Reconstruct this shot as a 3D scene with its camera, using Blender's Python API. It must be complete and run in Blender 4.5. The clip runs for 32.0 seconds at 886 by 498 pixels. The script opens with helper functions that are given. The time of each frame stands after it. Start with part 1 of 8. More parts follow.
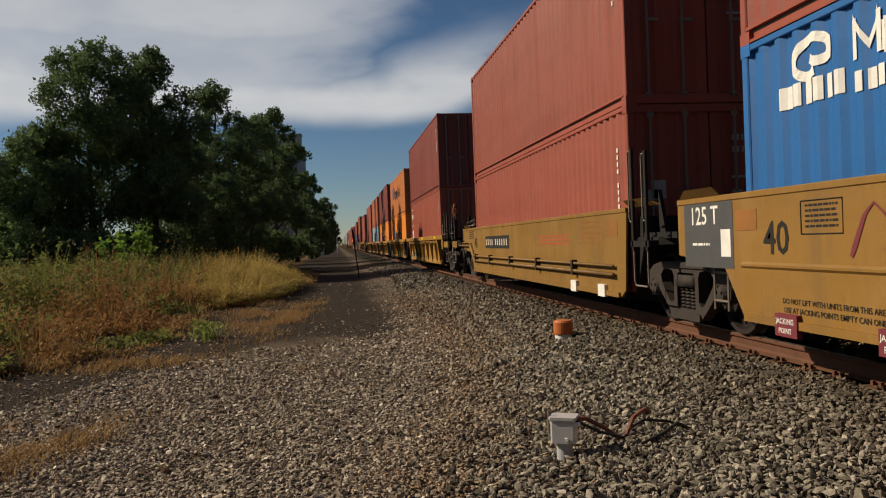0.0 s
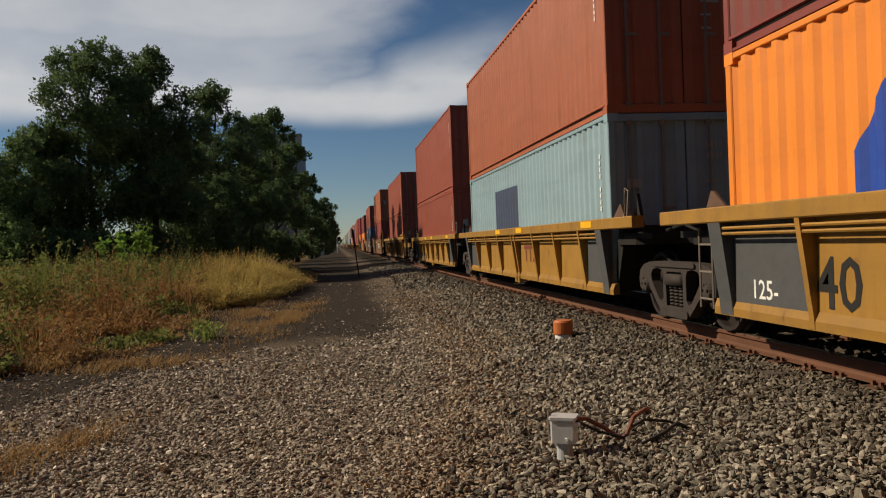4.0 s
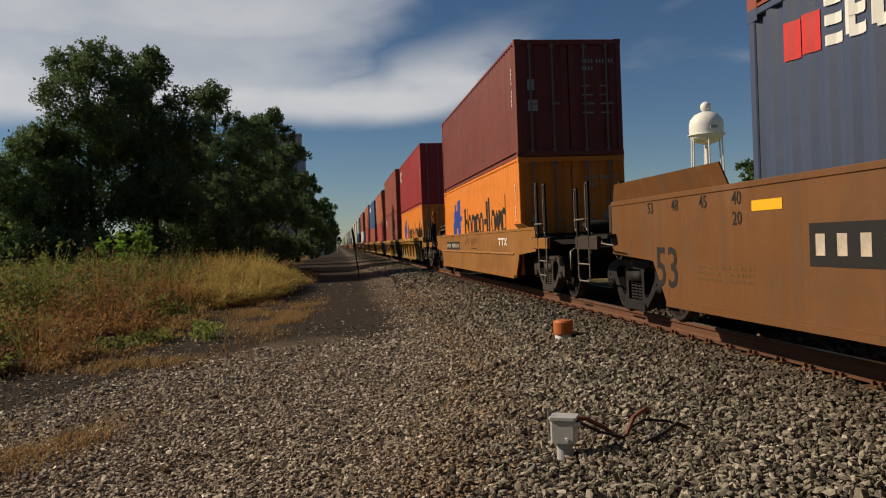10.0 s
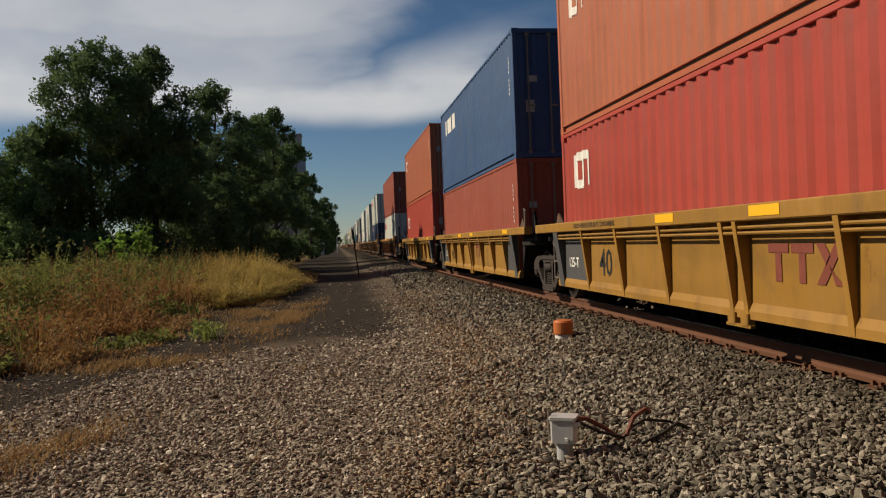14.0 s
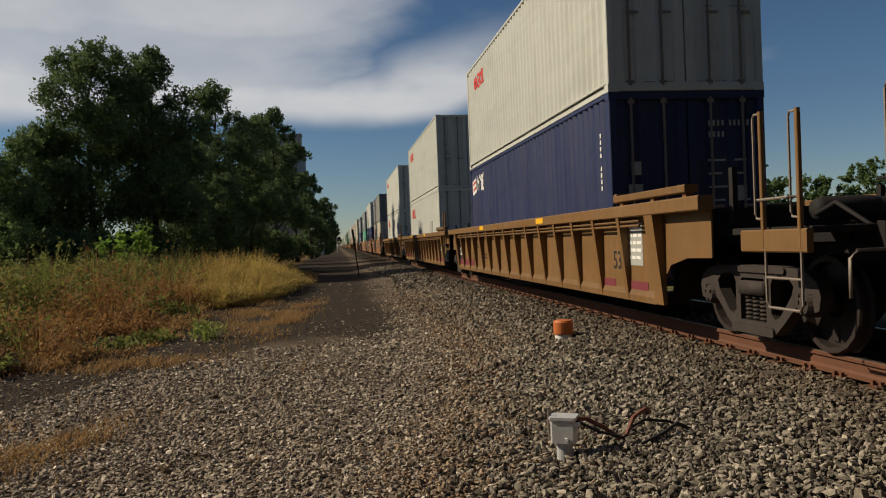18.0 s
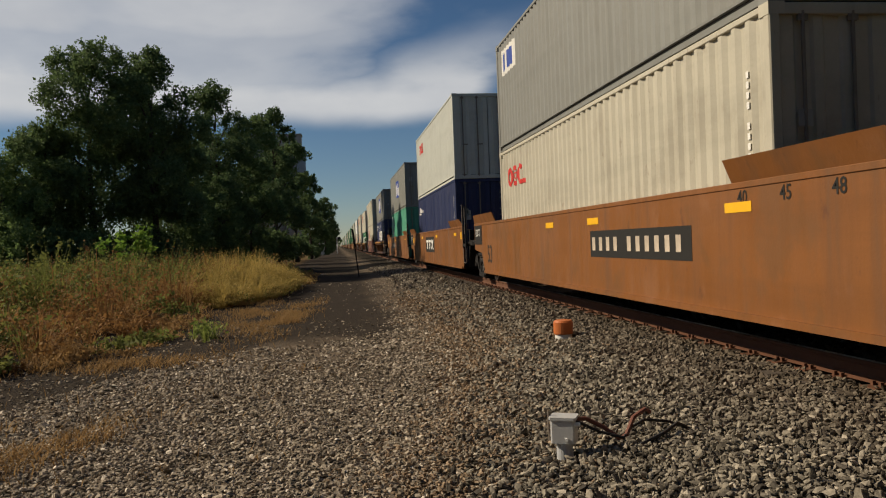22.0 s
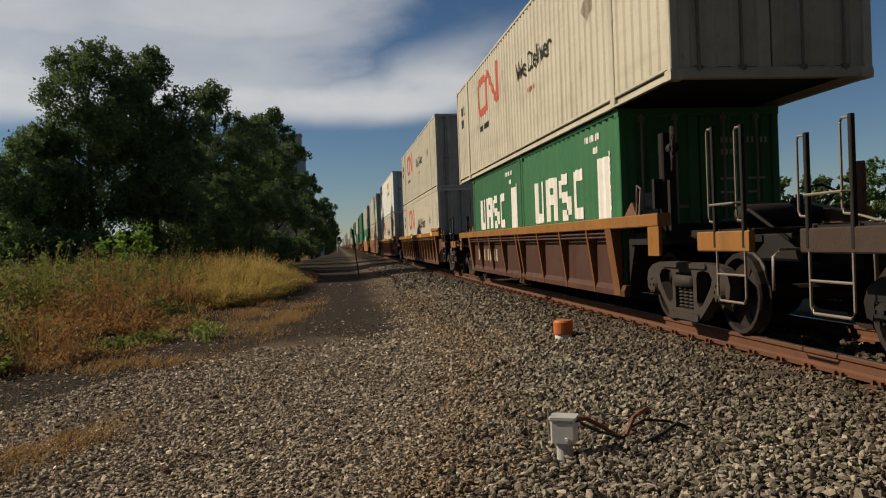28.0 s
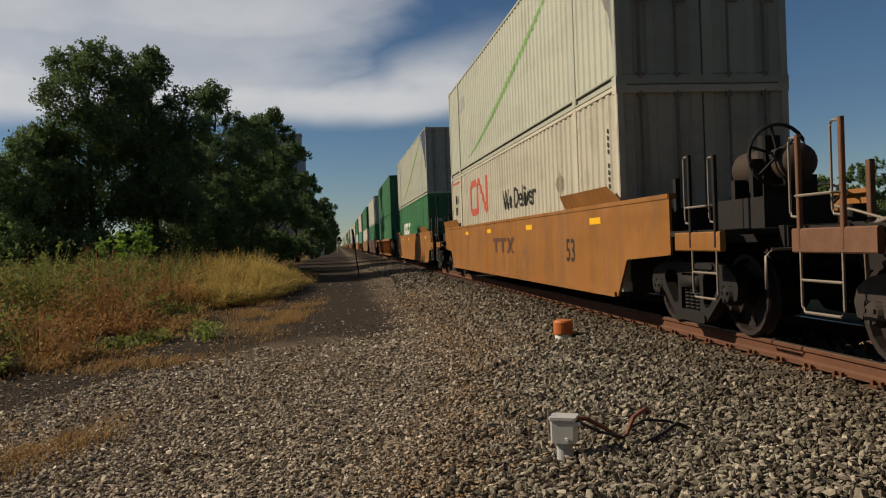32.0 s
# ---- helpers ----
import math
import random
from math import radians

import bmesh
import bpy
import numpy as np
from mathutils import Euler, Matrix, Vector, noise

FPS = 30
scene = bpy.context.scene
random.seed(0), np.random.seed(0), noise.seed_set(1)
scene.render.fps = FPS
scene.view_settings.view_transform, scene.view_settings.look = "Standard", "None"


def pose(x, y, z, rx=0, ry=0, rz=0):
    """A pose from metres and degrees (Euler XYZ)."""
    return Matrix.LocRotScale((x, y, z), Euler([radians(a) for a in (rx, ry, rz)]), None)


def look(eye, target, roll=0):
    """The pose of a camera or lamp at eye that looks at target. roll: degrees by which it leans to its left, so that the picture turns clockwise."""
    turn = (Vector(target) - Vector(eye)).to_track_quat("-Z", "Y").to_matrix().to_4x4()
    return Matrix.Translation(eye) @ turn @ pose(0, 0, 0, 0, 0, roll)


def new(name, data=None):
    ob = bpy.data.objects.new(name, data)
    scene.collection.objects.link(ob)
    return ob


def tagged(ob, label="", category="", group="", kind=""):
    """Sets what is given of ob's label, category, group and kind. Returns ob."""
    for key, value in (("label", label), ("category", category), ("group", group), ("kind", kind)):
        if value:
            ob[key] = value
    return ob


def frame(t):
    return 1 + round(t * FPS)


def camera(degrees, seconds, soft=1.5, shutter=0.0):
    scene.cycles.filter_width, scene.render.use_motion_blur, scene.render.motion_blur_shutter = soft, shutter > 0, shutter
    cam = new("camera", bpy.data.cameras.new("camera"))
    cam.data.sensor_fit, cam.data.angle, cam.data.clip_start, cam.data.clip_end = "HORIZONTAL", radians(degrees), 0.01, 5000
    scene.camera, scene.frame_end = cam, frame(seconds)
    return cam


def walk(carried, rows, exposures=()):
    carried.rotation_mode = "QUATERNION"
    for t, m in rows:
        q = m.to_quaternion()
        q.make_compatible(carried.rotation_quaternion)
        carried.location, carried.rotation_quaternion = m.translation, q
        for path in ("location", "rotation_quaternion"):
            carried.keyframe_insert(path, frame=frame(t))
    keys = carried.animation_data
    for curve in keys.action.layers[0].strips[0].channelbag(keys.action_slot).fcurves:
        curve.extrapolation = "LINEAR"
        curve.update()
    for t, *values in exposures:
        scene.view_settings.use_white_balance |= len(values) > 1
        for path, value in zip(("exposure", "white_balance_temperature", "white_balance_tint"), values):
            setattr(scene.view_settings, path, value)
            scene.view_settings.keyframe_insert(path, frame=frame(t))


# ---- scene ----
from mathutils.geometry import tessellate_polygon

# ---- the camera: it stands still on a stand beside the track ----
EYE = (0.0, 0.0, 1.6)
AIM = (0.13231, 0.99117, -0.00903)
LENS = 58.6
cam = camera(LENS, 32.0, soft=1.15)
stand = look(EYE, (EYE[0] + AIM[0], EYE[1] + AIM[1], EYE[2] + AIM[2]), -2.18)
walk(cam, [(0.0, stand), (32.0, stand)], exposures=[(0.0, 0.1), (32.0, 0.1)])

TRACK_X = 5.25      # centre of the track
RAIL_Z = 0.44       # top of the rails
WHEEL_R = 0.457

# how far the train has come at each time, in metres
RUN = [(0, 0.0), (1, 16.7), (2, 33.32), (3, 49.98), (5.5, 91.8), (7, 117.05), (9, 150.76), (11, 184.49), (13, 218.1),
       (14.5, 243.29), (16.5, 276.8), (19, 318.71), (21, 352.28), (23, 385.74), (25.5, 427.48), (28, 469.49),
       (30, 503.14), (32, 536.82)]

# ---- light ----
SUN_TO = Vector((-0.955, 0.30, 0.72)).normalized()
elev = math.asin(SUN_TO.z)
world = bpy.data.worlds.new("sky")
scene.world = world
world.use_nodes = True


def sky_nodes():
    nt = world.node_tree
    nt.nodes.clear()
    out = nt.nodes.new("ShaderNodeOutputWorld")
    bg = nt.nodes.new("ShaderNodeBackground")
    bg.inputs["Strength"].default_value = 0.037
    sky = nt.nodes.new("ShaderNodeTexSky")
    sky.sky_type, sky.sun_disc = "NISHITA", False
    sky.sun_elevation, sky.sun_rotation = elev, math.atan2(SUN_TO.x, SUN_TO.y)
    sky.altitude, sky.air_density, sky.dust_density, sky.ozone_density = 1200.0, 1.0, 0.15, 3.0
    tc = nt.nodes.new("ShaderNodeTexCoord")

    def math_node(op, a, b=None, c=None):
        n = nt.nodes.new("ShaderNodeMath")
        n.operation = op
        for i, v in enumerate((a, b, c)):
            if v is None:
                continue
            if isinstance(v, (int, float)):
                n.inputs[i].default_value = v
            else:
                nt.links.new(v, n.inputs[i])
        return n.outputs[0]

    def ramp(v, lo, hi):
        n = nt.nodes.new("ShaderNodeMapRange")
        n.interpolation_type = "SMOOTHSTEP"
        nt.links.new(v, n.inputs["Value"])
        n.inputs["From Min"].default_value, n.inputs["From Max"].default_value = lo, hi
        return n.outputs["Result"]

    sep = nt.nodes.new("ShaderNodeSeparateXYZ")
    nt.links.new(tc.outputs["Generated"], sep.inputs[0])
    x, y, z = sep.outputs
    az = math_node("ARCTAN2", x, y)
    el = math_node("ARCSINE", z)
    comb = nt.nodes.new("ShaderNodeCombineXYZ")
    nt.links.new(math_node("ADD", math_node("MULTIPLY", az, 2.6), math_node("MULTIPLY", el, 1.6)), comb.inputs[0])
    nt.links.new(math_node("ADD", math_node("MULTIPLY", el, 6.5), math_node("MULTIPLY", az, -0.8)), comb.inputs[1])
    nz = nt.nodes.new("ShaderNodeTexNoise")
    nz.inputs["Scale"].default_value, nz.inputs["Detail"].default_value, nz.inputs["Roughness"].default_value = 1.5, 4, 0.42
    nz.inputs["Distortion"].default_value = 0.4
    nt.links.new(comb.outputs[0], nz.inputs["Vector"])
    fine = nt.nodes.new("ShaderNodeTexNoise")
    fine.inputs["Scale"].default_value, fine.inputs["Detail"].default_value = 3.6, 5
    nt.links.new(comb.outputs[0], fine.inputs["Vector"])
    # a long cloud with a level foot that sweeps up over the train, a paler sheet above it, clear sky beyond
    wob = math_node("SUBTRACT", nz.outputs[0], 0.5)
    sub = lambda a, b: math_node("SUBTRACT", a, b)
    add = lambda a, b: math_node("ADD", a, b)
    mul = lambda a, b: math_node("MULTIPLY", a, b)
    ruffle = sub(fine.outputs[0], 0.5)
    slant = math_node("MAXIMUM", sub(az, 0.06), 0.0)
    foot = add(add(0.146, mul(mul(slant, slant), 2.2)), add(mul(wob, 0.05), mul(ruffle, 0.016)))
    crest = add(add(0.212, mul(slant, 0.25)), add(mul(wob, 0.07), mul(ruffle, 0.03)))
    low_bank = mul(mul(ramp(sub(el, foot), -0.006, 0.026), ramp(sub(crest, el), -0.035, 0.03)), ramp(add(az, add(mul(wob, 0.3), mul(ruffle, 0.3))), 0.36, 0.10))
    edge = add(add(az, mul(sub(el, 0.27), -0.9)), add(mul(wob, 0.3), mul(ruffle, 0.2)))
    clear = ramp(edge, -0.06, 0.14)
    sheet = mul(mul(ramp(add(el, mul(wob, 0.08)), 0.215, 0.268), sub(1.0, clear)), add(0.72, mul(ramp(nz.outputs[0], 0.32, 0.66), 0.26)))
    veil = mul(mul(ramp(sub(el, foot), -0.006, 0.026), sub(1.0, ramp(edge, -0.06, 0.14))), 0.73)
    cloud = math_node("MAXIMUM", math_node("MAXIMUM", mul(low_bank, 0.88), sheet), veil)
    cloud = mul(cloud, mul(ramp(az, -1.7, -1.0), ramp(el, 1.1, 0.6)))
    wisps = mul(ramp(add(nz.outputs[0], mul(fine.outputs[0], 0.4)), 0.78, 1.02), ramp(el, 0.0, 0.2))
    amount = math_node("MINIMUM", add(cloud, mul(wisps, 0.3)), 0.96)
    shade = nt.nodes.new("ShaderNodeMix")
    shade.data_type = "RGBA"
    nt.links.new(math_node("MULTIPLY", math_node("ADD", ramp(fine.outputs[0], 0.25, 0.75), math_node("MULTIPLY", low_bank, 1.4)), 0.45), shade.inputs[0])
    shade.inputs[6].default_value = (12.0, 12.4, 13.2, 1)
    shade.inputs[7].default_value = (16.0, 16.0, 16.0, 1)
    mix = nt.nodes.new("ShaderNodeMix")
    mix.data_type = "RGBA"
    nt.links.new(amount, mix.inputs[0])
    hue = nt.nodes.new("ShaderNodeHueSaturation")
    hue.inputs["Saturation"].default_value, hue.inputs["Value"].default_value = 1.12, 1.30
    nt.links.new(sky.outputs[0], hue.inputs["Color"])
    nt.links.new(hue.outputs[0], mix.inputs[6])
    nt.links.new(shade.outputs[2], mix.inputs[7])
    nt.links.new(mix.outputs[2], bg.inputs["Color"])
    nt.links.new(bg.outputs[0], out.inputs["Surface"])


sky_nodes()
sun = new("sun", bpy.data.lights.new("sun", "SUN"))
sun.data.energy, sun.data.angle, sun.data.color = 4.8, radians(0.53), (1.0, 0.86, 0.64)
sun.matrix_world = look(SUN_TO * 200, (0, 0, 0))
scene.view_settings.exposure = 0.0

# ---- materials ----
MATS = {}


class Nodes:
    """A short way to write node materials."""

    def __init__(self, name):
        self.mat = bpy.data.materials.new(name)
        self.mat.use_nodes = True
        self.nt = self.mat.node_tree
        self.bsdf = self.nt.nodes["Principled BSDF"]
        self.tc = self.nt.nodes.new("ShaderNodeTexCoord")
        self.info = self.nt.nodes.new("ShaderNodeObjectInfo")
        self.geo = self.nt.nodes.new("ShaderNodeNewGeometry")

    def put(self, socket, v):
        if isinstance(v, bpy.types.NodeSocket):
            self.nt.links.new(v, socket)
        else:
            socket.default_value = v

    def math(self, op, a, b=0.0):
        n = self.nt.nodes.new("ShaderNodeMath")
        n.operation = op
        self.put(n.inputs[0], a)
        self.put(n.inputs[1], b)
        return n.outputs[0]

    def scaled(self, scale, where="Object", own=False):
        n = self.nt.nodes.new("ShaderNodeMapping")
        if own:
            # each object wears in its own way
            c = self.nt.nodes.new("ShaderNodeCombineXYZ")
            self.nt.links.new(self.math("MULTIPLY", self.info.outputs["Random"], 40.0), c.inputs[0])
            self.nt.links.new(self.math("MULTIPLY", self.info.outputs["Random"], 93.0), c.inputs[1])
            self.nt.links.new(c.outputs[0], n.inputs["Location"])
        n.inputs["Scale"].default_value = scale
        src = self.geo.outputs["Position"] if where == "World" else self.tc.outputs[where]
        self.nt.links.new(src, n.inputs["Vector"])
        return n.outputs[0]

    def noise(self, vec, scale=1.0, detail=4, rough=0.55):
        n = self.nt.nodes.new("ShaderNodeTexNoise")
        n.inputs["Scale"].default_value, n.inputs["Detail"].default_value, n.inputs["Roughness"].default_value = scale, detail, rough
        self.nt.links.new(vec, n.inputs["Vector"])
        return n.outputs[0]

    def cells(self, vec, scale, out="Distance", feature="F1"):
        n = self.nt.nodes.new("ShaderNodeTexVoronoi")
        n.feature = feature
        n.inputs["Scale"].default_value = scale
        self.nt.links.new(vec, n.inputs["Vector"])
        return n.outputs[out]

    def ramp(self, v, lo, hi, a=0.0, b=1.0):
        n = self.nt.nodes.new("ShaderNodeMapRange")
        n.interpolation_type = "SMOOTHSTEP"
        self.put(n.inputs["Value"], v)
        for key, val in (("From Min", lo), ("From Max", hi), ("To Min", a), ("To Max", b)):
            n.inputs[key].default_value = val
        return n.outputs["Result"]

    def mix(self, f, a, b, kind="MIX"):
        n = self.nt.nodes.new("ShaderNodeMix")
        n.data_type, n.blend_type = "RGBA", kind
        self.put(n.inputs[0], f)
        self.put(n.inputs[6], (*a, 1) if isinstance(a, tuple) else a)
        self.put(n.inputs[7], (*b, 1) if isinstance(b, tuple) else b)
        return n.outputs[2]

    def hsv(self, col, hue=0.5, sat=1.0, val=1.0):
        n = self.nt.nodes.new("ShaderNodeHueSaturation")
        for key, v in (("Hue", hue), ("Saturation", sat), ("Value", val), ("Color", col)):
            self.put(n.inputs[key], v)
        return n.outputs[0]

    def bump(self, height, strength=0.3, dist=0.01):
        n = self.nt.nodes.new("ShaderNodeBump")
        n.inputs["Strength"].default_value, n.inputs["Distance"].default_value = strength, dist
        self.nt.links.new(height, n.inputs["Height"])
        self.nt.links.new(n.outputs[0], self.bsdf.inputs["Normal"])

    def done(self, color, rough=0.6, metal=0.0, spec=0.5):
        self.put(self.bsdf.inputs["Base Color"], (*color, 1) if isinstance(color, tuple) else color)
        self.put(self.bsdf.inputs["Roughness"], rough)
        self.put(self.bsdf.inputs["Metallic"], metal)
        self.bsdf.inputs["Specular IOR Level"].default_value = spec * 0.6
        return self.mat


def painted(name, col, rough=0.5, fade=0.25, rust=0.25, dirt=0.3, vary=0.10, run=(0.105, 0.042, 0.02)):
    """Weathered paint on steel: faded patches, streaks run down by rain, scuffs, rust spots and road dust."""
    if name in MATS:
        return MATS[name]
    n = Nodes(name)
    big = n.noise(n.scaled((0.5, 0.35, 0.6), own=True), 1.0, 5)
    rubbed = n.noise(n.scaled((0.8, 0.22, 2.6), own=True), 1.0, 6, 0.6)
    blotch = n.noise(n.scaled((1.2, 1.2, 0.9), own=True), 1.0, 7, 0.68)
    streak = n.noise(n.scaled((1.6, 2.6, 0.22), own=True), 1.0, 5, 0.62)
    spots = n.noise(n.scaled((2.2, 2.2, 1.1), own=True), 2.4, 6, 0.7)
    grain = n.noise(n.scaled((1, 1, 1)), 40.0, 3)
    pale = tuple(min(1.0, c * 0.97 + 0.022) for c in col)
    dark = tuple(c * 0.62 for c in col)
    c = n.mix(n.ramp(big, 0.35, 0.75, 0, fade * 1.6), col, pale)
    c = n.mix(n.ramp(rubbed, 0.45, 0.7, 0, 0.25 + dirt * 0.5), c, tuple(v * 0.72 for v in col))
    c = n.mix(n.ramp(blotch, 0.50, 0.64, 0, min(0.7, dirt * 1.25)), c, tuple(0.5 * v + w for v, w in zip(col, (0.05, 0.032, 0.018))))
    c = n.mix(n.ramp(blotch, 0.44, 0.34, 0, 0.35 * dirt + 0.08), c, tuple(min(1.0, v * 1.15 + 0.05) for v in col))
    c = n.mix(n.ramp(streak, 0.48, 0.72, 0, dirt), c, dark)
    c = n.mix(n.ramp(streak, 0.60, 0.8, 0, dirt * 0.8), c, (0.12, 0.085, 0.06))
    c = n.mix(n.ramp(spots, 0.60, 0.73, 0, min(1.0, rust * 2.2)), c, run)
    c = n.mix(n.ramp(grain, 0.2, 0.9, 0, 0.18), c, dark)
    c = n.hsv(c, 0.5, 1.0, n.math("ADD", n.math("MULTIPLY", n.info.outputs["Random"], 2 * vary), 1.0 - vary))
    n.bump(n.math("ADD", n.math("MULTIPLY", big, 0.8), n.math("MULTIPLY", grain, 0.05)), 0.5, 0.05)
    MATS[name] = n.done(c, n.ramp(streak, 0.3, 0.8, rough - 0.08, min(1, rough + 0.25)))
    return MATS[name]


def plain(name, col, rough=0.6, metal=0.0, var=0.3, scale=8.0, bump=0.15, where="Object"):
    """A plain worn surface: two scales of light and dark, and a little relief."""
    if name in MATS:
        return MATS[name]
    n = Nodes(name)
    a = n.noise(n.scaled((1, 1, 1), where), scale, 5)
    b = n.noise(n.scaled((1, 1, 1), where), scale * 7, 3)
    v = n.math("ADD", n.math("MULTIPLY", a, 1.4 * var), n.math("MULTIPLY", b, 0.6 * var))
    v = n.math("ADD", v, 1.0 - var)
    v = n.math("ADD", v, n.math("MULTIPLY", n.math("SUBTRACT", n.info.outputs["Random"], 0.5), 0.25 * var))
    n.bump(n.math("ADD", a, n.math("MULTIPLY", b, 0.4)), bump, 0.02)
    MATS[name] = n.done(n.hsv((*col, 1), 0.5, 1.0, v), rough, metal)
    return MATS[name]


# ---- mesh helpers ----
class Mesh:
    """Gathers the faces of one part."""

    def __init__(self):
        self.v, self.f = [], []

    def add(self, vs, fs):
        o = len(self.v)
        self.v += [tuple(p) for p in vs]
        self.f += [tuple(o + i for i in f) for f in fs]
        return self

    def box(self, x0, x1, y0, y1, z0, z1):
        vs = [(x, y, z) for z in (z0, z1) for y in (y0, y1) for x in (x0, x1)]
        return self.add(vs, [(0, 2, 3, 1), (4, 5, 7, 6), (0, 1, 5, 4), (2, 6, 7, 3), (0, 4, 6, 2), (1, 3, 7, 5)])

    def prism(self, axis, profile, a, b):
        """profile: points in the two other axes, in order x, y, z."""
        def at(p, t):
            q = list(p)
            q.insert("xyz".index(axis), t)
            return q
        n = len(profile)
        vs = [at(p, a) for p in profile] + [at(p, b) for p in profile]
        fs = [tuple(range(n)), tuple(range(2 * n - 1, n - 1, -1))]
        fs += [(i, n + i, n + (i + 1) % n, (i + 1) % n) for i in range(n)]
        return self.add(vs, fs)

    def cbox(self, axis, p0, p1, q0, q1, a, b, c=0.01):
        """A bar along axis with its long edges chamfered by c."""
        pr = [(p0 + c, q0), (p1 - c, q0), (p1, q0 + c), (p1, q1 - c), (p1 - c, q1), (p0 + c, q1), (p0, q1 - c), (p0, q0 + c)]
        return self.prism(axis, pr, a, b)

    def tube(self, pts, r, n=6, r2=None):
        pts = [Vector(p) for p in pts]
        vs, fs = [], []
        for i, p in enumerate(pts):
            d = (pts[min(i + 1, len(pts) - 1)] - pts[max(i - 1, 0)]).normalized()
            u = d.orthogonal().normalized()
            if abs(d.z) < 0.95:
                u = d.cross(Vector((0, 0, 1))).normalized()
            w = d.cross(u)
            rr = r if r2 is None else r + (r2 - r) * i / (len(pts) - 1)
            vs += [p + (u * math.cos(2 * math.pi * k / n) + w * math.sin(2 * math.pi * k / n)) * rr for k in range(n)]
        for i in range(len(pts) - 1):
            fs += [(i * n + k, i * n + (k + 1) % n, (i + 1) * n + (k + 1) % n, (i + 1) * n + k) for k in range(n)]
        fs += [tuple(range(n - 1, -1, -1)), tuple(range((len(pts) - 1) * n, len(pts) * n))]
        return self.add(vs, fs)

    def lathe(self, axis, rings, n=24, c=(0, 0, 0)):
        """rings: (radius, place along axis)."""
        vs, fs = [], []
        for r, a in rings:
            for k in range(n):
                p = [r * math.cos(2 * math.pi * k / n), r * math.sin(2 * math.pi * k / n)]
                p.insert("xyz".index(axis), a)
                vs.append((p[0] + c[0], p[1] + c[1], p[2] + c[2]))
        for i in range(len(rings) - 1):
            fs += [(i * n + k, i * n + (k + 1) % n, (i + 1) * n + (k + 1) % n, (i + 1) * n + k) for k in range(n)]
        fs += [tuple(range(n - 1, -1, -1)), tuple(range((len(rings) - 1) * n, len(rings) * n))]
        return self.add(vs, fs)

    def data(self, name, smooth=False):
        me = bpy.data.meshes.new(name)
        me.from_pydata(self.v, [], self.f)
        bm = bmesh.new()
        bm.from_mesh(me)
        bmesh.ops.recalc_face_normals(bm, faces=bm.faces)
        bm.to_mesh(me)
        bm.free()
        if smooth:
            me.shade_smooth()
        me.materials.append(None)
        return me


SHARED = {}


def shared(key, build, smooth=False):
    """The mesh under this key, built once: build fills a Mesh."""
    if key not in SHARED:
        m = Mesh()
        build(m)
        SHARED[key] = m.data(str(key[0]) if isinstance(key, tuple) else key, smooth)
    return SHARED[key]


def part(name, mesh, material, parent=None, label="", at=None):
    """Links a mesh as ONE object, under a thing or a part, with its own material."""
    if isinstance(mesh, Mesh):
        mesh = mesh.data(name)
    ob = new(name, mesh)
    ob.material_slots[0].link = "OBJECT"
    ob.material_slots[0].material = material
    if parent is not None:
        ob.parent = parent
    if at is not None:
        ob.matrix_basis = at
    if label:
        tagged(ob, label)
    return ob


def thing(name, label, category, group="", at=None):
    ob = new(name)
    ob.empty_display_size = 0.3
    if at is not None:
        ob.matrix_basis = at
    return tagged(ob, label, category, group)


GLYPHS = {}


def letters(text, height):
    """Flat lettering in the built-in font, in the y-z plane, read from the -x side, from y = 0 backwards; its foot at z = 0."""
    if (text, height) not in GLYPHS:
        cu = bpy.data.curves.new("letters", "FONT")
        cu.body, cu.size, cu.resolution_u = text, height / 0.73, 2
        cu.offset = 0.012 * height
        ob = bpy.data.objects.new("letters", cu)
        me = bpy.data.meshes.new_from_object(ob)
        bpy.data.objects.remove(ob)
        for v in me.vertices:
            v.co = (0, -v.co.x, v.co.y)
        me.materials.clear()
        me.materials.append(None)
        GLYPHS[text, height] = me
    return GLYPHS[text, height]

# ---- paints of the train ----
YELLOW = painted("yellow_car_paint", (0.31, 0.160, 0.028), 0.5, 0.2, 0.35, 0.5)
OCHRE = painted("ochre_car_paint", (0.235, 0.124, 0.027), 0.5, 0.2, 0.25, 0.45)
YELLOW_BROWN = painted("brown_yellow_car_paint", (0.155, 0.072, 0.019), 0.55, 0.15, 0.6, 0.6)
TAN = painted("tan_car_paint", (0.168, 0.087, 0.028), 0.55, 0.15, 0.3, 0.4)
ORANGE_BROWN = painted("orange_brown_car_paint", (0.205, 0.078, 0.021), 0.5, 0.35, 0.42, 0.6)
BROWN_CAR = painted("brown_car_paint", (0.165, 0.067, 0.019), 0.5, 0.35, 0.42, 0.6)
ORANGE_CAR = painted("orange_yellow_car_paint", (0.28, 0.116, 0.027), 0.5, 0.35, 0.42, 0.6)
RUSTY = painted("rusty_car_paint", (0.092, 0.038, 0.024), 0.65, 0.1, 0.3, 0.6, run=(0.21, 0.085, 0.026))
DARK_RUSTY = painted("dark_maroon_car_paint", (0.063, 0.024, 0.016), 0.6, 0.1, 0.25, 0.5, run=(0.15, 0.06, 0.024))
MAROON_CAR = painted("maroon_car_paint", (0.11, 0.035, 0.022), 0.5, 0.1, 0.2, 0.3)
RUSTY_TOP = painted("orange_rusty_chord_paint", (0.252, 0.108, 0.021), 0.6, 0.1, 0.9, 0.5)
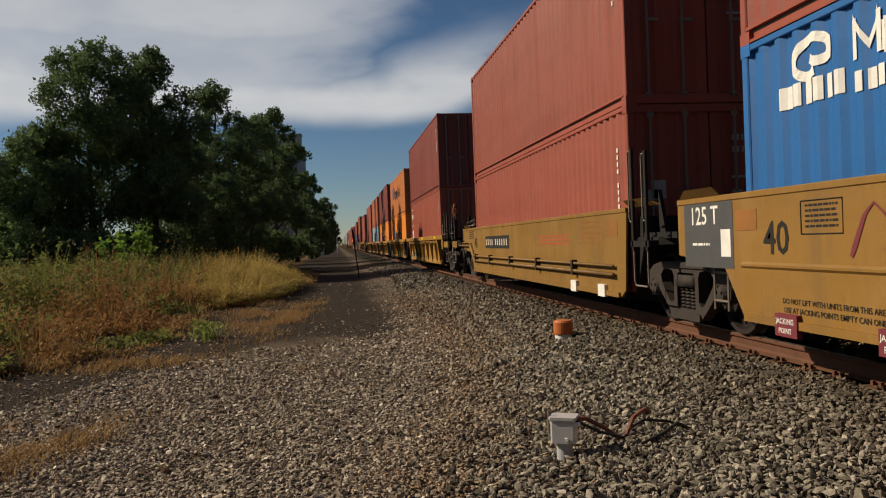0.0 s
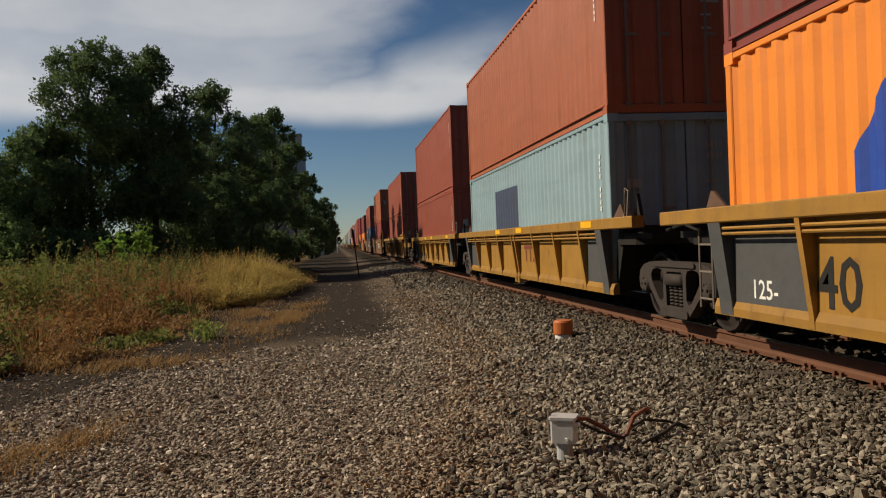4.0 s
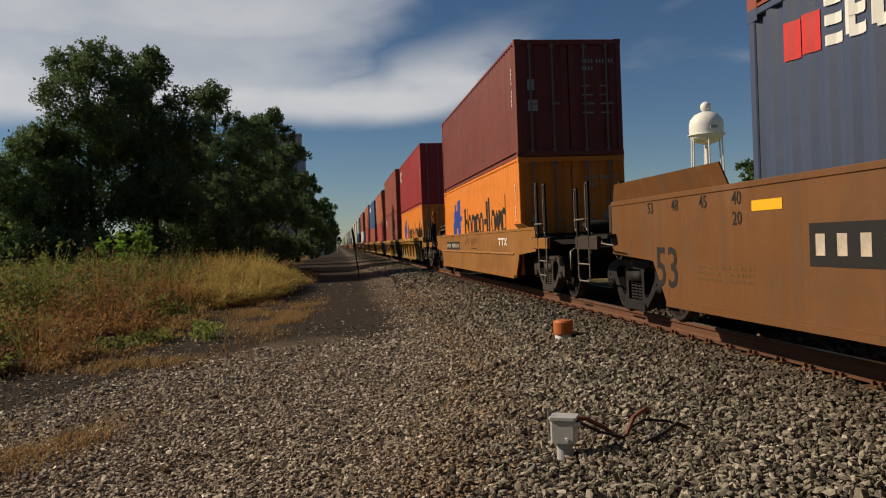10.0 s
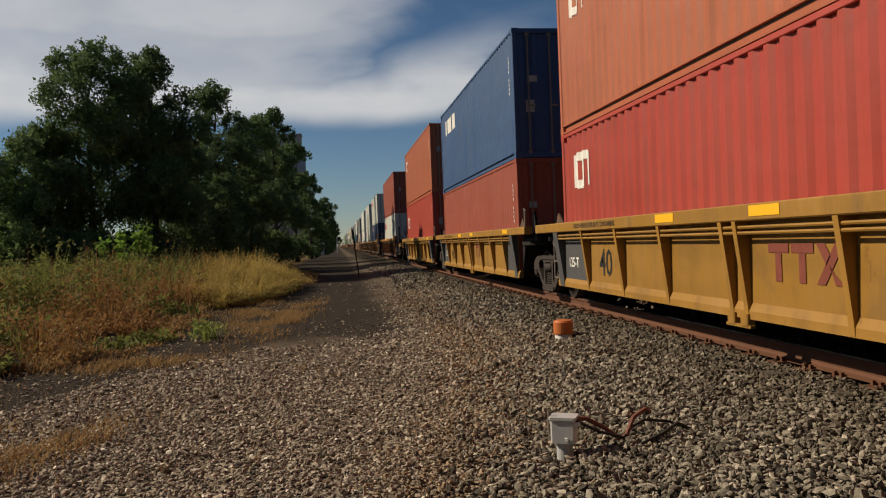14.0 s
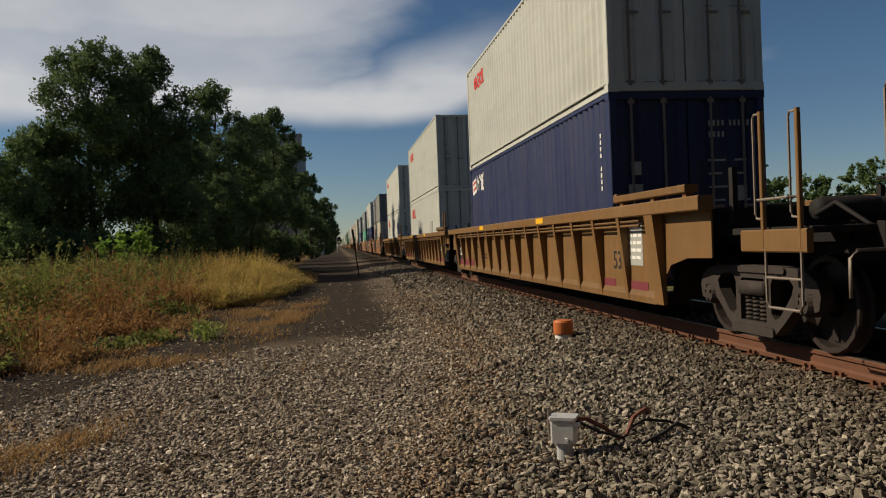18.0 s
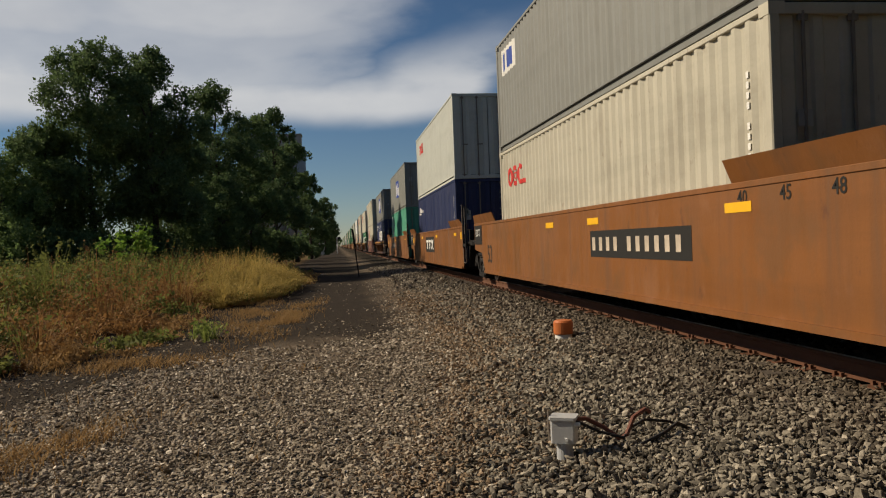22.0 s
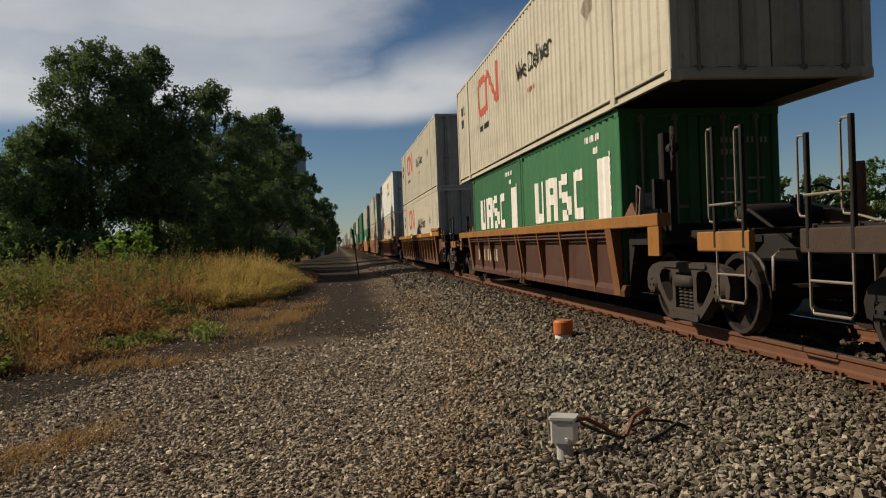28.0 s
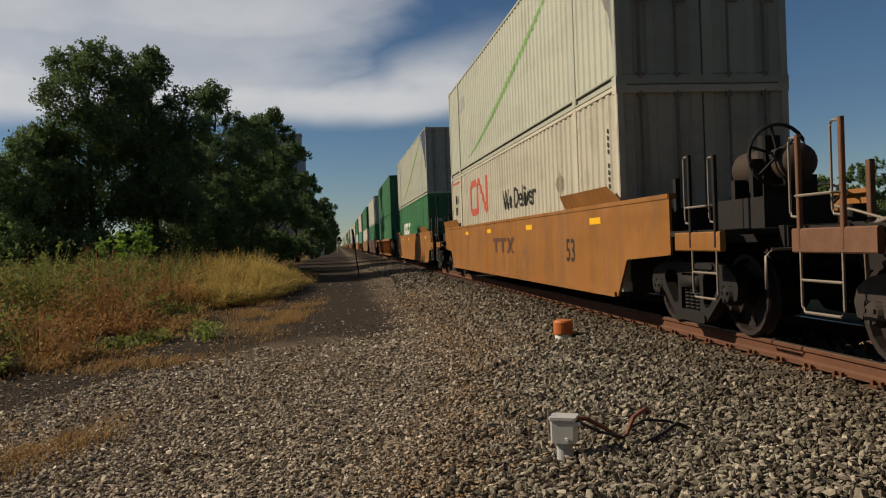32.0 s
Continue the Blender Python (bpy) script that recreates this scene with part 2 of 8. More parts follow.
RUSTY_RIB = painted("rusty_rib_paint", (0.165, 0.066, 0.021), 0.6, 0.1, 0.9, 0.5)
GREY_END = plain("grey_end_paint", (0.07, 0.07, 0.072), 0.6)
GRIME = plain("grimy_steel", (0.011, 0.009, 0.008), 0.8, 0.0, 0.5, 6.0, 0.3)
DUSTY = plain("dusty_rust_steel", (0.10, 0.055, 0.036), 0.8, 0.0, 0.5, 6.0, 0.3)
DARK_BROWN = plain("dark_brown_steel", (0.040, 0.025, 0.018), 0.75, 0.0, 0.5, 6.0, 0.3)
POST_RUST = plain("rusty_post_steel", (0.13, 0.062, 0.036), 0.75, 0.0, 0.5, 6.0, 0.3)
TRUCK_GREY = plain("dusty_cast_steel", (0.038, 0.029, 0.025), 0.8, 0.0, 0.5, 7.0, 0.35)
# near-black copy of the cast steel, with the platform's shade in its colour
TRUCK_BLACK = plain("shaded_cast_steel", (0.011, 0.009, 0.0085), 0.75, 0.0, 0.5, 7.0, 0.35)
WHEEL_STEEL = plain("wheel_steel", (0.026, 0.019, 0.017), 0.6, 0.2, 0.4, 9.0, 0.2)
RAIL_BRIGHT = plain("bright_rail_head", (0.45, 0.40, 0.35), 0.3, 0.9, 0.2, 6.0, 0.05)
ROD = plain("galvanised_rod", (0.21, 0.172, 0.14), 0.5, 0.2, 0.3)
WHITE_MARK = plain("white_marking", (0.72, 0.70, 0.66), 0.6, 0.0, 0.25)
BLACK_MARK = plain("black_marking", (0.016, 0.015, 0.014), 0.85, 0.0, 0.3)
BLUE_MARK = plain("blue_marking", (0.02, 0.06, 0.32), 0.5, 0.0, 0.2)
RED_MARK = plain("red_marking", (0.55, 0.035, 0.03), 0.5, 0.0, 0.25)
FADED_RED = plain("faded_red_marking", (0.42, 0.075, 0.045), 0.6, 0.0, 0.35)
GREEN_MARK = plain("green_marking", (0.17, 0.32, 0.085), 0.5, 0.0, 0.2)
SPRAY = plain("faded_spray_paint", (0.40, 0.29, 0.19), 0.8, 0.0, 0.5, 3.0)
WORN_WHITE = plain("worn_white_marking", (0.46, 0.38, 0.30), 0.8, 0.0, 0.7, 5.0)
TAN_MARK = plain("weathered_tan_patch", (0.22, 0.185, 0.14), 0.7, 0.0, 0.4)
GREY_MARK = plain("grey_patch", (0.33, 0.33, 0.31), 0.6, 0.0, 0.2)
BROWN_RED = plain("faded_brown_red_marking", (0.17, 0.043, 0.028), 0.7, 0.0, 0.4)
YELLOW_MARK = plain("yellow_reflector", (0.78, 0.42, 0.02), 0.4, 0.0, 0.15)
MAROON_MARK = plain("maroon_patch", (0.16, 0.03, 0.04), 0.6, 0.0, 0.25)
ORANGE_PART = plain("orange_red_paint", (0.46, 0.13, 0.035), 0.5, 0.0, 0.25)

BOX_PAINT = dict(
    rust=painted("rust_red_container_paint", (0.285, 0.068, 0.042), 0.5, 0.25, 0.1, 0.18),
    maroon=painted("maroon_container_paint", (0.20, 0.043, 0.034), 0.5, 0.25, 0.1, 0.2),
    red=painted("red_container_paint", (0.36, 0.052, 0.036), 0.45, 0.2, 0.08, 0.2),
    dull_red=painted("dull_red_container_paint", (0.24, 0.043, 0.037), 0.5, 0.25, 0.08, 0.22),
    crimson=painted("crimson_container_paint", (0.33, 0.03, 0.035), 0.45, 0.2, 0.08, 0.2),
    coral=painted("orange_red_container_paint", (0.378, 0.108, 0.050), 0.5, 0.2, 0.1, 0.2),
    orange=painted("orange_container_paint", (0.74, 0.225, 0.025), 0.5, 0.12, 0.06, 0.15),
    pale_orange=painted("faded_orange_container_paint", (0.504, 0.167, 0.045), 0.55, 0.25, 0.1, 0.2),
    blue=painted("blue_container_paint", (0.036, 0.085, 0.20), 0.5, 0.15, 0.1, 0.15),
    bright_blue=painted("bright_blue_container_paint", (0.018, 0.118, 0.35), 0.45, 0.1, 0.06, 0.12),
    slate=painted("slate_blue_container_paint", (0.050, 0.069, 0.125), 0.5, 0.2, 0.1, 0.2),
    navy=painted("navy_container_paint", (0.019, 0.028, 0.086), 0.45, 0.12, 0.06, 0.15),
    pale_blue=painted("pale_blue_grey_container_paint", (0.23, 0.33, 0.38), 0.5, 0.2, 0.08, 0.2),
    white=painted("off_white_container_paint", (0.50, 0.51, 0.465), 0.5, 0.1, 0.12, 0.14),
    cream=painted("cream_container_paint", (0.47, 0.435, 0.35), 0.55, 0.1, 0.2, 0.3),
    bright_white=painted("white_container_paint", (0.608, 0.608, 0.584), 0.45, 0.05, 0.05, 0.12),
    grey=painted("grey_container_paint", (0.215, 0.216, 0.200), 0.5, 0.15, 0.06, 0.15),
    green=painted("sea_green_container_paint", (0.072, 0.285, 0.191), 0.5, 0.12, 0.06, 0.12),
    dark_green=painted("dark_green_container_paint", (0.03, 0.135, 0.055), 0.5, 0.12, 0.08, 0.15),
    pale_green=painted("pale_green_grey_container_paint", (0.385, 0.392, 0.325), 0.5, 0.1, 0.06, 0.15),
)
COLOUR_WORDS = dict(rust="rust-red", maroon="maroon", red="red", dull_red="dull red", crimson="crimson", coral="orange-red", orange="orange",
                    pale_orange="faded orange", blue="blue", bright_blue="bright blue", slate="slate-blue", navy="navy blue",
                    pale_blue="pale blue-grey", white="off-white", cream="cream", bright_white="white", grey="grey",
                    green="sea-green", dark_green="dark green", pale_green="pale green-grey")

# ---- containers ----
HW = 1.219          # half the width of a container
PERIOD = 0.278      # of the corrugation
WAVE = [(0.0, 0.0), (0.072, 0.0), (0.14, 0.036), (0.21, 0.036)]
STEEP = [(0.0, 0.0), (0.118, 0.0), (0.152, 0.026), (0.244, 0.026)]      # of the long boxes
TALL, LOW = 2.896, 2.591


def wave_breaks(y0, y1, shallow=1.0):
    """Places and depths of the corrugation's folds from y0 to y1."""
    out = []
    n = max(1, round((y1 - y0) / PERIOD))
    per = (y1 - y0) / n
    for k in range(n):
        out += [(y0 + per * k + a * per / PERIOD, d * shallow) for a, d in (WAVE if shallow == 1 else STEEP)]
    out.append((y1, 0.0))
    return out


def wave_depth(breaks, y):
    for (ya, da), (yb, db) in zip(breaks, breaks[1:]):
        if ya <= y <= yb:
            return da + (db - da) * (y - ya) / max(1e-6, yb - ya)
    return 0.0


def side_wall(m, sx, y0, y1, z0, z1, hw, shallow=1.0):
    br = wave_breaks(y0, y1, shallow)
    m.prism("z", [(sx * (hw - 0.012 - d), y) for y, d in br] + [(sx * (hw - 0.058), y1), (sx * (hw - 0.058), y0)], z0, z1)


def end_wall(m, y, dy, w, z0, z1):
    """A corrugated end: dy points outwards."""
    br = wave_breaks(-w, w)
    m.prism("z", [(x, y - dy * (0.02 + d)) for x, d in br] + [(w, y - dy * 0.07), (-w, y - dy * 0.07)], z0, z1)


def conform(polys, breaks, hw, lift=0.004):
    """Paint on a corrugated wall: each poly is (y0, low0, high0, y1, low1, high1) and is folded with the wall."""
    m = Mesh()
    ys_all = [b[0] for b in breaks]
    for k, (y0, a0, b0, y1, a1, b1) in enumerate(polys):
        if y1 < y0:
            y0, a0, b0, y1, a1, b1 = y1, a1, b1, y0, a0, b0
        cut = [y0] + [y for y in ys_all if y0 + 1e-4 < y < y1 - 1e-4] + [y1]
        vs = []
        for y in cut:
            t = (y - y0) / max(1e-6, y1 - y0)
            x = -(hw - 0.012 - wave_depth(breaks, y)) - lift - 0.002 * (k % 4)
            vs += [(x, y, a0 + (a1 - a0) * t), (x, y, b0 + (b1 - b0) * t)]
        m.add(vs, [(2 * i, 2 * i + 1, 2 * i + 3, 2 * i + 2) for i in range(len(cut) - 1)])
    return m


def container(colour, kind, height, length, label, group="containers on the train", detail=2, near_end="doors"):
    """A box with its front at y = 0 and its floor at z = 0; kind: sea, inland (long, posts inset) or smooth."""
    hw = HW if kind == "sea" else 1.295
    paint = BOX_PAINT[colour]
    box = thing("shipping_container", label, "container", group)
    L, H = length, height
    key = (kind, round(H, 2), round(L, 2))
    shallow = {"sea": 1.0, "inland": 0.95, "smooth": 0.3}[kind]
    inset = 0.10
    for sx, nm in ((-1, "side_wall"), (1, "side_wall")):
        part(nm, shared(("side_wall", sx) + key, lambda m: side_wall(m, sx, inset, L - inset, 0.15, H - 0.06, hw, shallow)), paint, box)

    def top_rail(m, sx):
        m.cbox("y", min(sx * hw, sx * (hw - 0.06)), max(sx * hw, sx * (hw - 0.06)), H - 0.065, H, 0.09, L - 0.09, 0.008)

    def bottom_rail(m, sx):
        # a channel, open outwards
        pr = [(hw - 0.06, 0.0), (hw, 0.0), (hw, 0.028), (hw - 0.04, 0.036), (hw - 0.04, 0.118), (hw, 0.128), (hw, 0.158), (hw - 0.06, 0.158)]
        m.prism("y", [(sx * a, b) for a, b in pr], 0.09, L - 0.09)
    for sx in (-1, 1):
        part("bottom_rail", shared(("bottom_rail", sx) + key, lambda m: bottom_rail(m, sx)), paint, box)
        part("top_rail", shared(("top_rail", sx) + key, lambda m: top_rail(m, sx)), paint, box)
    for y in (0.0, L):
        a, b = (y, y + 0.11) if y == 0 else (y - 0.11, y)
        for sx in (-1, 1):
            part("corner_post", shared(("corner_post", sx, y > 0) + key, lambda m: m.cbox("z", min(sx * hw, sx * (hw - 0.11)), max(sx * hw, sx * (hw - 0.11)), a, b, 0.1, H - 0.1, 0.012)), paint, box)

            for z in (-0.006, H - 0.112) if detail else ():
                def casting(m):
                    m.box(min(sx * (hw + 0.004), sx * (hw - 0.16)), max(sx * (hw + 0.004), sx * (hw - 0.16)), y - 0.004 if y == 0 else a - 0.06, b + 0.06 if y == 0 else y + 0.004, z, z + 0.118)
                part("corner_casting", shared(("corner_casting", sx, y > 0, z > 0) + key, casting), paint, box)
    part("roof", shared(("roof",) + key, lambda m: m.box(-hw + 0.02, hw - 0.02, 0.05, L - 0.05, H - 0.05, H - 0.012)), paint, box)
    part("floor", shared(("floor",) + key, lambda m: m.box(-hw + 0.03, hw - 0.03, 0.05, L - 0.05, 0.10, 0.15)), GRIME, box)
    part("end_wall", shared(("rear_wall",) + key, lambda m: end_wall(m, L, 1, hw - 0.1, 0.12, H - 0.1)), paint, box)
    if near_end == "wall":
        part("end_wall", shared(("front_wall",) + key, lambda m: end_wall(m, 0, -1, hw - 0.1, 0.12, H - 0.1)), paint, box)
    else:
        for sx in (-1, 1):
            def door(m):
                x0, x1 = (-hw + 0.11, -0.012) if sx < 0 else (0.012, hw - 0.11)
                pr = [(x0, 0.035), (x0 + 0.1, 0.035)]
                for k in range(3):
                    xa = x0 + 0.1 + (x1 - x0 - 0.2) * (k + 0.25) / 3
                    xb = x0 + 0.1 + (x1 - x0 - 0.2) * (k + 0.75) / 3
                    pr += [(xa - 0.03, 0.035), (xa, 0.058), (xb, 0.058), (xb + 0.03, 0.035)]
                pr += [(x1, 0.035), (x1, 0.085), (x0, 0.085)]
                m.prism("z", pr, 0.13, H - 0.11)
            leaf = part("door", shared(("door", sx) + key, door), paint, box)
            if detail >= 1:
                for k in (0.30, 0.78):
                    x = sx * (0.05 + (hw - 0.16) * k)
                    part("lock_rod", shared(("lock_rod", sx, k) + key, lambda m: (m.tube([(x, 0.012, 0.08), (x, 0.012, H - 0.08)], 0.02, 6), m.box(x - 0.05, x + 0.05, 0.0, 0.03, 0.10, 0.16),
                         m.box(x - 0.05, x + 0.05, 0.0, 0.03, H - 0.17, H - 0.11), m.box(x - 0.03, x + 0.16, 0.0, 0.018, 1.15, 1.19))), ROD, leaf)
        part("end_sill", shared(("end_sill",) + key, lambda m: m.cbox("x", 0.0, 0.09, 0.0, 0.135, -hw + 0.1, hw - 0.1, 0.01)), paint, box)
        part("end_header", shared(("end_header",) + key, lambda m: m.cbox("x", 0.0, 0.09, H - 0.115, H, -hw + 0.1, hw - 0.1, 0.01)), paint, box)
    if near_end == "wall":
        part("end_sill", shared(("end_sill",) + key, lambda m: m.cbox("x", 0.0, 0.09, 0.0, 0.135, -hw + 0.1, hw - 0.1, 0.01)), paint, box)
        part("end_header", shared(("end_header",) + key, lambda m: m.cbox("x", 0.0, 0.09, H - 0.115, H, -hw + 0.1, hw - 0.1, 0.01)), paint, box)
    if kind != "sea":
        for y in (1.98, L - 1.98):
            for sx in (-1, 1):
                part("lifting_post", shared(("lifting_post", y, sx) + key, lambda m: m.cbox("z", min(sx * (hw + 0.006), sx * (hw - 0.05)), max(sx * (hw + 0.006), sx * (hw - 0.05)), y - 0.09, y + 0.09, 0.0, H, 0.01)), paint, box)
    box["hw"], box["len"], box["hgt"], box["wave"] = hw, L, H, shallow
    return box


def box_breaks(box):
    return wave_breaks(0.10, box["len"] - 0.10, box["wave"])


SINGLE = {"name_bars": "name_bar", "number_bars": "number_bar", "code_bars": "code_bar", "flag_bars": "flag_bar", "name_strokes": "name_sign", "sign_strokes": "sign", "sticker": "sticker", "grey_patch": "grey_patch", "rust_run": "rust_run", "mark": "mark"}


def paint_mark(box, name, polys, mat, label=""):
    """Painted shapes on a container's side towards the camera; y and z in the container's space. Bars and signs that stand apart are parts of their own."""
    lift = 0.013 if name == "flag_bars" or mat is BLUE_MARK and name == "sticker" else (0.009 if name in SINGLE else 0.004)
    groups = [p if isinstance(p, list) else [p] for p in polys] if name in SINGLE else [polys]
    for g in groups:
        if g:
            part(SINGLE[name] if name in SINGLE else name, conform(g, box_breaks(box), box["hw"], lift), mat, box, label)


def paint_line(box, name, pts, pen, mat, label="", closed=False, rounds=2):
    """One thick painted line with rounded bends, folded with the corrugated wall; pts: (y, z)."""
    pts = [Vector(p) for p in pts]
    for _ in range(rounds):
        out = [] if closed else [pts[0]]
        for a, b in zip(pts, pts[1:] + ([pts[0]] if closed else [])):
            out += [a * 0.75 + b * 0.25, a * 0.25 + b * 0.75]
        pts = out + ([] if closed else [pts[-1]])
    if closed:
        pts.append(pts[0])
    fine = [pts[0]]
    for a, b in zip(pts, pts[1:]):
        n = max(1, int((b - a).length / 0.035))
        fine += [a + (b - a) * (k + 1) / n for k in range(n)]
    br, hw, vs = box_breaks(box), box["hw"], []
    cols = max(3, int(pen / 0.028) + 1)
    last = len(fine) - 1
    for k, p in enumerate(fine):
        before, after = fine[k - 1 if k else (last - 1 if closed else 0)], fine[k + 1 if k < last else (1 if closed else last)]
        d = (after - before).normalized()
        q = Vector((-d.y, d.x)) * pen / 2
        for j in range(cols):
            c = p + q * (1 - 2 * j / (cols - 1))
            vs.append((-(hw - 0.012 - wave_depth(br, c.x)) - 0.009 - 0.003 * k / last, c.x, c.y))
    m = Mesh().add(vs, [(cols * k + j, cols * k + j + 1, cols * (k + 1) + j + 1, cols * (k + 1) + j) for k in range(last) for j in range(cols - 1)])
    return part(name, m, mat, box, label)


def rect(y0, y1, z0, z1):
    return (y0, z0, z1, y1, z0, z1)


def blocks(y_left, z0, widths, height, gap=0.12, tails=()):
    """A row of plain blocks in place of a name, running from y_left towards the front; tails: heights of single blocks."""
    out, y = [], y_left
    for i, w in enumerate(widths):
        up = tails[i] if i < len(tails) else 1.0
        lo = z0 if up > 0 else z0 + height * up * 0.3
        out.append(rect(y - w * height, y, lo, z0 + height * abs(up)))
        y -= (w + gap) * height
    return out


def glyph_strokes(y_left, z0, spec, height, gap=0.16, pen=0.17):
    """For each sign a list: plain upright and level strokes in place of a painted name. spec: per sign (width, strokes); a stroke is (u0, v0, u1, v1) in 0..1."""
    out, y = [], y_left
    p = pen * height
    for w, strokes in spec:
        sign = []
        for u0, v0, u1, v1 in strokes:
            ya, yb = y - u0 * w * height, y - u1 * w * height
            za, zb = z0 + v0 * height, z0 + v1 * height
            if abs(ya - yb) < 1e-6:
                sign.append(rect(ya - p / 2, ya + p / 2, min(za, zb), max(za, zb)))
            else:
                sign.append((ya, za - p / 2, za + p / 2, yb, zb - p / 2, zb + p / 2))
        out.append(sign)
        y -= (w + gap) * height
    return out


def bars(mesh, x, y0, y1, z0, z1, rows, seed=0, lift=0.0):
    """Writing too small to read: broken bars on a flat plate in the y-z plane."""
    rnd = random.Random(seed)
    h = (z1 - z0) / (rows * 2.3)
    for r in range(rows):
        z = z1 - (r + 1) * h * 2.3 + h * 1.3
        y = y1
        while y > y0 + 0.02:
            w = min(rnd.uniform(1.2, 4.5) * h, y - y0)
            mesh.add([(x, y, z), (x, y - w, z), (x, y - w, z + h), (x, y, z + h)], [(0, 1, 2, 3)])
            y -= w + h * 0.7
    return mesh


# ---- trucks ----
def pierced(m, outline, holes, x0, x1):
    """A flat casting in the y-z plane with windows through it."""
    loops = [outline] + holes
    flat = [p for lp in loops for p in lp]
    tris = tessellate_polygon([[Vector((p[0], p[1], 0)) for p in lp] for lp in loops])
    k = len(flat)
    vs = [(x0, *p) for p in flat] + [(x1, *p) for p in flat]
    fs = []
    for a, b, c in tris:
        fs += [(a, b, c), (c + k, b + k, a + k)]
    at = 0
    for lp in loops:
        for q in range(len(lp)):
            a, b = at + q, at + (q + 1) % len(lp)
            fs.append((a, b, b + k, a + k))
        at += len(lp)
    m.add(vs, fs)


def side_frame_mesh(m, sx):
    """Cast side frame: arched top member, slanting legs, rounded windows, and jaws over the axle ends."""
    x0, x1 = (-1.06, -0.93) if sx < 0 else (0.93, 1.06)
    half = [(0.0, 0.80), (0.45, 0.80), (0.74, 0.79), (0.96, 0.75), (1.10, 0.67), (1.15, 0.55), (1.12, 0.42), (1.05, 0.40), (1.02, 0.56), (0.81, 0.56), (0.79, 0.44), (0.70, 0.37), (0.56, 0.25), (0.42, 0.14), (0.34, 0.11), (0.0, 0.10)]
    outline = half + [(-a, b) for a, b in half[::-1][1:-1]]
    win = [(0.34, 0.33), (0.34, 0.62), (0.38, 0.69), (0.52, 0.71), (0.66, 0.69), (0.735, 0.62), (0.70, 0.53), (0.59, 0.41), (0.48, 0.30), (0.40, 0.275)]
    mid = [(-0.25, 0.23), (0.25, 0.23), (0.25, 0.62), (0.21, 0.67), (-0.21, 0.67), (-0.25, 0.62)]
    pierced(m, outline, [win[::-1], [(-a, b) for a, b in win], mid], x0, x1)
    rim = x0 - 0.025 if sx < 0 else x1
    m.cbox("x", -0.40, 0.40, 0.10, 0.19, rim, rim + 0.025, 0.02)
    m.cbox("x", -0.62, 0.62, 0.73, 0.79, rim, rim + 0.025, 0.02)


def spring_mesh(m, sx):
    for y in (-0.14, 0.0, 0.14):
        for k in range(6):
            z = 0.245 + k * 0.042
            m.lathe("z", [(0.055, z), (0.066, z + 0.014), (0.055, z + 0.028)], 6, (sx * 1.0, y, 0))
    m.cbox("x", -0.24, 0.24, 0.50, 0.64, sx * 1.0 - 0.09, sx * 1.0 + 0.09, 0.02)


def axle_box_mesh(m, sx, y):
    c = (0, y, WHEEL_R)
    a = sx * 0.90
    m.lathe("x", [(0.10, a), (0.115, a + sx * 0.02), (0.115, a + sx * 0.14), (0.085, a + sx * 0.19), (0.03, a + sx * 0.2)], 14, c)
    m.box(min(a, a + sx * 0.15), max(a, a + sx * 0.15), y - 0.13, y + 0.13, WHEEL_R + 0.08, WHEEL_R + 0.16)
    for k in range(3):
        t = 2.1 * k + 0.5
        m.box(min(a + sx * .19, a + sx * .21), max(a + sx * .19, a + sx * .21), y + 0.06 * math.cos(t) - 0.015, y + 0.06 * math.cos(t) + 0.015, WHEEL_R + 0.06 * math.sin(t) - 0.015, WHEEL_R + 0.06 * math.sin(t) + 0.015)


def wheelset_mesh(m):
    r = WHEEL_R
    for sx in (-1, 1):
        g = 0.717
        ring = [(0.09, g - 0.02), (0.13, g + 0.05), (0.16, g + 0.055), (0.30, g + 0.035), (r - 0.07, g + 0.03), (r - 0.06, g + 0.115), (r - 0.012, g + 0.12), (r, g + 0.10), (r + 0.004, g + 0.03), (r + 0.028, g + 0.012), (r + 0.026, g - 0.008), (r - 0.06, g - 0.01), (r - 0.08, g), (0.15, g - 0.01)]
        m.lathe("x", [(a, sx * b) for a, b in ring], 20)
    m.lathe("x", [(0.06, -0.92), (0.085, -0.7), (0.085, 0.7), (0.06, 0.92)], 12)
    # cast marks and streaks raised on the plate, so that the turning shows
    for sx in (-1, 1):
        for k in range(5):
            t = 2 * math.pi * k / 5
            c, s = math.cos(t), math.sin(t)
            a = sx * 0.768
            vs = []
            for rr, wd in ((0.2, 0.03), (0.34, 0.05)):
                for sg in (-1, 1):
                    vs.append((a, rr * c - sg * wd * s, rr * s + sg * wd * c))
            m.add([(v[0] - sx * 0.015, v[1], v[2]) for v in vs] + vs, [(4, 5, 7, 6), (0, 2, 3, 1), (0, 1, 5, 4), (2, 6, 7, 3), (0, 4, 6, 2), (1, 3, 7, 5)])


WHEELSETS = []      # (object, place of its axle along the train)


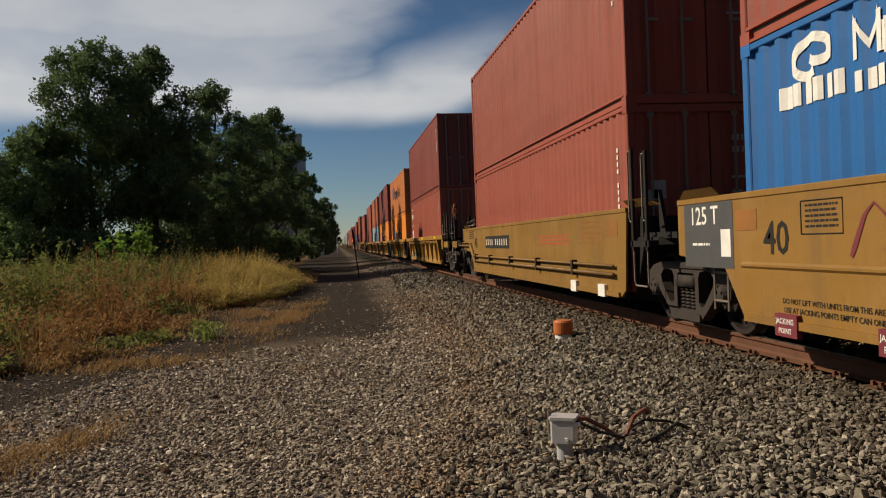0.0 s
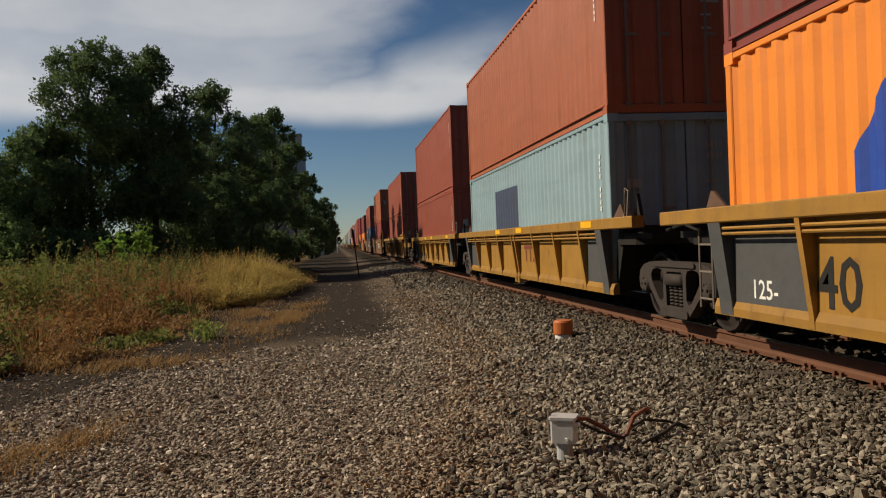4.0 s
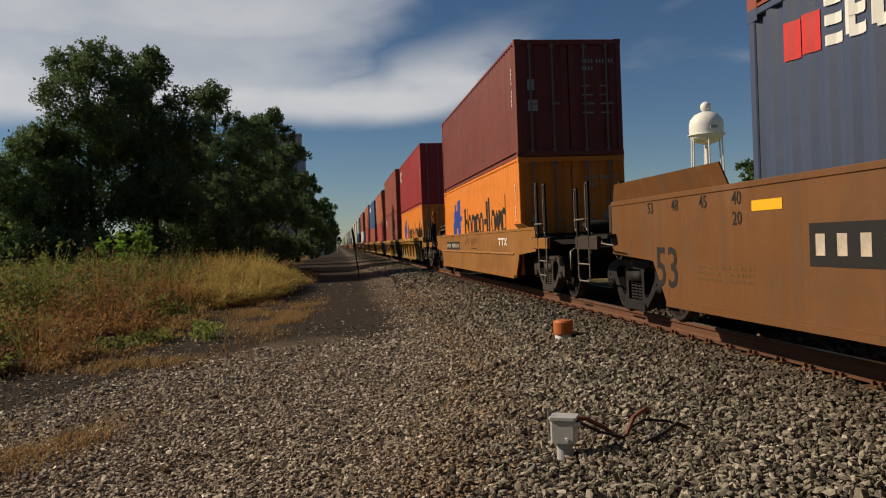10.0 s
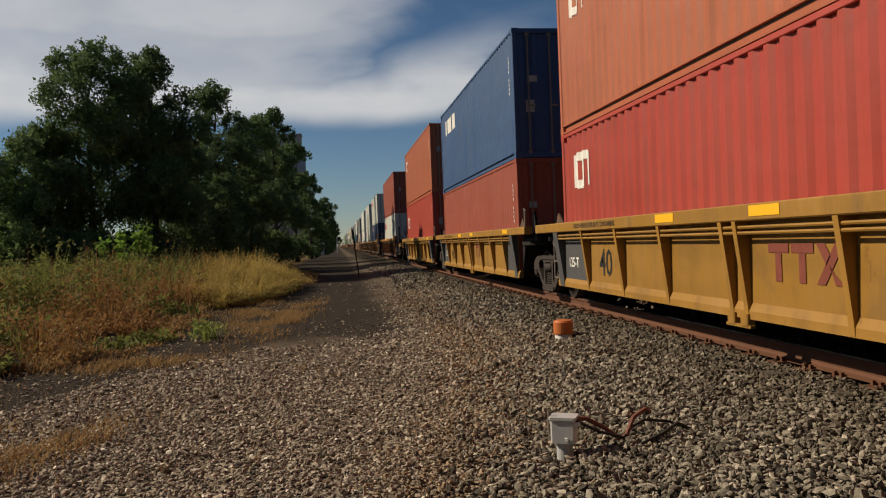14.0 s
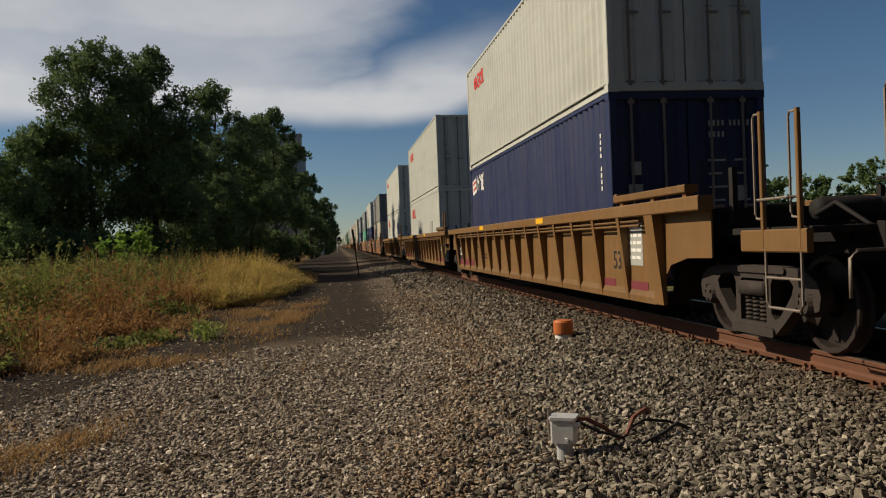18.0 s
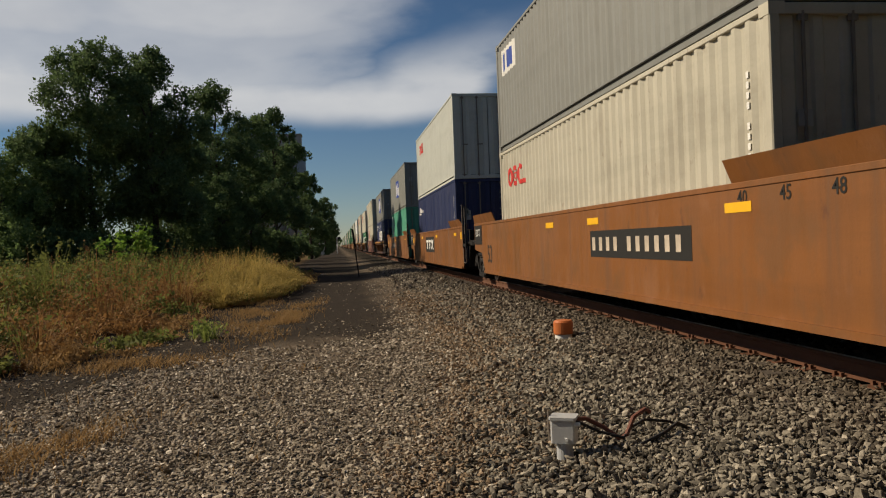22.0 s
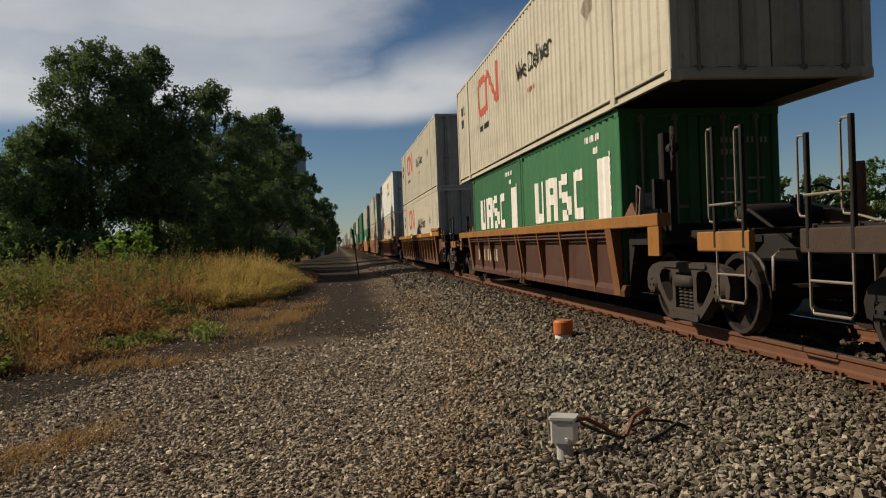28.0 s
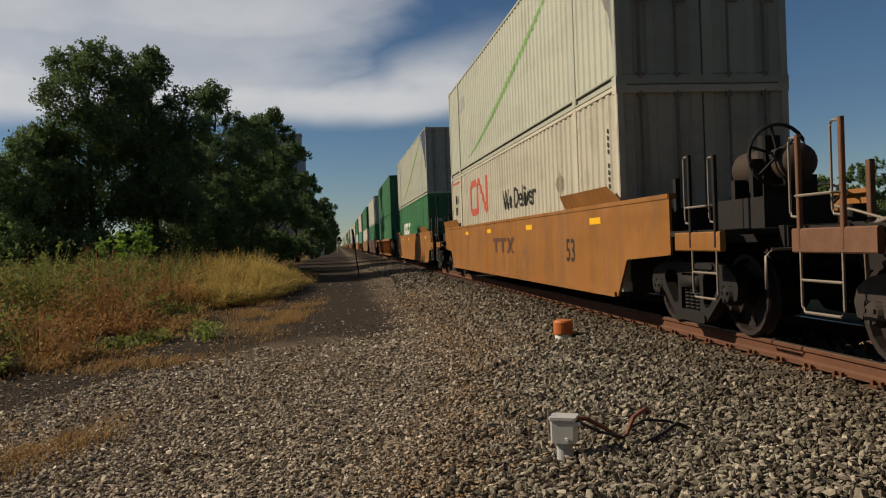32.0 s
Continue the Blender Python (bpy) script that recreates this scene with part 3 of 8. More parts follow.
def truck(car, y, at, cast, detail):
    """A two-axle truck centred at y of its car; at: the same place along the train."""
    def bolster(m):
        m.cbox("x", -0.2, 0.2, 0.45, 0.72, -0.98, 0.98, 0.04)
        m.lathe("z", [(0.2, 0.7), (0.2, 0.78)], 16)
        for yy in (-0.42, 0.42):
            m.cbox("x", yy - 0.04, yy + 0.04, 0.32, 0.46, -0.7, 0.7, 0.01)
    body = part("truck", shared("truck_bolster", bolster), GRIME, car, "grimy two-axle freight truck", pose(0, y, 0))
    for sx in (-1, 1):
        part("side_frame", shared(("side_frame", sx), lambda m: side_frame_mesh(m, sx)), cast, body)
        if detail < 2:
            continue
        part("coil_spring", shared(("spring_group", sx), lambda m: spring_mesh(m, sx), True), cast, body)
        for dy in (-0.914, 0.914):
            part("axle_box", shared(("axle_box", sx, dy), lambda m: axle_box_mesh(m, sx, dy)), cast, body)
    for dy in (-0.914, 0.914):
        w = part("wheelset", shared("wheelset", wheelset_mesh, False), WHEEL_STEEL, body, "worn steel wheels on an axle", pose(0, dy, WHEEL_R))
        WHEELSETS.append((w, at + dy, dy))
    return body


# ---- well cars: local y = 0 at the front of the well, z = 0 at the rail's top, x = 0 at the track's centre ----
def ribbed_sides(car, L, top, chord_mat, side_mat, front, rear, detail, dark_ends, joints):
    """Inset side plates between a wide top chord and the sill, with tapered ribs outside."""
    xp = 1.25 if L < 13 else 1.325               # plate
    xo, xs = xp + 0.165, xp + 0.035               # chord, sill
    zb, zt = (0.31 if L > 13 else 0.32), top - 0.16
    c0, c1 = front[0], L + rear[0]
    arch = L > 13
    if arch:
        y0, y1 = 0.30, L - 0.30
        n = 15
        rows = [0.04 + (L - 0.08) * k / n for k in range(n + 1)]
    else:
        y0, y1 = -0.03, L + 0.12
        rows = [0.10, 1.10, 2.63, 4.19, 5.79, 6.08, 7.65, 9.17, 10.71, L]
        n = len(rows) - 1
    for sx in (-1, 1):
        def chord(m):
            m.cbox("y", min(sx * xo, sx * (xo - 0.17)), max(sx * xo, sx * (xo - 0.17)), zt, top, c0, c1, 0.012)
        part("top_chord", shared(("top_chord", sx, L, top, c0, c1), chord), chord_mat, car)

        def plate(m):
            pr = [(y0, zb), (y1, zb), (y1, zt + 0.02), (y0, zt + 0.02)]
            if arch:
                # the plate goes on over the trucks, cut away in a curve
                pr = [(y0 - 0.2, zb), (y1 + 0.2, zb), (y1 + 0.30, zb + 0.25), (y1 + 0.55, zb + 0.47), (y1 + 1.0, zb + 0.56), (c1 - 0.05, zb + 0.57), (c1 - 0.05, zt + 0.02),
                      (c0 + 0.05, zt + 0.02), (c0 + 0.05, zb + 0.57), (y0 - 1.0, zb + 0.56), (y0 - 0.55, zb + 0.47), (y0 - 0.30, zb + 0.25)]
            m.prism("x", pr, min(sx * xp, sx * (xp - 0.02)), max(sx * xp, sx * (xp - 0.02)))
        part("side_plate", shared(("ribbed_plate", sx, L, top, c0, c1), plate), side_mat, car)
        part("side_sill", shared(("side_sill", sx, L), lambda m: m.prism("y", [(sx * (xp - 0.06), zb - 0.03), (sx * xs, zb - 0.03), (sx * xs, zb + 0.05), (sx * (xp + 0.002), zb + 0.13), (sx * (xp - 0.06), zb + 0.13)], y0 - 0.15, y1 + 0.15)), side_mat, car)
    if detail >= 2:
        for dz in (0.06, 0.115):
            part("conduit", shared(("conduit", L, top, dz), lambda m: m.tube([(-xp - 0.118, y0 + 0.1, zt - dz), (-xp - 0.118, y1 - 0.1, zt - dz)], 0.017, 6)), side_mat, car)
        if not arch:
            for yy, jt in ((c0, joints[0]), (c1 - 0.34, joints[1])):
                if jt == "C":
                    part("chord_bracket", shared(("chord_bracket", top), lambda m: m.prism("x", [(0.0, zt - 0.36), (0.34, zt - 0.36), (0.34, zt), (0.0, zt)], -xo + 0.01, -xo + 0.05)), chord_mat, car, at=pose(0, yy, 0))

    def rib(m, w):
        # a folded plate, deep at the chord and dying into the sill
        m.prism("y", [(-xo + 0.01, zt), (-xp + 0.01, zt), (-xp + 0.01, zb - 0.02), (-xs - 0.004, zb - 0.02), (-xs - 0.012, zb + 0.10)], -w, w)

    if detail >= 2:
        for k, y in enumerate(rows):
            wide = 0.13 if k in (0, n) else (0.052 if arch else 0.036)
            mt = GREY_END if (dark_ends and k in (0, n)) else (RUSTY_RIB if chord_mat is RUSTY_TOP else side_mat)
            part("rib", shared(("rib", wide, top, L), lambda m: rib(m, wide)), mt, car, at=pose(0, y, 0))
            part("rib", shared(("rib", wide, top, L), lambda m: rib(m, wide)), mt, car, at=pose(0, y, 0, 0, 0, 180))
        if not arch:
            part("jacking_pad", shared("jacking_pad", lambda m: (m.cbox("z", -xs - 0.03, -xp + 0.02, 5.74, 5.88, zb - 0.10, zb + 0.02, 0.01), m.cbox("z", -xs - 0.03, -xp + 0.02, 6.0, 6.14, zb - 0.10, zb + 0.02, 0.01), m.box(-xs - 0.02, -xp, 5.7, 6.18, zb - 0.12, zb - 0.09))), side_mat, car)
    else:
        def all_ribs(m):
            for y in rows:
                m.prism("y", [(-xo + 0.01, zt), (-xp + 0.01, zt), (-xp + 0.01, zb - 0.02), (-xs - 0.004, zb - 0.02)], y - 0.06, y + 0.06)
        tagged(part("ribs", shared(("all_ribs", L, top), all_ribs), side_mat, car), kind="stuff")
    if dark_ends and detail >= 2:
        for a, b in ((rows[0] + 0.13, rows[1] - 0.04), (rows[-2] + 0.04, rows[-1] - 0.13)):
            part("end_panel", shared(("end_panel", round(b - a, 3)), lambda m: m.box(-xp - 0.006, -xp, 0.0, b - a, zb + 0.03, zt)), GREY_END, car, "grey painted end panel", at=pose(0, a, 0))


def smooth_sides(car, L, top, side_mat, front, rear, detail, joints):
    """Flat plate sides with a turned foot, cut up slantwise over the trucks, and flared guides on top at both ends."""
    xo = 1.335
    zb = 0.30
    # at a jointed front the plate ends upright with the well
    c0, c1 = (-0.16 if joints[0] == "A" else front[0]), L + rear[0]
    for sx in (-1, 1):
        def plate(m):
            pr = [(0.12, zb), (L - 0.12, zb), (L + 0.28, zb + 0.52), (c1, zb + 0.60), (c1, top), (c0, top)]
            pr += [(c0 + 0.12, zb + 0.1)] if joints[0] == "A" else [(c0, zb + 0.60), (-0.28, zb + 0.52)]
            m.prism("x", pr, min(sx * xo, sx * (xo - 0.03)), max(sx * xo, sx * (xo - 0.03)))
            m.box(min(sx * (xo + 0.035), sx * (xo - 0.06)), max(sx * (xo + 0.035), sx * (xo - 0.06)), 0.16, L - 0.16, zb - 0.015, zb + 0.055)
            m.cbox("y", min(sx * (xo + 0.012), sx * (xo - 0.10)), max(sx * (xo + 0.012), sx * (xo - 0.10)), top - 0.05, top + 0.012, c0 + 0.01, c1 - 0.01, 0.006)
        part("side_plate", shared(("smooth_plate", sx, L, top, c0, c1), plate), side_mat, car)
        for end in (0, 1):
            def guide(m):
                # a plate flared outwards, its outer end cut slantwise
                ya, yb = ((L - c1 + 0.06, 1.7) if end else (-0.15, 2.55)) if L > 13 else (-1.3, -0.3)
                rise = 0.24 if L > 13 else 0.10
                vs = [(sx * xo, ya, top), (sx * xo, yb, top), (sx * (xo + 0.10), yb, top + rise), (sx * (xo + 0.10), ya + 0.35, top + rise)]
                if end:
                    vs = [(x, L - y, z) for x, y, z in vs]
                th = [(v[0] - sx * 0.02, v[1], v[2]) for v in vs]
                m.add(vs + th, [(0, 1, 2, 3), (7, 6, 5, 4), (0, 4, 5, 1), (1, 5, 6, 2), (2, 6, 7, 3), (3, 7, 4, 0)])
            part("container_guide", shared(("guide", sx, end, L, top, c0, c1), guide), side_mat, car)
    if L < 13 and joints != "AC":
        part("side_fold", shared(("side_fold", L), lambda m: m.prism("y", [(-xo + 0.002, 0.86), (-xo - 0.022, 0.835), (-xo - 0.022, 0.815), (-xo + 0.002, 0.79)], 0.25, L - 0.1)), side_mat, car)
    if L < 13 and joints == "AC":
        # two pipes along the plate, stepping up over the truck at the rear, on small clamps
        for q, (dz, r) in enumerate(((0.0, 0.032), (0.125, 0.022))):
            x = -xo - 0.05
            part("air_pipe", shared(("side_pipe", L, q), lambda m: m.tube([(x, 0.3, 0.60 + dz), (x, L - 0.55, 0.60 + dz), (x, L - 0.35 + 0.1 * q, 0.64 + dz), (x, L + 0.22, 0.98 + 0.75 * dz), (x, L + 0.36, 1.02 + 0.75 * dz), (x, c1 - 0.35, 1.02 + 0.75 * dz), (x + 0.02, c1 + 0.12, 1.02 + 0.75 * dz), (x + 0.12, c1 + 0.2, 1.10 + dz)], r, 8), True), side_mat, car)
        for yy in (2.2, 4.6, 7.0, 9.4, L - 0.75):
            part("pipe_clamp", shared("pipe_clamp", lambda m: m.cbox("z", -xo - 0.095, -xo + 0.005, -0.04, 0.04, 0.54, 0.78, 0.01)), DARK_BROWN, car, at=pose(0, yy, 0))


def well_floor(car, L, mat):
    def cross(m):
        for y in ((0.5, 3.3, L / 2 - 0.3, L - 3.9, L - 1.1) if L < 13 else (0.5, 4.0, 7.0, 9.0, 12.0, L - 1.1)):
            m.box(-1.15, 1.15, y, y + 0.6, 0.29, 0.37)
        for sx in (-1, 1):
            m.box(sx * 1.05 - 0.12, sx * 1.05 + 0.12, 0.2, L - 0.2, 0.29, 0.355)
    part("well_floor", shared(("well_floor", L), cross), GRIME, car)


def end_structure(car, kind, L, top, which, joint, mat, detail, brake=False, seed=0):
    """The end above the truck: bulkhead, centre sill, deck, posts with rungs, and at a free end the coupler."""
    sg = -1 if which == "front" else 1
    base = 0.0 if which == "front" else L
    at = pose(0, base, 0) if which == "rear" else pose(0, base, 0, 0, 0, 180)
    reach = 1.70 if joint == "A" else 3.0

    def frame_mesh(m):
        m.prism("x", [(-0.12, 0.34), (0.02, 0.34), (0.30, 0.98), (0.30, top - 0.12), (0.18, top - 0.12)], -1.16, 1.16)
        m.cbox("y", -0.33, 0.33, 0.80, 1.12, 0.2, reach, 0.03)
        m.box(-1.15, 1.15, 0.25, min(reach, 1.35), 1.10, 1.18)
        for sx in (-1, 1):
            m.prism("z", [(sx * 1.2, 0.2), (sx * 1.2, 0.9), (sx * 0.35, min(reach, 2.2)), (sx * 0.35, 0.2)], 1.02, 1.12)
    part("end_frame", shared(("end_frame", joint, top), frame_mesh), GRIME, car, at=at)
    if detail < 2:
        return
    rnd = random.Random(seed)
    if joint == "A":
        for k, x in enumerate((-0.75, -0.5, 0.5)):
            part("brake_hose", shared(("artic_hose", k), lambda m: m.tube([(x, 0.3, 1.2), (x, 0.9, 1.28), (x * 0.9, 1.5, 1.12)], 0.025, 6), True), GRIME, car, at=at)
        part("junction_block", shared("artic_block", lambda m: m.cbox("z", -1.05, -0.7, 0.35, 0.6, 1.18, 1.42, 0.015)), GRIME, car, at=at)
        for sx in (-1, 1):
            part("end_gusset", shared(("artic_gusset", sx), lambda m: m.prism("x", [(0.35, 1.18), (0.55, 1.18), (0.35, 1.75)], sx * 0.925 - 0.025, sx * 0.925 + 0.025)), GRIME, car, at=at)

        def ladder(m):
            for y in (0.42, 0.72):
                m.tube([(-1.22, y, 0.32), (-1.22, y, top - 0.2)], 0.014, 5)
            for k in range(4):
                z = 0.42 + 0.3 * k
                m.tube([(-1.22, 0.42, z), (-1.22, 0.72, z)], 0.013, 5)
        part("ladder", shared(("artic_ladder", top), ladder), ROD, car, at=at)
        if which == "front" and (kind == "smooth" or L > 13):
            for k, y in enumerate((0.62, 1.08)):
                zt = 2.28 - 0.08 * k
                part("handrail_post", shared(("artic_post", k), lambda m: m.cbox("z", 1.40, 1.44, y - 0.03, y + 0.03, 0.95, zt, 0.006)), GRIME if kind == "smooth" else mat, car, at=at)
                part("grab_iron", shared(("artic_grab", k), lambda m: m.tube([(1.42, y, zt - 0.03), (1.42, y - 0.12, zt - 0.03), (1.42, y - 0.13, zt - 0.08), (1.42, y - 0.13, 1.38), (1.42, y - 0.1, 1.33), (1.42, y, 1.33)], 0.011, 6)), ROD, car, at=at)
            part("sill_step", shared("artic_step", lambda m: m.tube([(1.42, 0.62, 1.0), (1.42, 0.62, 0.55), (1.42, 0.66, 0.5), (1.42, 1.04, 0.5), (1.42, 1.08, 0.55), (1.42, 1.08, 1.0)], 0.012, 6)), ROD, car, "bent steel stirrup step", at)
            part("step_bracket", shared("artic_bracket", lambda m: m.cbox("z", 1.30, 1.44, 0.55, 1.15, 1.0, 1.08, 0.01)), GRIME, car, at=at)
        return

    # a free end: platform, coupler, posts, grab irons, and on some a brake wheel
    def coupler(m):
        m.cbox("y", -0.11, 0.11, 0.78, 1.00, 2.9, 3.55, 0.03)
        m.prism("z", [(-0.2, 3.45), (0.14, 3.45), (0.2, 3.62), (0.2, 3.78), (0.08, 3.80), (0.05, 3.64), (-0.08, 3.64), (-0.12, 3.84), (-0.22, 3.80)], 0.74, 1.04)
        m.tube([(-0.35, 3.0, 0.86), (-0.42, 3.3, 0.55), (-0.38, 3.7, 0.42)], 0.03, 6)
    part("coupler", shared("coupler", coupler), GRIME, car, "rusty knuckle coupler", at)

    stub = which == "front" and kind == "ribbed" and L > 13 and mat in (RUSTY_TOP, YELLOW)
    tall = 1.64 if stub else (2.2 if seed % 3 else 1.98)
    sill_paint = DARK_BROWN if mat in (DARK_RUSTY, MAROON_CAR, BROWN_CAR, ORANGE_BROWN) else (POST_RUST if mat is RUSTY_TOP and L > 13 else mat)
    end_paint = GRIME if kind == "smooth" or L < 13 else (POST_RUST if mat in (RUSTY, DARK_RUSTY, RUSTY_TOP) else mat)
    # the platform stands further out at the front than at the rear
    out = at @ Matrix.Translation((0, (1.3 if L < 13 and kind == "ribbed" else 0.58) if which == "front" else 0.10, 0))
    part("end_platform", shared("end_platform", lambda m: (m.cbox("x", 1.45, 2.74, 1.12, 1.18, -1.47, 1.47, 0.01))), GRIME, car, at=out)
    for sx in (-1, 1):
        part("end_sill", shared(("end_sill", sx), lambda m: m.cbox("y", sx * 1.505 - 0.03, sx * 1.505 + 0.03, 0.96, 1.16, 1.72, 2.76, 0.012)), sill_paint, car, at=out)
    part("end_beam", shared("end_beam", lambda m: m.cbox("x", 2.72, 2.90, 0.98, 1.2, -0.9, 0.9, 0.02)), GRIME, car, at=out)
    for sx in (-1, 1):
        x = sx * 1.52
        part("sill_step", shared(("sill_step", sx), lambda m: m.tube([(x, 2.12, 1.05), (x, 2.12, 0.53), (x, 2.16, 0.48), (x, 2.62, 0.48), (x, 2.66, 0.53), (x, 2.66, 1.05)], 0.013, 6).tube([(x, 2.12, 0.74), (x, 2.66, 0.74)], 0.012, 6)), ROD, car, "bent steel stirrup step", out)
        for k, y in enumerate((2.10, 2.66)):
            zt = tall - 0.06 * k
            part("handrail_post", shared(("handrail_post", sx, k, tall), lambda m: m.cbox("z", x - 0.02, x + 0.02, y - 0.02, y + 0.02, 1.0, zt, 0.006)), end_paint, car, at=out)
            yy = y + 0.13 * sg
            part("grab_iron", shared(("grab_iron", sx, k, tall, sg), lambda m: m.tube([(x, y, zt - 0.02), (x, yy - 0.02 * sg, zt - 0.015), (x, yy, zt - 0.05), (x, yy, 1.30), (x, yy - 0.02 * sg, 1.26), (x, y, 1.25)], 0.011, 6)), ROD, car, at=out)
        part("grab_iron", shared(("low_grab", sx), lambda m: m.tube([(x, 2.1, 1.42), (x + sx * 0.07, 2.13, 1.42), (x + sx * 0.07, 2.6, 1.42), (x, 2.63, 1.42)], 0.012, 6)), ROD, car, at=out)
    part("brake_cylinder", shared("brake_cylinder", lambda m: m.lathe("x", [(0.05, -0.52), (0.12, -0.5), (0.13, -0.46), (0.13, 0.15), (0.10, 0.22)], 16, (0, 1.42, 1.36)), True), GRIME, car, "dark brake cylinder", at)
    part("valve_box", shared("valve_box", lambda m: m.cbox("z", -1.30, -1.02, 1.42, 1.70, 1.16, 1.44, 0.02)), GRIME if kind == "smooth" else DUSTY, car, at=at)
    part("air_tank", shared("air_tank", lambda m: m.lathe("x", [(0.05, -1.22), (0.13, -1.18), (0.15, -1.12), (0.15, -0.62), (0.13, -0.56), (0.05, -0.52)], 16, (0, 0.95, 1.34)), True), GRIME, car, "air reservoir tank", at)
    if which == "front" and kind == "smooth" and L > 13:
        part("reservoir", shared("front_reservoir", lambda m: m.lathe("y", [(0.06, 2.05), (0.17, 2.08), (0.205, 2.16), (0.205, 3.12), (0.17, 3.2), (0.06, 3.23)], 20, (0.55, 0, 1.84)), True), DARK_BROWN, car, "dark round air reservoir", at)
        part("reservoir_frame", shared("front_reservoir_frame", lambda m: (m.box(0.2, 0.95, 2.15, 3.15, 1.18, 1.5), m.box(0.25, 0.85, 2.3, 2.38, 1.5, 1.72), m.box(0.25, 0.85, 2.9, 2.98, 1.5, 1.72))), GRIME, car, at=at)
    if which == "rear" and kind == "smooth":
        part("reservoir", shared("reservoir", lambda m: m.lathe("y", [(0.06, 0.30), (0.15, 0.33), (0.185, 0.42), (0.185, 1.62), (0.15, 1.71), (0.06, 1.74)], 20, (-0.62, 0, 1.74)), True), DARK_BROWN, car, "dark round air reservoir", at)
        part("reservoir_frame", shared("reservoir_frame", lambda m: (m.box(-1.05, -0.2, 0.35, 1.70, 1.18, 1.46), m.box(-1.0, -0.3, 0.5, 0.58, 1.46, 1.62), m.box(-1.0, -0.3, 1.44, 1.52, 1.46, 1.62))), GRIME, car, at=at)
        for q, yy in enumerate((0.66, 1.22)):
            part("bracket_plate", shared(("bracket_plate", q), lambda m: m.prism("y", [(-1.22, 1.60), (-0.90, 1.68), (-0.90, 1.71), (-1.22, 1.63)], yy - 0.22, yy + 0.22)), ROD, car, "pale tilted running board", at)
        part("bracket_post", shared("bracket_post", lambda m: m.box(-1.10, -1.02, 0.96, 1.06, 1.46, 1.84)), DUSTY, car, at=at)
        part("control_valve", shared("valve_cluster", lambda m: (m.cbox("z", -1.2, -0.85, 1.95, 2.25, 1.2, 1.62, 0.03), m.lathe("z", [(0.09, 1.6), (0.09, 1.74), (0.04, 1.78)], 10, (-1.05, 2.1, 0)), m.tube([(-1.1, 1.9, 1.5), (-1.2, 1.75, 1.7), (-1.0, 1.6, 1.8)], 0.03, 6))), DARK_BROWN, car, at=at)
    elif which == "rear":
        if mat is YELLOW:
            part("equipment_box", shared(("equipment_box", top), lambda m: (m.cbox("z", -1.16, -0.74, 0.55, 1.05, top - 0.2, top + 0.22, 0.012), m.box(-1.19, -0.71, 0.53, 1.07, top + 0.21, top + 0.235))), mat, car, "painted steel equipment box", at)
        part("bracket_post", shared(("stub_post", top), lambda m: (m.box(-1.12, -1.04, 1.36, 1.48, 1.15, top + 0.16), m.box(-1.16, -0.9, 1.72, 1.80, 1.15, top + 0.08))), mat, car, at=at)
        part("control_valve", shared("low_valve", lambda m: (m.cbox("z", -1.0, -0.6, 1.75, 2.15, 1.15, 1.42, 0.03), m.lathe("z", [(0.09, 1.40), (0.09, 1.52), (0.04, 1.56)], 10, (-0.85, 1.95, 0)), m.tube([(-1.1, 1.7, 1.3), (-1.2, 1.5, 1.42), (-1.0, 1.2, 1.40)], 0.025, 6))), DARK_BROWN, car, at=at)
    part("tank_saddle", shared("tank_saddle", lambda m: (m.box(-1.12, -1.06, 0.85, 1.05, 1.16, 1.26), m.box(-0.72, -0.66, 0.85, 1.05, 1.16, 1.26), m.box(-1.13, -0.65, 0.92, 0.98, 1.165, 1.23))), GRIME, car, at=at)
    part("release_rod", shared("release_rod", lambda m: m.tube([(-1.50, 1.2, 1.02), (-1.50, 1.7, 1.05), (-1.42, 1.95, 1.12), (-1.1, 2.2, 1.22)], 0.012, 6), True), ROD, car, at=at)
    part("uncoupling_lever", shared("uncoupling_lever", lambda m: m.tube([(-1.45, 3.42, 0.62), (-1.45, 3.42, 0.92), (-1.38, 3.43, 0.98), (-0.6, 3.44, 0.98), (-0.2, 3.6, 0.95)], 0.014, 6), True), ROD, car, at=at)
    part("air_pipe", shared("air_pipe", lambda m: m.tube([(-0.9, 1.42, 1.40), (-1.15, 1.42, 1.62), (-1.2, 1.0, 1.74), (-1.2, 0.5, 1.72)], 0.018, 6), True), GRIME, car, at=at)
    part("chain_post", shared("chain_post", lambda m: m.cbox("z", -1.12, -1.04, 1.95, 2.03, 1.18, 1.95, 0.008)), GRIME if seed % 2 else POST_RUST, car, at=at)
    part("brake_pipe", shared("brake_pipe", lambda m: m.tube([(-0.7, 1.4, 1.5), (-0.9, 1.95, 1.35), (-1.0, 2.7, 1.15), (-0.8, 2.95, 0.75), (-0.55, 3.3, 0.55)], 0.02, 6), True), ROD, car, at=at)
    part("brake_pipe", shared("brake_pipe_b", lambda m: m.tube([(0.2, 1.4, 1.3), (0.5, 2.2, 1.4), (0.3, 3.0, 0.9)], 0.022, 6), True), GRIME, car, at=at)
    for k, xx in enumerate((-0.95, 0.95)):
        zz = (1.75, 1.5, 1.62, 1.85)[(k + seed) % 4]
        part("bracket", shared(("end_bracket", k, zz), lambda m: m.prism("y", [(xx - 0.03, 1.16), (xx + 0.03, 1.16), (xx + 0.03, zz), (xx - 0.03, zz)], 0.85 + 0.2 * k, 0.93 + 0.2 * k)), GRIME, car, at=at)
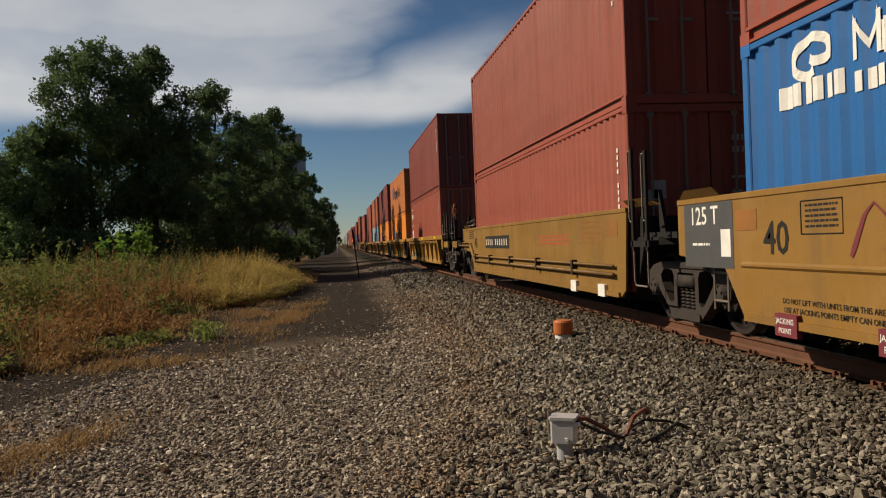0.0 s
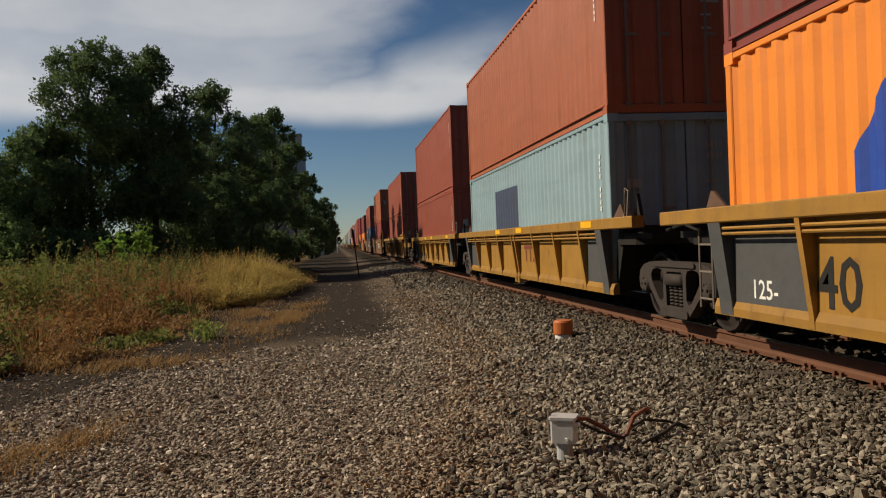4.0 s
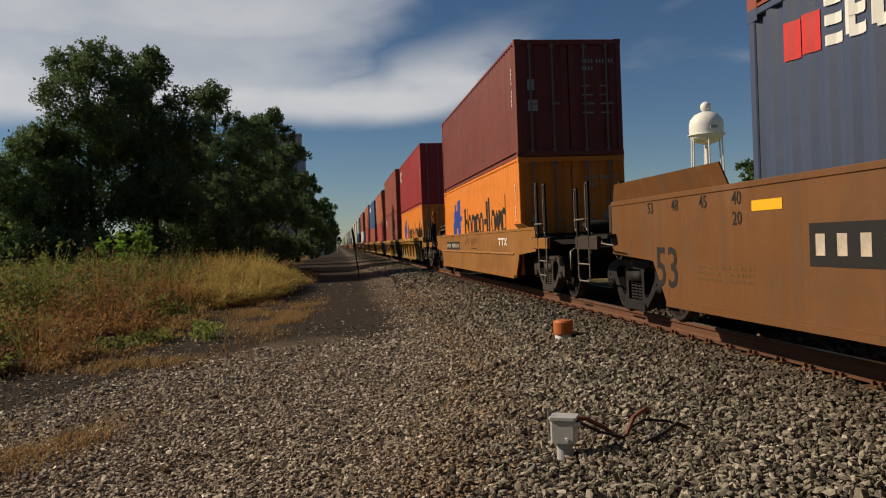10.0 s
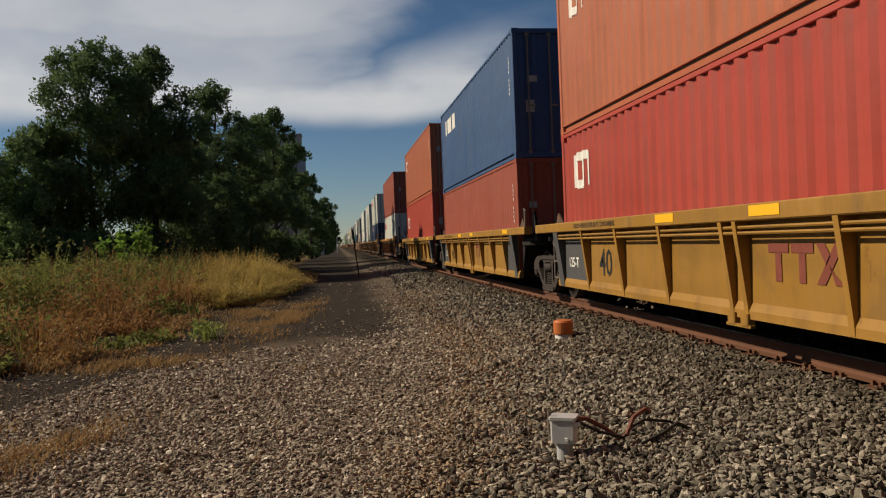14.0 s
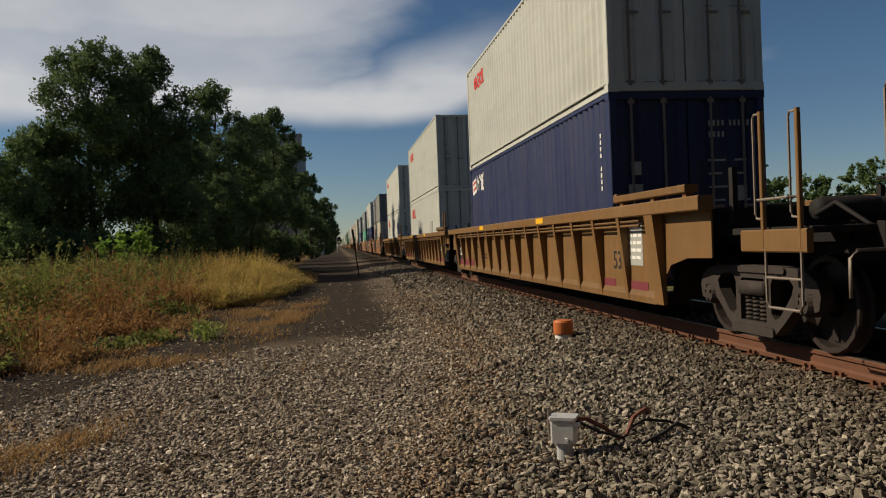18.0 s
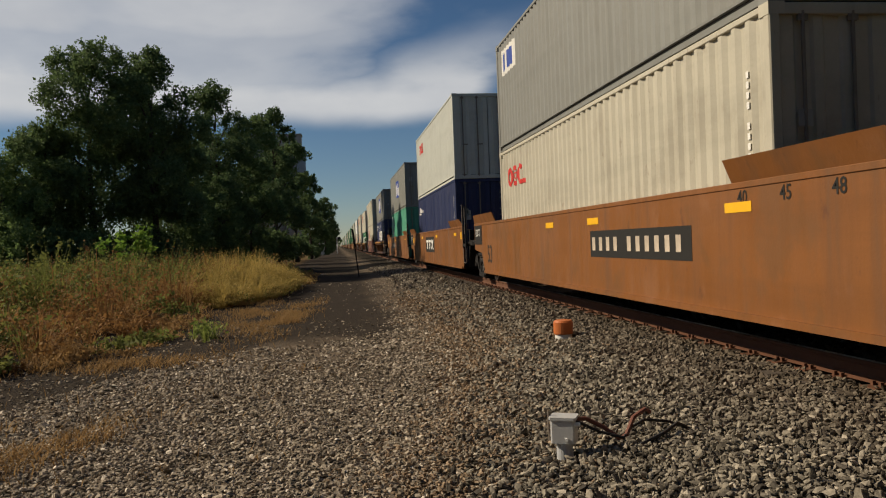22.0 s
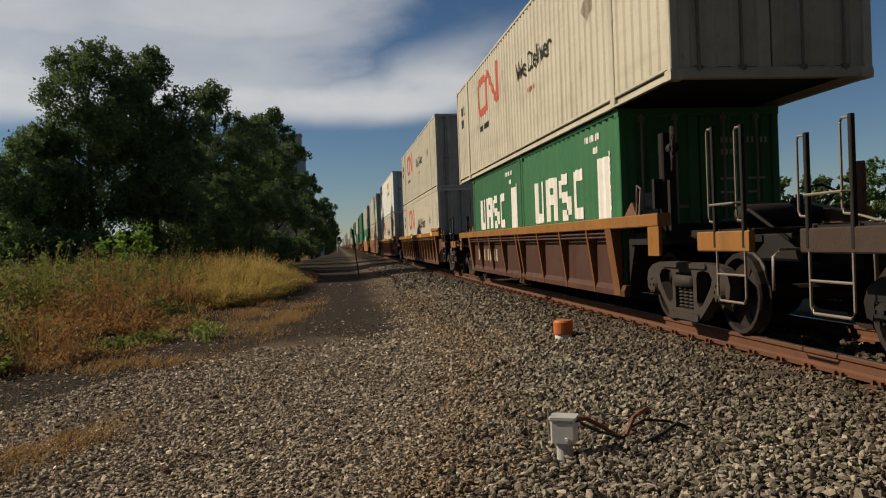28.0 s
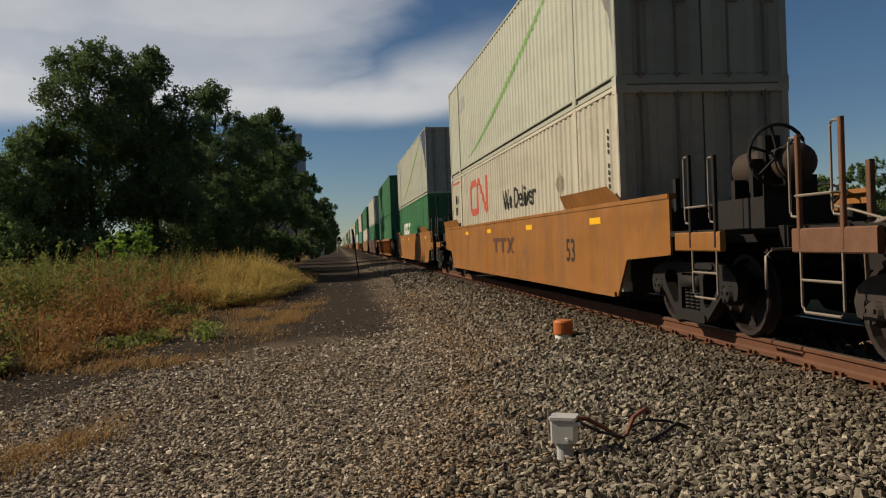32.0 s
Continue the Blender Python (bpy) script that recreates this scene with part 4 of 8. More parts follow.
    if brake:
        big = L > 13
        c = ((0.72, 3.05, 1.92) if big else (0.75, 0.72, 2.30)) if which == "front" else (-0.70, 0.45, 2.0)
        rad = 0.32 if big else 0.28
        # the wheel of the long cars faces along the track, the others face sideways

        def at_rim(t, rr):
            return (c[0] + rr * math.cos(t), c[1], c[2] + rr * math.sin(t)) if big else (c[0] + 0.35 * rr * math.cos(t), c[1] + 0.9 * rr * math.cos(t), c[2] + rr * math.sin(t))

        def rim(m):
            m.tube([at_rim(k * math.pi / 12, rad) for k in range(25)], 0.02 if big else 0.028, 6)
            for k in range(6):
                m.tube([c, at_rim(2 * math.pi * k / 6 + 0.3, rad)], 0.016 if big else 0.03, 5)
            m.lathe("y", [(0.07, c[1] - 0.06), (0.07, c[1] + 0.06)], 10, (c[0], 0, c[2]))
        hot = seed in (10, 50)
        part("brake_wheel", shared(("brake_wheel", big, which), rim), ORANGE_PART if hot else BLACK_MARK, car, "orange spoked hand-brake wheel" if hot else "black spoked hand-brake wheel", at)
        part("brake_stand", shared(("brake_stand", big, which), lambda m: (m.cbox("z", c[0] - 0.10, c[0] + 0.10, c[1] - 0.24, c[1] - 0.10, 1.16, c[2] + 0.22, 0.02), m.box(c[0] - 0.02, c[0] + 0.22, c[1] - 0.2, c[1] - 0.12, 1.5, 1.9))), GRIME, car, at=at)


def raised_guides(car, L, top, mat, ends, detail):
    """Bars standing on the top chord near the ends of ribbed cars."""
    def bar(m):
        m.cbox("y", -1.47, -1.31, top + 0.05, top + 0.14, -1.0, 1.15, 0.01)
        for y in (-0.9, 0.0, 1.05):
            m.box(-1.43, -1.35, y - 0.05, y + 0.05, top - 0.01, top + 0.06)
        m.cbox("y", -1.46, -1.32, top + 0.04, top + 0.17, 1.15, 1.27, 0.02)
    for e in ends:
        if e == "front":
            part("guide_bar", shared(("guide_bar", top), bar), mat, car, at=pose(0, 0, 0))
        else:
            part("guide_bar", shared(("guide_bar", top), bar), mat, car, at=pose(0, L, 0, 0, 0, 180))


def pedestals(car, L, top, mat):
    """Triangular gussets standing inside the chord at a short car's ends."""
    def tri(m, x):
        m.prism("x", [(-0.55, top - 0.02), (-0.05, top - 0.02), (-0.36, top + 0.19), (-0.41, top + 0.19)], x - 0.015, x + 0.015)
    for at in (pose(0, 0, 0), pose(0, L, 0, 0, 0, 180)):
        for sx in (-1, 1):
            part("guide_gusset", shared(("gusset", top, sx), lambda m: tri(m, sx * 1.2)), POST_RUST if mat is RUSTY_TOP else DUSTY, car, at=at)
        part("grab_iron", shared(("chord_grab", top), lambda m: m.tube([(-1.26, -0.75, top - 0.1), (-1.26, -0.85, top + 0.35), (-1.26, -0.72, top + 0.4), (-1.26, -0.66, top)], 0.016, 6)), ROD, car, at=at)

# ---- the train's units, front to rear ----
MOVING = []         # (thing, place along the train, x, z)
CAR_LABEL = {"ribbed": "well car with ribbed sides", "smooth": "well car with flat plate sides"}
FLOOR = 0.37        # of the wells, over the rail


def put_on_train(ob, along, z):
    MOVING.append((ob, along, z))
    ob.matrix_basis = pose(TRACK_X, along, RAIL_Z + z)


def well_car(along, style, L, paint_mat, words, joints, chord=None, dark_ends=False, detail=2, seed=0, brake=False, rim=0.0):
    """along: where the front of its well lies on the train; joints: 'C' coupler or 'A' joint, front and rear."""
    car = thing("well_car", words + " " + CAR_LABEL[style] + " on the rails", "railway wagon", "cars of the train")
    top = {"ribbed": 1.41 if L < 13 else 1.55, "smooth": 1.62 if L > 13 else 1.52}[style] + rim
    ext = {"C": -1.72 if style == "smooth" or L < 13 else -1.35, "A": -1.33}
    front, rear = (ext[joints[0]],), (-ext[joints[1]],)
    if style == "ribbed":
        ribbed_sides(car, L, top, chord or paint_mat, paint_mat, front, rear, detail, dark_ends, joints)
        if detail >= 2:
            if L > 13:
                raised_guides(car, L, top, chord or paint_mat, ("front", "rear"), detail)
            else:
                pedestals(car, L, top, chord or paint_mat)
    else:
        smooth_sides(car, L, top, paint_mat, front, rear, detail, joints)
    well_floor(car, L, GRIME)
    end_structure(car, style, L, top, "front", joints[0], chord or paint_mat, detail, brake, seed)
    end_structure(car, style, L, top, "rear", joints[1], chord or paint_mat, detail, seed == 82, seed + 1)
    # long flat-sided cars take the castings coloured for shade
    cast = TRUCK_BLACK if style == "smooth" and L > 13 else TRUCK_GREY
    if joints[0] == "C":
        truck(car, -1.62, along - 1.62, cast, detail)
    truck(car, L + (1.62 if joints[1] == "C" else 1.79), along + L + (1.62 if joints[1] == "C" else 1.79), cast, detail)
    put_on_train(car, along, 0.0)
    car["top"], car["style"], car["len"] = top, style, L
    return car


def side_x(car):
    """x of the outer face of the car's side plate towards the camera."""
    return -1.335 if car["style"] == "smooth" else (-1.25 if car["len"] < 13 else -1.325)


def car_text(car, text, y, z, h, mat, proud=0.0045, x=None):
    """Stencilled lettering on the side plate: y is its left end, seen from the camera's side."""
    return part("lettering", letters(text, h), mat, car, at=pose(side_x(car) - proud if x is None else x, y, z))


def car_plate(car, name, y0, y1, z0, z1, mat, label="", proud=0.004, rows=0, ink=None, seed=0):
    x = side_x(car)
    ob = part(name, Mesh().box(x - proud, x - 0.0005, min(y0, y1), max(y0, y1), z0, z1), mat, car, label)
    if rows:
        m = Mesh()
        bars(m, x - proud - 0.002, min(y0, y1) + 0.03, max(y0, y1) - 0.03, z0 + 0.03, z1 - 0.03, rows, seed)
        part("small_print", m, ink or WHITE_MARK, car)
    return ob


def bar_block(car, y0, y1, z0, z1, rows, mat, seed, proud=0.003):
    m = Mesh()
    bars(m, side_x(car) - proud, min(y0, y1), max(y0, y1), z0, z1, rows, seed)
    return part("small_print", m, mat, car)


def number_bars(car, y_left, y_right, z0, z1, count, mat, lead=4, back=None):
    """The car's mark and number as plain bars, on a dark plate where it has one."""
    x = side_x(car)
    mat = WORN_WHITE if mat is WHITE_MARK else mat
    pad = 0.25 * (z1 - z0) if back else 0.0
    step = (y_left - y_right - 2 * pad) / (count + 0.7)
    y = y_left - pad
    for k in range(count):
        if k == lead:
            y -= 0.7 * step
        part("number_bar", shared(("number_bar", round(step, 3), round(z1 - z0 - 2 * pad, 3)), lambda m: m.add([(0, -a * 0.44 * step, b * (z1 - z0 - 2 * pad)) for a, b in ((0, 0), (1, 0), (1, 1), (0, 1))], [(0, 1, 2, 3)])), mat, car, at=pose(x - 0.007, y, z0 + pad))
        y -= step
    if back:
        part("number_plate", Mesh().box(x - 0.004, x - 0.0005, y_right, y_left, z0, z1), back, car, "dark plate behind the number")


def car_logo(car, y_left, y_right, z0, z1, mat, back=None):
    """The owner's sign as plain strokes."""
    x = side_x(car)
    if back:
        part("sign_plate", Mesh().box(x - 0.004, x - 0.0005, y_right, y_left, z0, z1), back, car, "dark plate behind the sign")
        dy, dz = 0.07 * (y_left - y_right), 0.2 * (z1 - z0)
        y_left, y_right, z0, z1 = y_left - dy, y_right + dy, z0 + dz, z1 - dz
    m = Mesh()
    sy, h = (y_left - y_right) / 2.85, z1 - z0

    def quad(a, b, c, d):
        m.add([(x - 0.008, y_left - p[0] * sy, z0 + p[1] * h) for p in (a, b, c, d)], [(0, 1, 2, 3)])
    for k in (0.0, 0.95):
        quad((k, 0.76), (k + 0.85, 0.76), (k + 0.85, 1.0), (k, 1.0))
        quad((k + 0.30, 0.0), (k + 0.55, 0.0), (k + 0.55, 0.75), (k + 0.30, 0.75))
    quad((1.9, 0.0), (2.2, 0.0), (2.85, 1.0), (2.55, 1.0))
    quad((1.9, 1.0), (2.2, 1.0), (2.40, 0.70), (2.25, 0.46))
    quad((2.33, 0.52), (2.49, 0.29), (2.85, 0.0), (2.55, 0.0))
    part("sign", m, mat, car)


def reflectors(car, ys, top, drop=None):
    for y in ys:
        if car["style"] == "smooth":
            x, z = -1.335, top - (0.28 if drop is None else drop)
        else:
            x, z = side_x(car) - 0.165, top - 0.12
        part("reflector", shared("reflector", lambda m: m.box(-0.005, 0.0, -0.26, 0.26, 0.0, 0.10)), YELLOW_MARK, car, "yellow reflective strip", pose(x, y, z))


def scribble(car, y_left, z, w, h, mat, seed, loops=7, pen=0.02):
    """Sprayed scrawl, no words: one line thrown up and down, with loops and sharp turns."""
    rnd = random.Random(seed)
    x = side_x(car) - 0.006
    pts, u = [], 0.0
    for k in range(loops * 3):
        u += rnd.uniform(0.2, 1.5)
        pts.append(Vector((u - rnd.choice((0.0, 0.0, 0.9)), (rnd.uniform(0.7, 1.0) if k % 2 else rnd.uniform(0.0, 0.35)))))
    pts = [Vector((y_left - w * p.x / u, z + h * p.y)) for p in pts]
    for _ in range(2):
        out = [pts[0]]
        for k, (a, b) in enumerate(zip(pts, pts[1:])):
            c = 0.12 if k % 3 else 0.3
            out += [a * (1 - c) + b * c, a * c + b * (1 - c)]
        pts = out + [pts[-1]]
    vs = []
    for k, p in enumerate(pts):
        d = pts[min(k + 1, len(pts) - 1)] - pts[max(k - 1, 0)]
        q = Vector((-d.y, d.x)).normalized() * pen / 2 * (0.8 + 0.4 * math.sin(k * 0.7))
        lift = 0.002 * k / len(pts)
        vs += [(x - lift, p.x + q.x, p.y + q.y), (x - lift, p.x - q.x, p.y - q.y)]
    part("scrawl", Mesh().add(vs, [(2 * k, 2 * k + 1, 2 * k + 3, 2 * k + 2) for k in range(len(pts) - 1)]), mat, car, "sprayed scrawl")


def end_codes(box, seed, mat=None, code=True):
    """Small marks that every container carries: number bars by its front corner and on its doors, and a sticker or two."""
    rnd = random.Random(seed)
    mat = mat or WHITE_MARK
    L, H, hw = box["len"], box["hgt"], box["hw"]
    m = Mesh()
    y = 0.42
    for k in range(9):
        z = H - 0.62 - 0.10 * k
        if k != 4:
            m.add([(-hw - 0.002, y + 0.025, z), (-hw - 0.002, y - 0.025, z), (-hw - 0.002, y - 0.025, z + 0.066), (-hw - 0.002, y + 0.025, z + 0.066)], [(0, 1, 2, 3)])
    if code:
        tagged(part("number_bars", m, mat, box), kind="stuff")
    d = Mesh()
    for r in range(2):
        x0 = 0.32
        for k in range(10 if r == 0 else 4):
            if k == 4:
                x0 += 0.05
            z = H - 0.52 - r * 0.17
            d.add([(x0, 0.012, z), (x0 + 0.035, 0.012, z), (x0 + 0.035, 0.012, z + 0.085), (x0, 0.012, z + 0.085)], [(0, 1, 2, 3)])
            x0 += 0.07
    for r in range(4):
        z = H - 1.05 - r * 0.2
        for c in range(2):
            x0 = 0.30 + c * 0.42
            w = rnd.uniform(0.15, 0.3)
            d.add([(x0, 0.012, z), (x0 + w, 0.012, z), (x0 + w, 0.012, z + 0.03), (x0, 0.012, z + 0.03)], [(0, 1, 2, 3)])
    tagged(part("number_bars", d, GREY_MARK, box), kind="stuff")
    for k in range(rnd.randint(1, 3)):
        x0, z = rnd.choice((-0.95, -0.9, 0.72)), rnd.uniform(0.9, H - 1.1)
        part("sticker", Mesh().box(x0, x0 + rnd.uniform(0.14, 0.24), 0.006, 0.013, z, z + rnd.uniform(0.12, 0.28)), GREY_MARK, box)


# names on containers, as plain shapes
LOOP = [(0.12, 0.0), (0.40, 0.0), (0.52, 0.16), (0.52, 0.48), (0.40, 0.64), (0.12, 0.64), (0.0, 0.48), (0.0, 0.16)]
# the signs of the long name: width, then lines; a line that closes on itself is a ring
LONG_NAME = [
    (0.55, [[(0.0, 0.0), (0.0, 1.0)], [(0.55, 0.0), (0.55, 1.0)], [(0.0, 0.5), (0.55, 0.5)]]),
    (0.52, [LOOP]), (0.52, [LOOP, [(0.0, -0.3), (0.0, 0.5)]]), (0.52, [LOOP]), (0.52, [LOOP, [(0.52, -0.3), (0.52, 0.5)]]),
    (0.3, [[(0.0, 0.4), (0.3, 0.4)]]), (0.1, [[(0.0, 0.0), (0.0, 1.05)]]), (0.1, [[(0.0, 0.0), (0.0, 1.15)]]),
    (0.52, [LOOP]), (0.52, [[(0.0, 0.66), (0.26, 0.0), (0.52, 0.66)]]), (0.52, [LOOP, [(0.52, 0.1), (0.52, 1.1)]]),
]


def sign_long_orange(box, y_left, z, h):
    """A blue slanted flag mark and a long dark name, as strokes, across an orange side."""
    w = 1.8 * h / 0.83
    q = w / 4
    blue = [(y_left, z, z + 0.5 * h, y_left - q, z, z + 1.25 * h), (y_left - q, z, z + 1.25 * h, y_left - 1.6 * q, z + 0.15 * h, z + 1.32 * h),
            (y_left - 1.6 * q, z + 0.45 * h, z + 0.75 * h, y_left - 2.4 * q, z + 0.1 * h, z + 1.38 * h), (y_left - 2.4 * q, z, z + 1.38 * h, y_left - 3.3 * q, z, z + 1.42 * h),
            (y_left - 3.3 * q, z + 0.5 * h, z + 0.72 * h, y_left - 4 * q, z + 0.62 * h, z + 0.78 * h)]
    paint_mark(box, "flag_mark", blue, BLUE_MARK)
    y = y_left - 1.38 * w
    for wide, lines in LONG_NAME:
        for k, pts in enumerate(lines):
            paint_line(box, "name_sign", [(y - u * h, z + v * h) for u, v in pts], 0.185 * h, BLACK_MARK, closed=pts is LOOP, rounds=2 if pts is LOOP else 0)
        y -= (wide + 0.26) * h


def sign_red_name(box, y_left, z, h):
    """Four red rounded shapes, the second with a small flower in it."""
    h *= 0.84
    pen = 0.24 * h
    y = y_left
    loop = [(0.22, 0.06), (0.62, 0.06), (0.84, 0.32), (0.84, 0.68), (0.62, 0.94), (0.22, 0.94), (0.0, 0.68), (0.0, 0.32)]
    hook = [(0.72, 0.82), (0.55, 0.96), (0.22, 0.94), (0.0, 0.68), (0.0, 0.32), (0.22, 0.06), (0.72, 0.06)]
    foot = [(0.0, 1.1), (0.0, 0.16), (0.06, 0.06), (0.68, 0.06)]
    for k, (pts, w) in enumerate(((loop, 1.16), (loop, 1.14), (hook, 0.92), (foot, 0.8))):
        paint_line(box, "name_sign", [(y - a * h, z + b * h) for a, b in pts], pen, RED_MARK, closed=pts is loop)
        if k == 1:
            petal = [(y - (0.42 + 0.17 * math.cos(t * 1.257)) * h, z + (0.5 + 0.19 * math.sin(t * 1.257)) * h) for t in range(5)]
            paint_line(box, "flower_mark", petal, 0.07 * h, RED_MARK, closed=True, rounds=1)
        y -= w * h


def sign_red_loops(box, y_left=12.45, z=1.53, h=1.0, mat=None):
    """A single thick red line folded into two wide loops."""
    w = 2.45
    line = [(0.34, 0.98), (0.06, 0.98), (0.0, 0.90), (0.0, 0.08), (0.06, 0.0), (0.36, 0.0), (0.44, 0.06), (0.45, 0.30), (0.45, 0.86), (0.48, 1.0), (0.56, 0.98), (0.62, 0.80), (0.88, 0.14), (0.93, 0.0), (0.99, 0.02), (1.0, 0.16), (1.0, 1.08)]
    paint_line(box, "red_line_mark", [(y_left - 0.1 - u * w, z + 0.08 + v * (h - 0.16)) for u, v in line], 0.19, mat or FADED_RED, rounds=1)


def sign_slogan(box, y_left, z, h):
    x = -(box["hw"] + 0.0)
    part("lettering", letters("We Deliver", h), BLACK_MARK, box, at=pose(x, y_left, z))


def sign_white_upright(box, y_left, z_top, h, n, wide=0.62):
    """A name down the wall, one plain sign under another."""
    signs = []
    w, p = wide * h, 0.26 * wide * h
    for k in range(n):
        z = z_top - (k + 1) * h * 1.25
        left, right, head, foot = rect(y_left - p, y_left, z, z + h), rect(y_left - w, y_left - w + p, z, z + h), rect(y_left - w, y_left, z + 0.8 * h, z + h), rect(y_left - w, y_left, z, z + 0.2 * h)
        middle = rect(y_left - w / 2 - p / 2, y_left - w / 2 + p / 2, z, z + h)
        signs.append(([head, middle], [head, left, right], [middle], [head, middle], [head, foot, left, right], [left, right, head])[k % 6])
    paint_mark(box, "name_strokes", signs, WHITE_MARK)


def small_mark(box, y_left, z, w, h, mat):
    paint_mark(box, "mark", [rect(y_left - w, y_left, z, z + h)], mat)


def round_mark(box, y_left, z, h, mat=None):
    """Small white sign near the rear: an open ring and two strokes."""
    spec = [(0.6, [(0, 0, 0, 1), (0, 0.92, 1, 0.92), (0, 0.08, 1, 0.08)]), (0.5, [(0, 0, 0, 1), (1, 0, 1, 1), (0, 0.92, 1, 0.92)])]
    paint_mark(box, "sign_strokes", glyph_strokes(y_left, z, spec, h, 0.12, 0.26), mat or WHITE_MARK)


def two_tone_curve(box, mat_dark):
    """A dark corner behind a swept curve at the front, and a thin green line sweeping up the side."""
    H = box["hgt"]
    polys, line = [], []
    n = 20
    for k in range(n):
        u0, u1 = k / n, (k + 1) / n
        g = lambda u: 0.35 + (H - 0.42) * u ** 0.55
        polys.append((0.1 + 2.1 * u0, g(u0), H - 0.07, 0.1 + 2.1 * u1, g(u1), H - 0.07))
        y0, y1 = 12.6 - 10.6 * u0, 12.6 - 10.6 * u1
        z0, z1 = 0.35 + (H - 0.5) * u0 ** 1.35, 0.35 + (H - 0.5) * u1 ** 1.35
        wd = 0.04 + 0.11 * math.sin(math.pi * u0)
        line.append((y0, z0, min(H - 0.08, z0 + wd), y1, z1, min(H - 0.08, z1 + wd)))
    paint_mark(box, "dark_corner", polys, mat_dark)
    paint_mark(box, "green_line", line, GREEN_MARK)


def long_box_codes(box):
    """Dark code marks near the rear of the long boxes and a grey diamond near the front."""
    paint_mark(box, "code_bars", [rect(15.2 - 0.2 * k, 15.32 - 0.2 * k, 2.02, 2.28) for k in range(3)] + [rect(15.2 - 0.22 * k, 15.34 - 0.22 * k, 1.65, 1.9) for k in range(2)], BLACK_MARK)
    paint_mark(box, "diamond_mark", [(3.3, 1.74, 1.76, 3.03, 1.5, 1.98), (3.03, 1.5, 1.98, 2.76, 1.74, 1.76)], TAN_MARK)
    paint_mark(box, "code_bars", blocks(12.3, 1.12, [0.8] * 8, 0.14, 0.35), BLACK_MARK)
    paint_mark(box, "code_bars", blocks(6.9, 1.16, [0.6] * 6, 0.09, 0.5), FADED_RED)


def place(lower, upper, along, skew=(0, 0)):
    put_on_train(lower, along + skew[0], FLOOR)
    put_on_train(upper, along + skew[1], FLOOR + lower["hgt"] + 0.012)


def sea(colour, H=LOW, L=12.192, end="doors", where="in a well car", extra="", detail=2):
    return container(colour, "sea", H, L, f"{COLOUR_WORDS[colour]} steel container{extra} {where}", detail=detail, near_end=end)


def inland(colour, kind="inland", H=TALL, end="doors", where="in a well car", extra="", detail=2):
    return container(colour, kind, H, 16.154, f"long {COLOUR_WORDS[colour]} container{extra} {where}", detail=detail, near_end=end)


ON = "stacked on another container"


def stack(name, along, low, up, seed):
    place(low, up, along)
    if detail_marks:
        end_codes(low, seed)
        end_codes(up, seed + 50)


detail_marks = True

# first articulated car, flat yellow sides
car_a = well_car(-4.83, "smooth", 12.192, OCHRE, "ochre-yellow", "CA", seed=1)
low, up = sea("bright_blue", extra=" with white signs"), sea("rust", TALL, where=ON)
stack("a", -4.83, low, up, 1)
paint_line(low, "swirl_mark", [(11.02, 2.12), (11.2, 2.08), (11.34, 2.2), (11.26, 2.36), (11.06, 2.42), (10.86, 2.36), (10.84, 2.22), (10.98, 2.18), (11.12, 2.24)], 0.085, WHITE_MARK)
paint_mark(low, "name_bars", blocks(11.55, 1.86, [0.85, 0.55, 0.55, 0.55, 0.5, 0.5], 0.2, 0.2), WHITE_MARK)
paint_mark(low, "name_bars", glyph_strokes(10.5, 2.08, [(0.9, [(0, 0, 0, 1), (0, 1, 0.5, 0.3), (0.5, 0.3, 1, 1), (1, 0, 1, 1)]), (0.6, [(0, 0, 0, 0.7), (0, 0.65, 1, 0.65), (0, 0.05, 1, 0.05)])] * 3, 0.32, 0.2, 0.24), WHITE_MARK)
paint_mark(low, "number_bars", blocks(10.5, 1.83, [0.55] * 11, 0.16, 0.25), WHITE_MARK)
car_plate(car_a, "end_panel", 12.25, 13.35, 0.78, 1.50, GREY_END, "dark grey painted end panel")
car_text(car_a, "125 T", 13.2, 1.24, 0.2, WHITE_MARK, 0.0065)
bar_block(car_a, 12.75, 13.15, 0.98, 1.04, 1, WHITE_MARK, 2, 0.0065)
car_plate(car_a, "marking_panel", 12.3, 12.5, 0.9, 1.18, WHITE_MARK, "", 0.007)
car_plate(car_a, "orange_patch", 11.8, 12.2, 1.16, 1.36, ORANGE_CAR)
car_text(car_a, "40", 11.69, 0.94, 0.31, BLACK_MARK)
bar_block(car_a, 10.58, 11.02, 1.14, 1.36, 5, BLACK_MARK, 3)
part("print_frame", Mesh().tube([(-1.338, 11.08, 1.11), (-1.338, 10.52, 1.11), (-1.338, 10.52, 1.39), (-1.338, 11.08, 1.39), (-1.338, 11.08, 1.11)], 0.006, 4), BLACK_MARK, car_a)
scribble(car_a, 10.45, 0.85, 1.4, 0.6, MAROON_MARK, 5, 3, 0.045)
car_text(car_a, "DO NOT LIFT WITH UNITS FROM THIS AREA", 11.4, 0.50, 0.05, BLACK_MARK)
car_text(car_a, "USE AT JACKING POINTS EMPTY CAN ONLY", 11.38, 0.42, 0.05, BLACK_MARK)
for yy in (11.12, 9.75):
    car_plate(car_a, "jacking_plate", yy, yy + 0.34, 0.21, 0.41, MAROON_MARK, "maroon jacking-point plate", 0.05)
    car_text(car_a, "JACKING", yy + 0.32, 0.325, 0.05, WHITE_MARK, 0.053)
    car_text(car_a, "POINT", yy + 0.28, 0.24, 0.05, WHITE_MARK, 0.053)

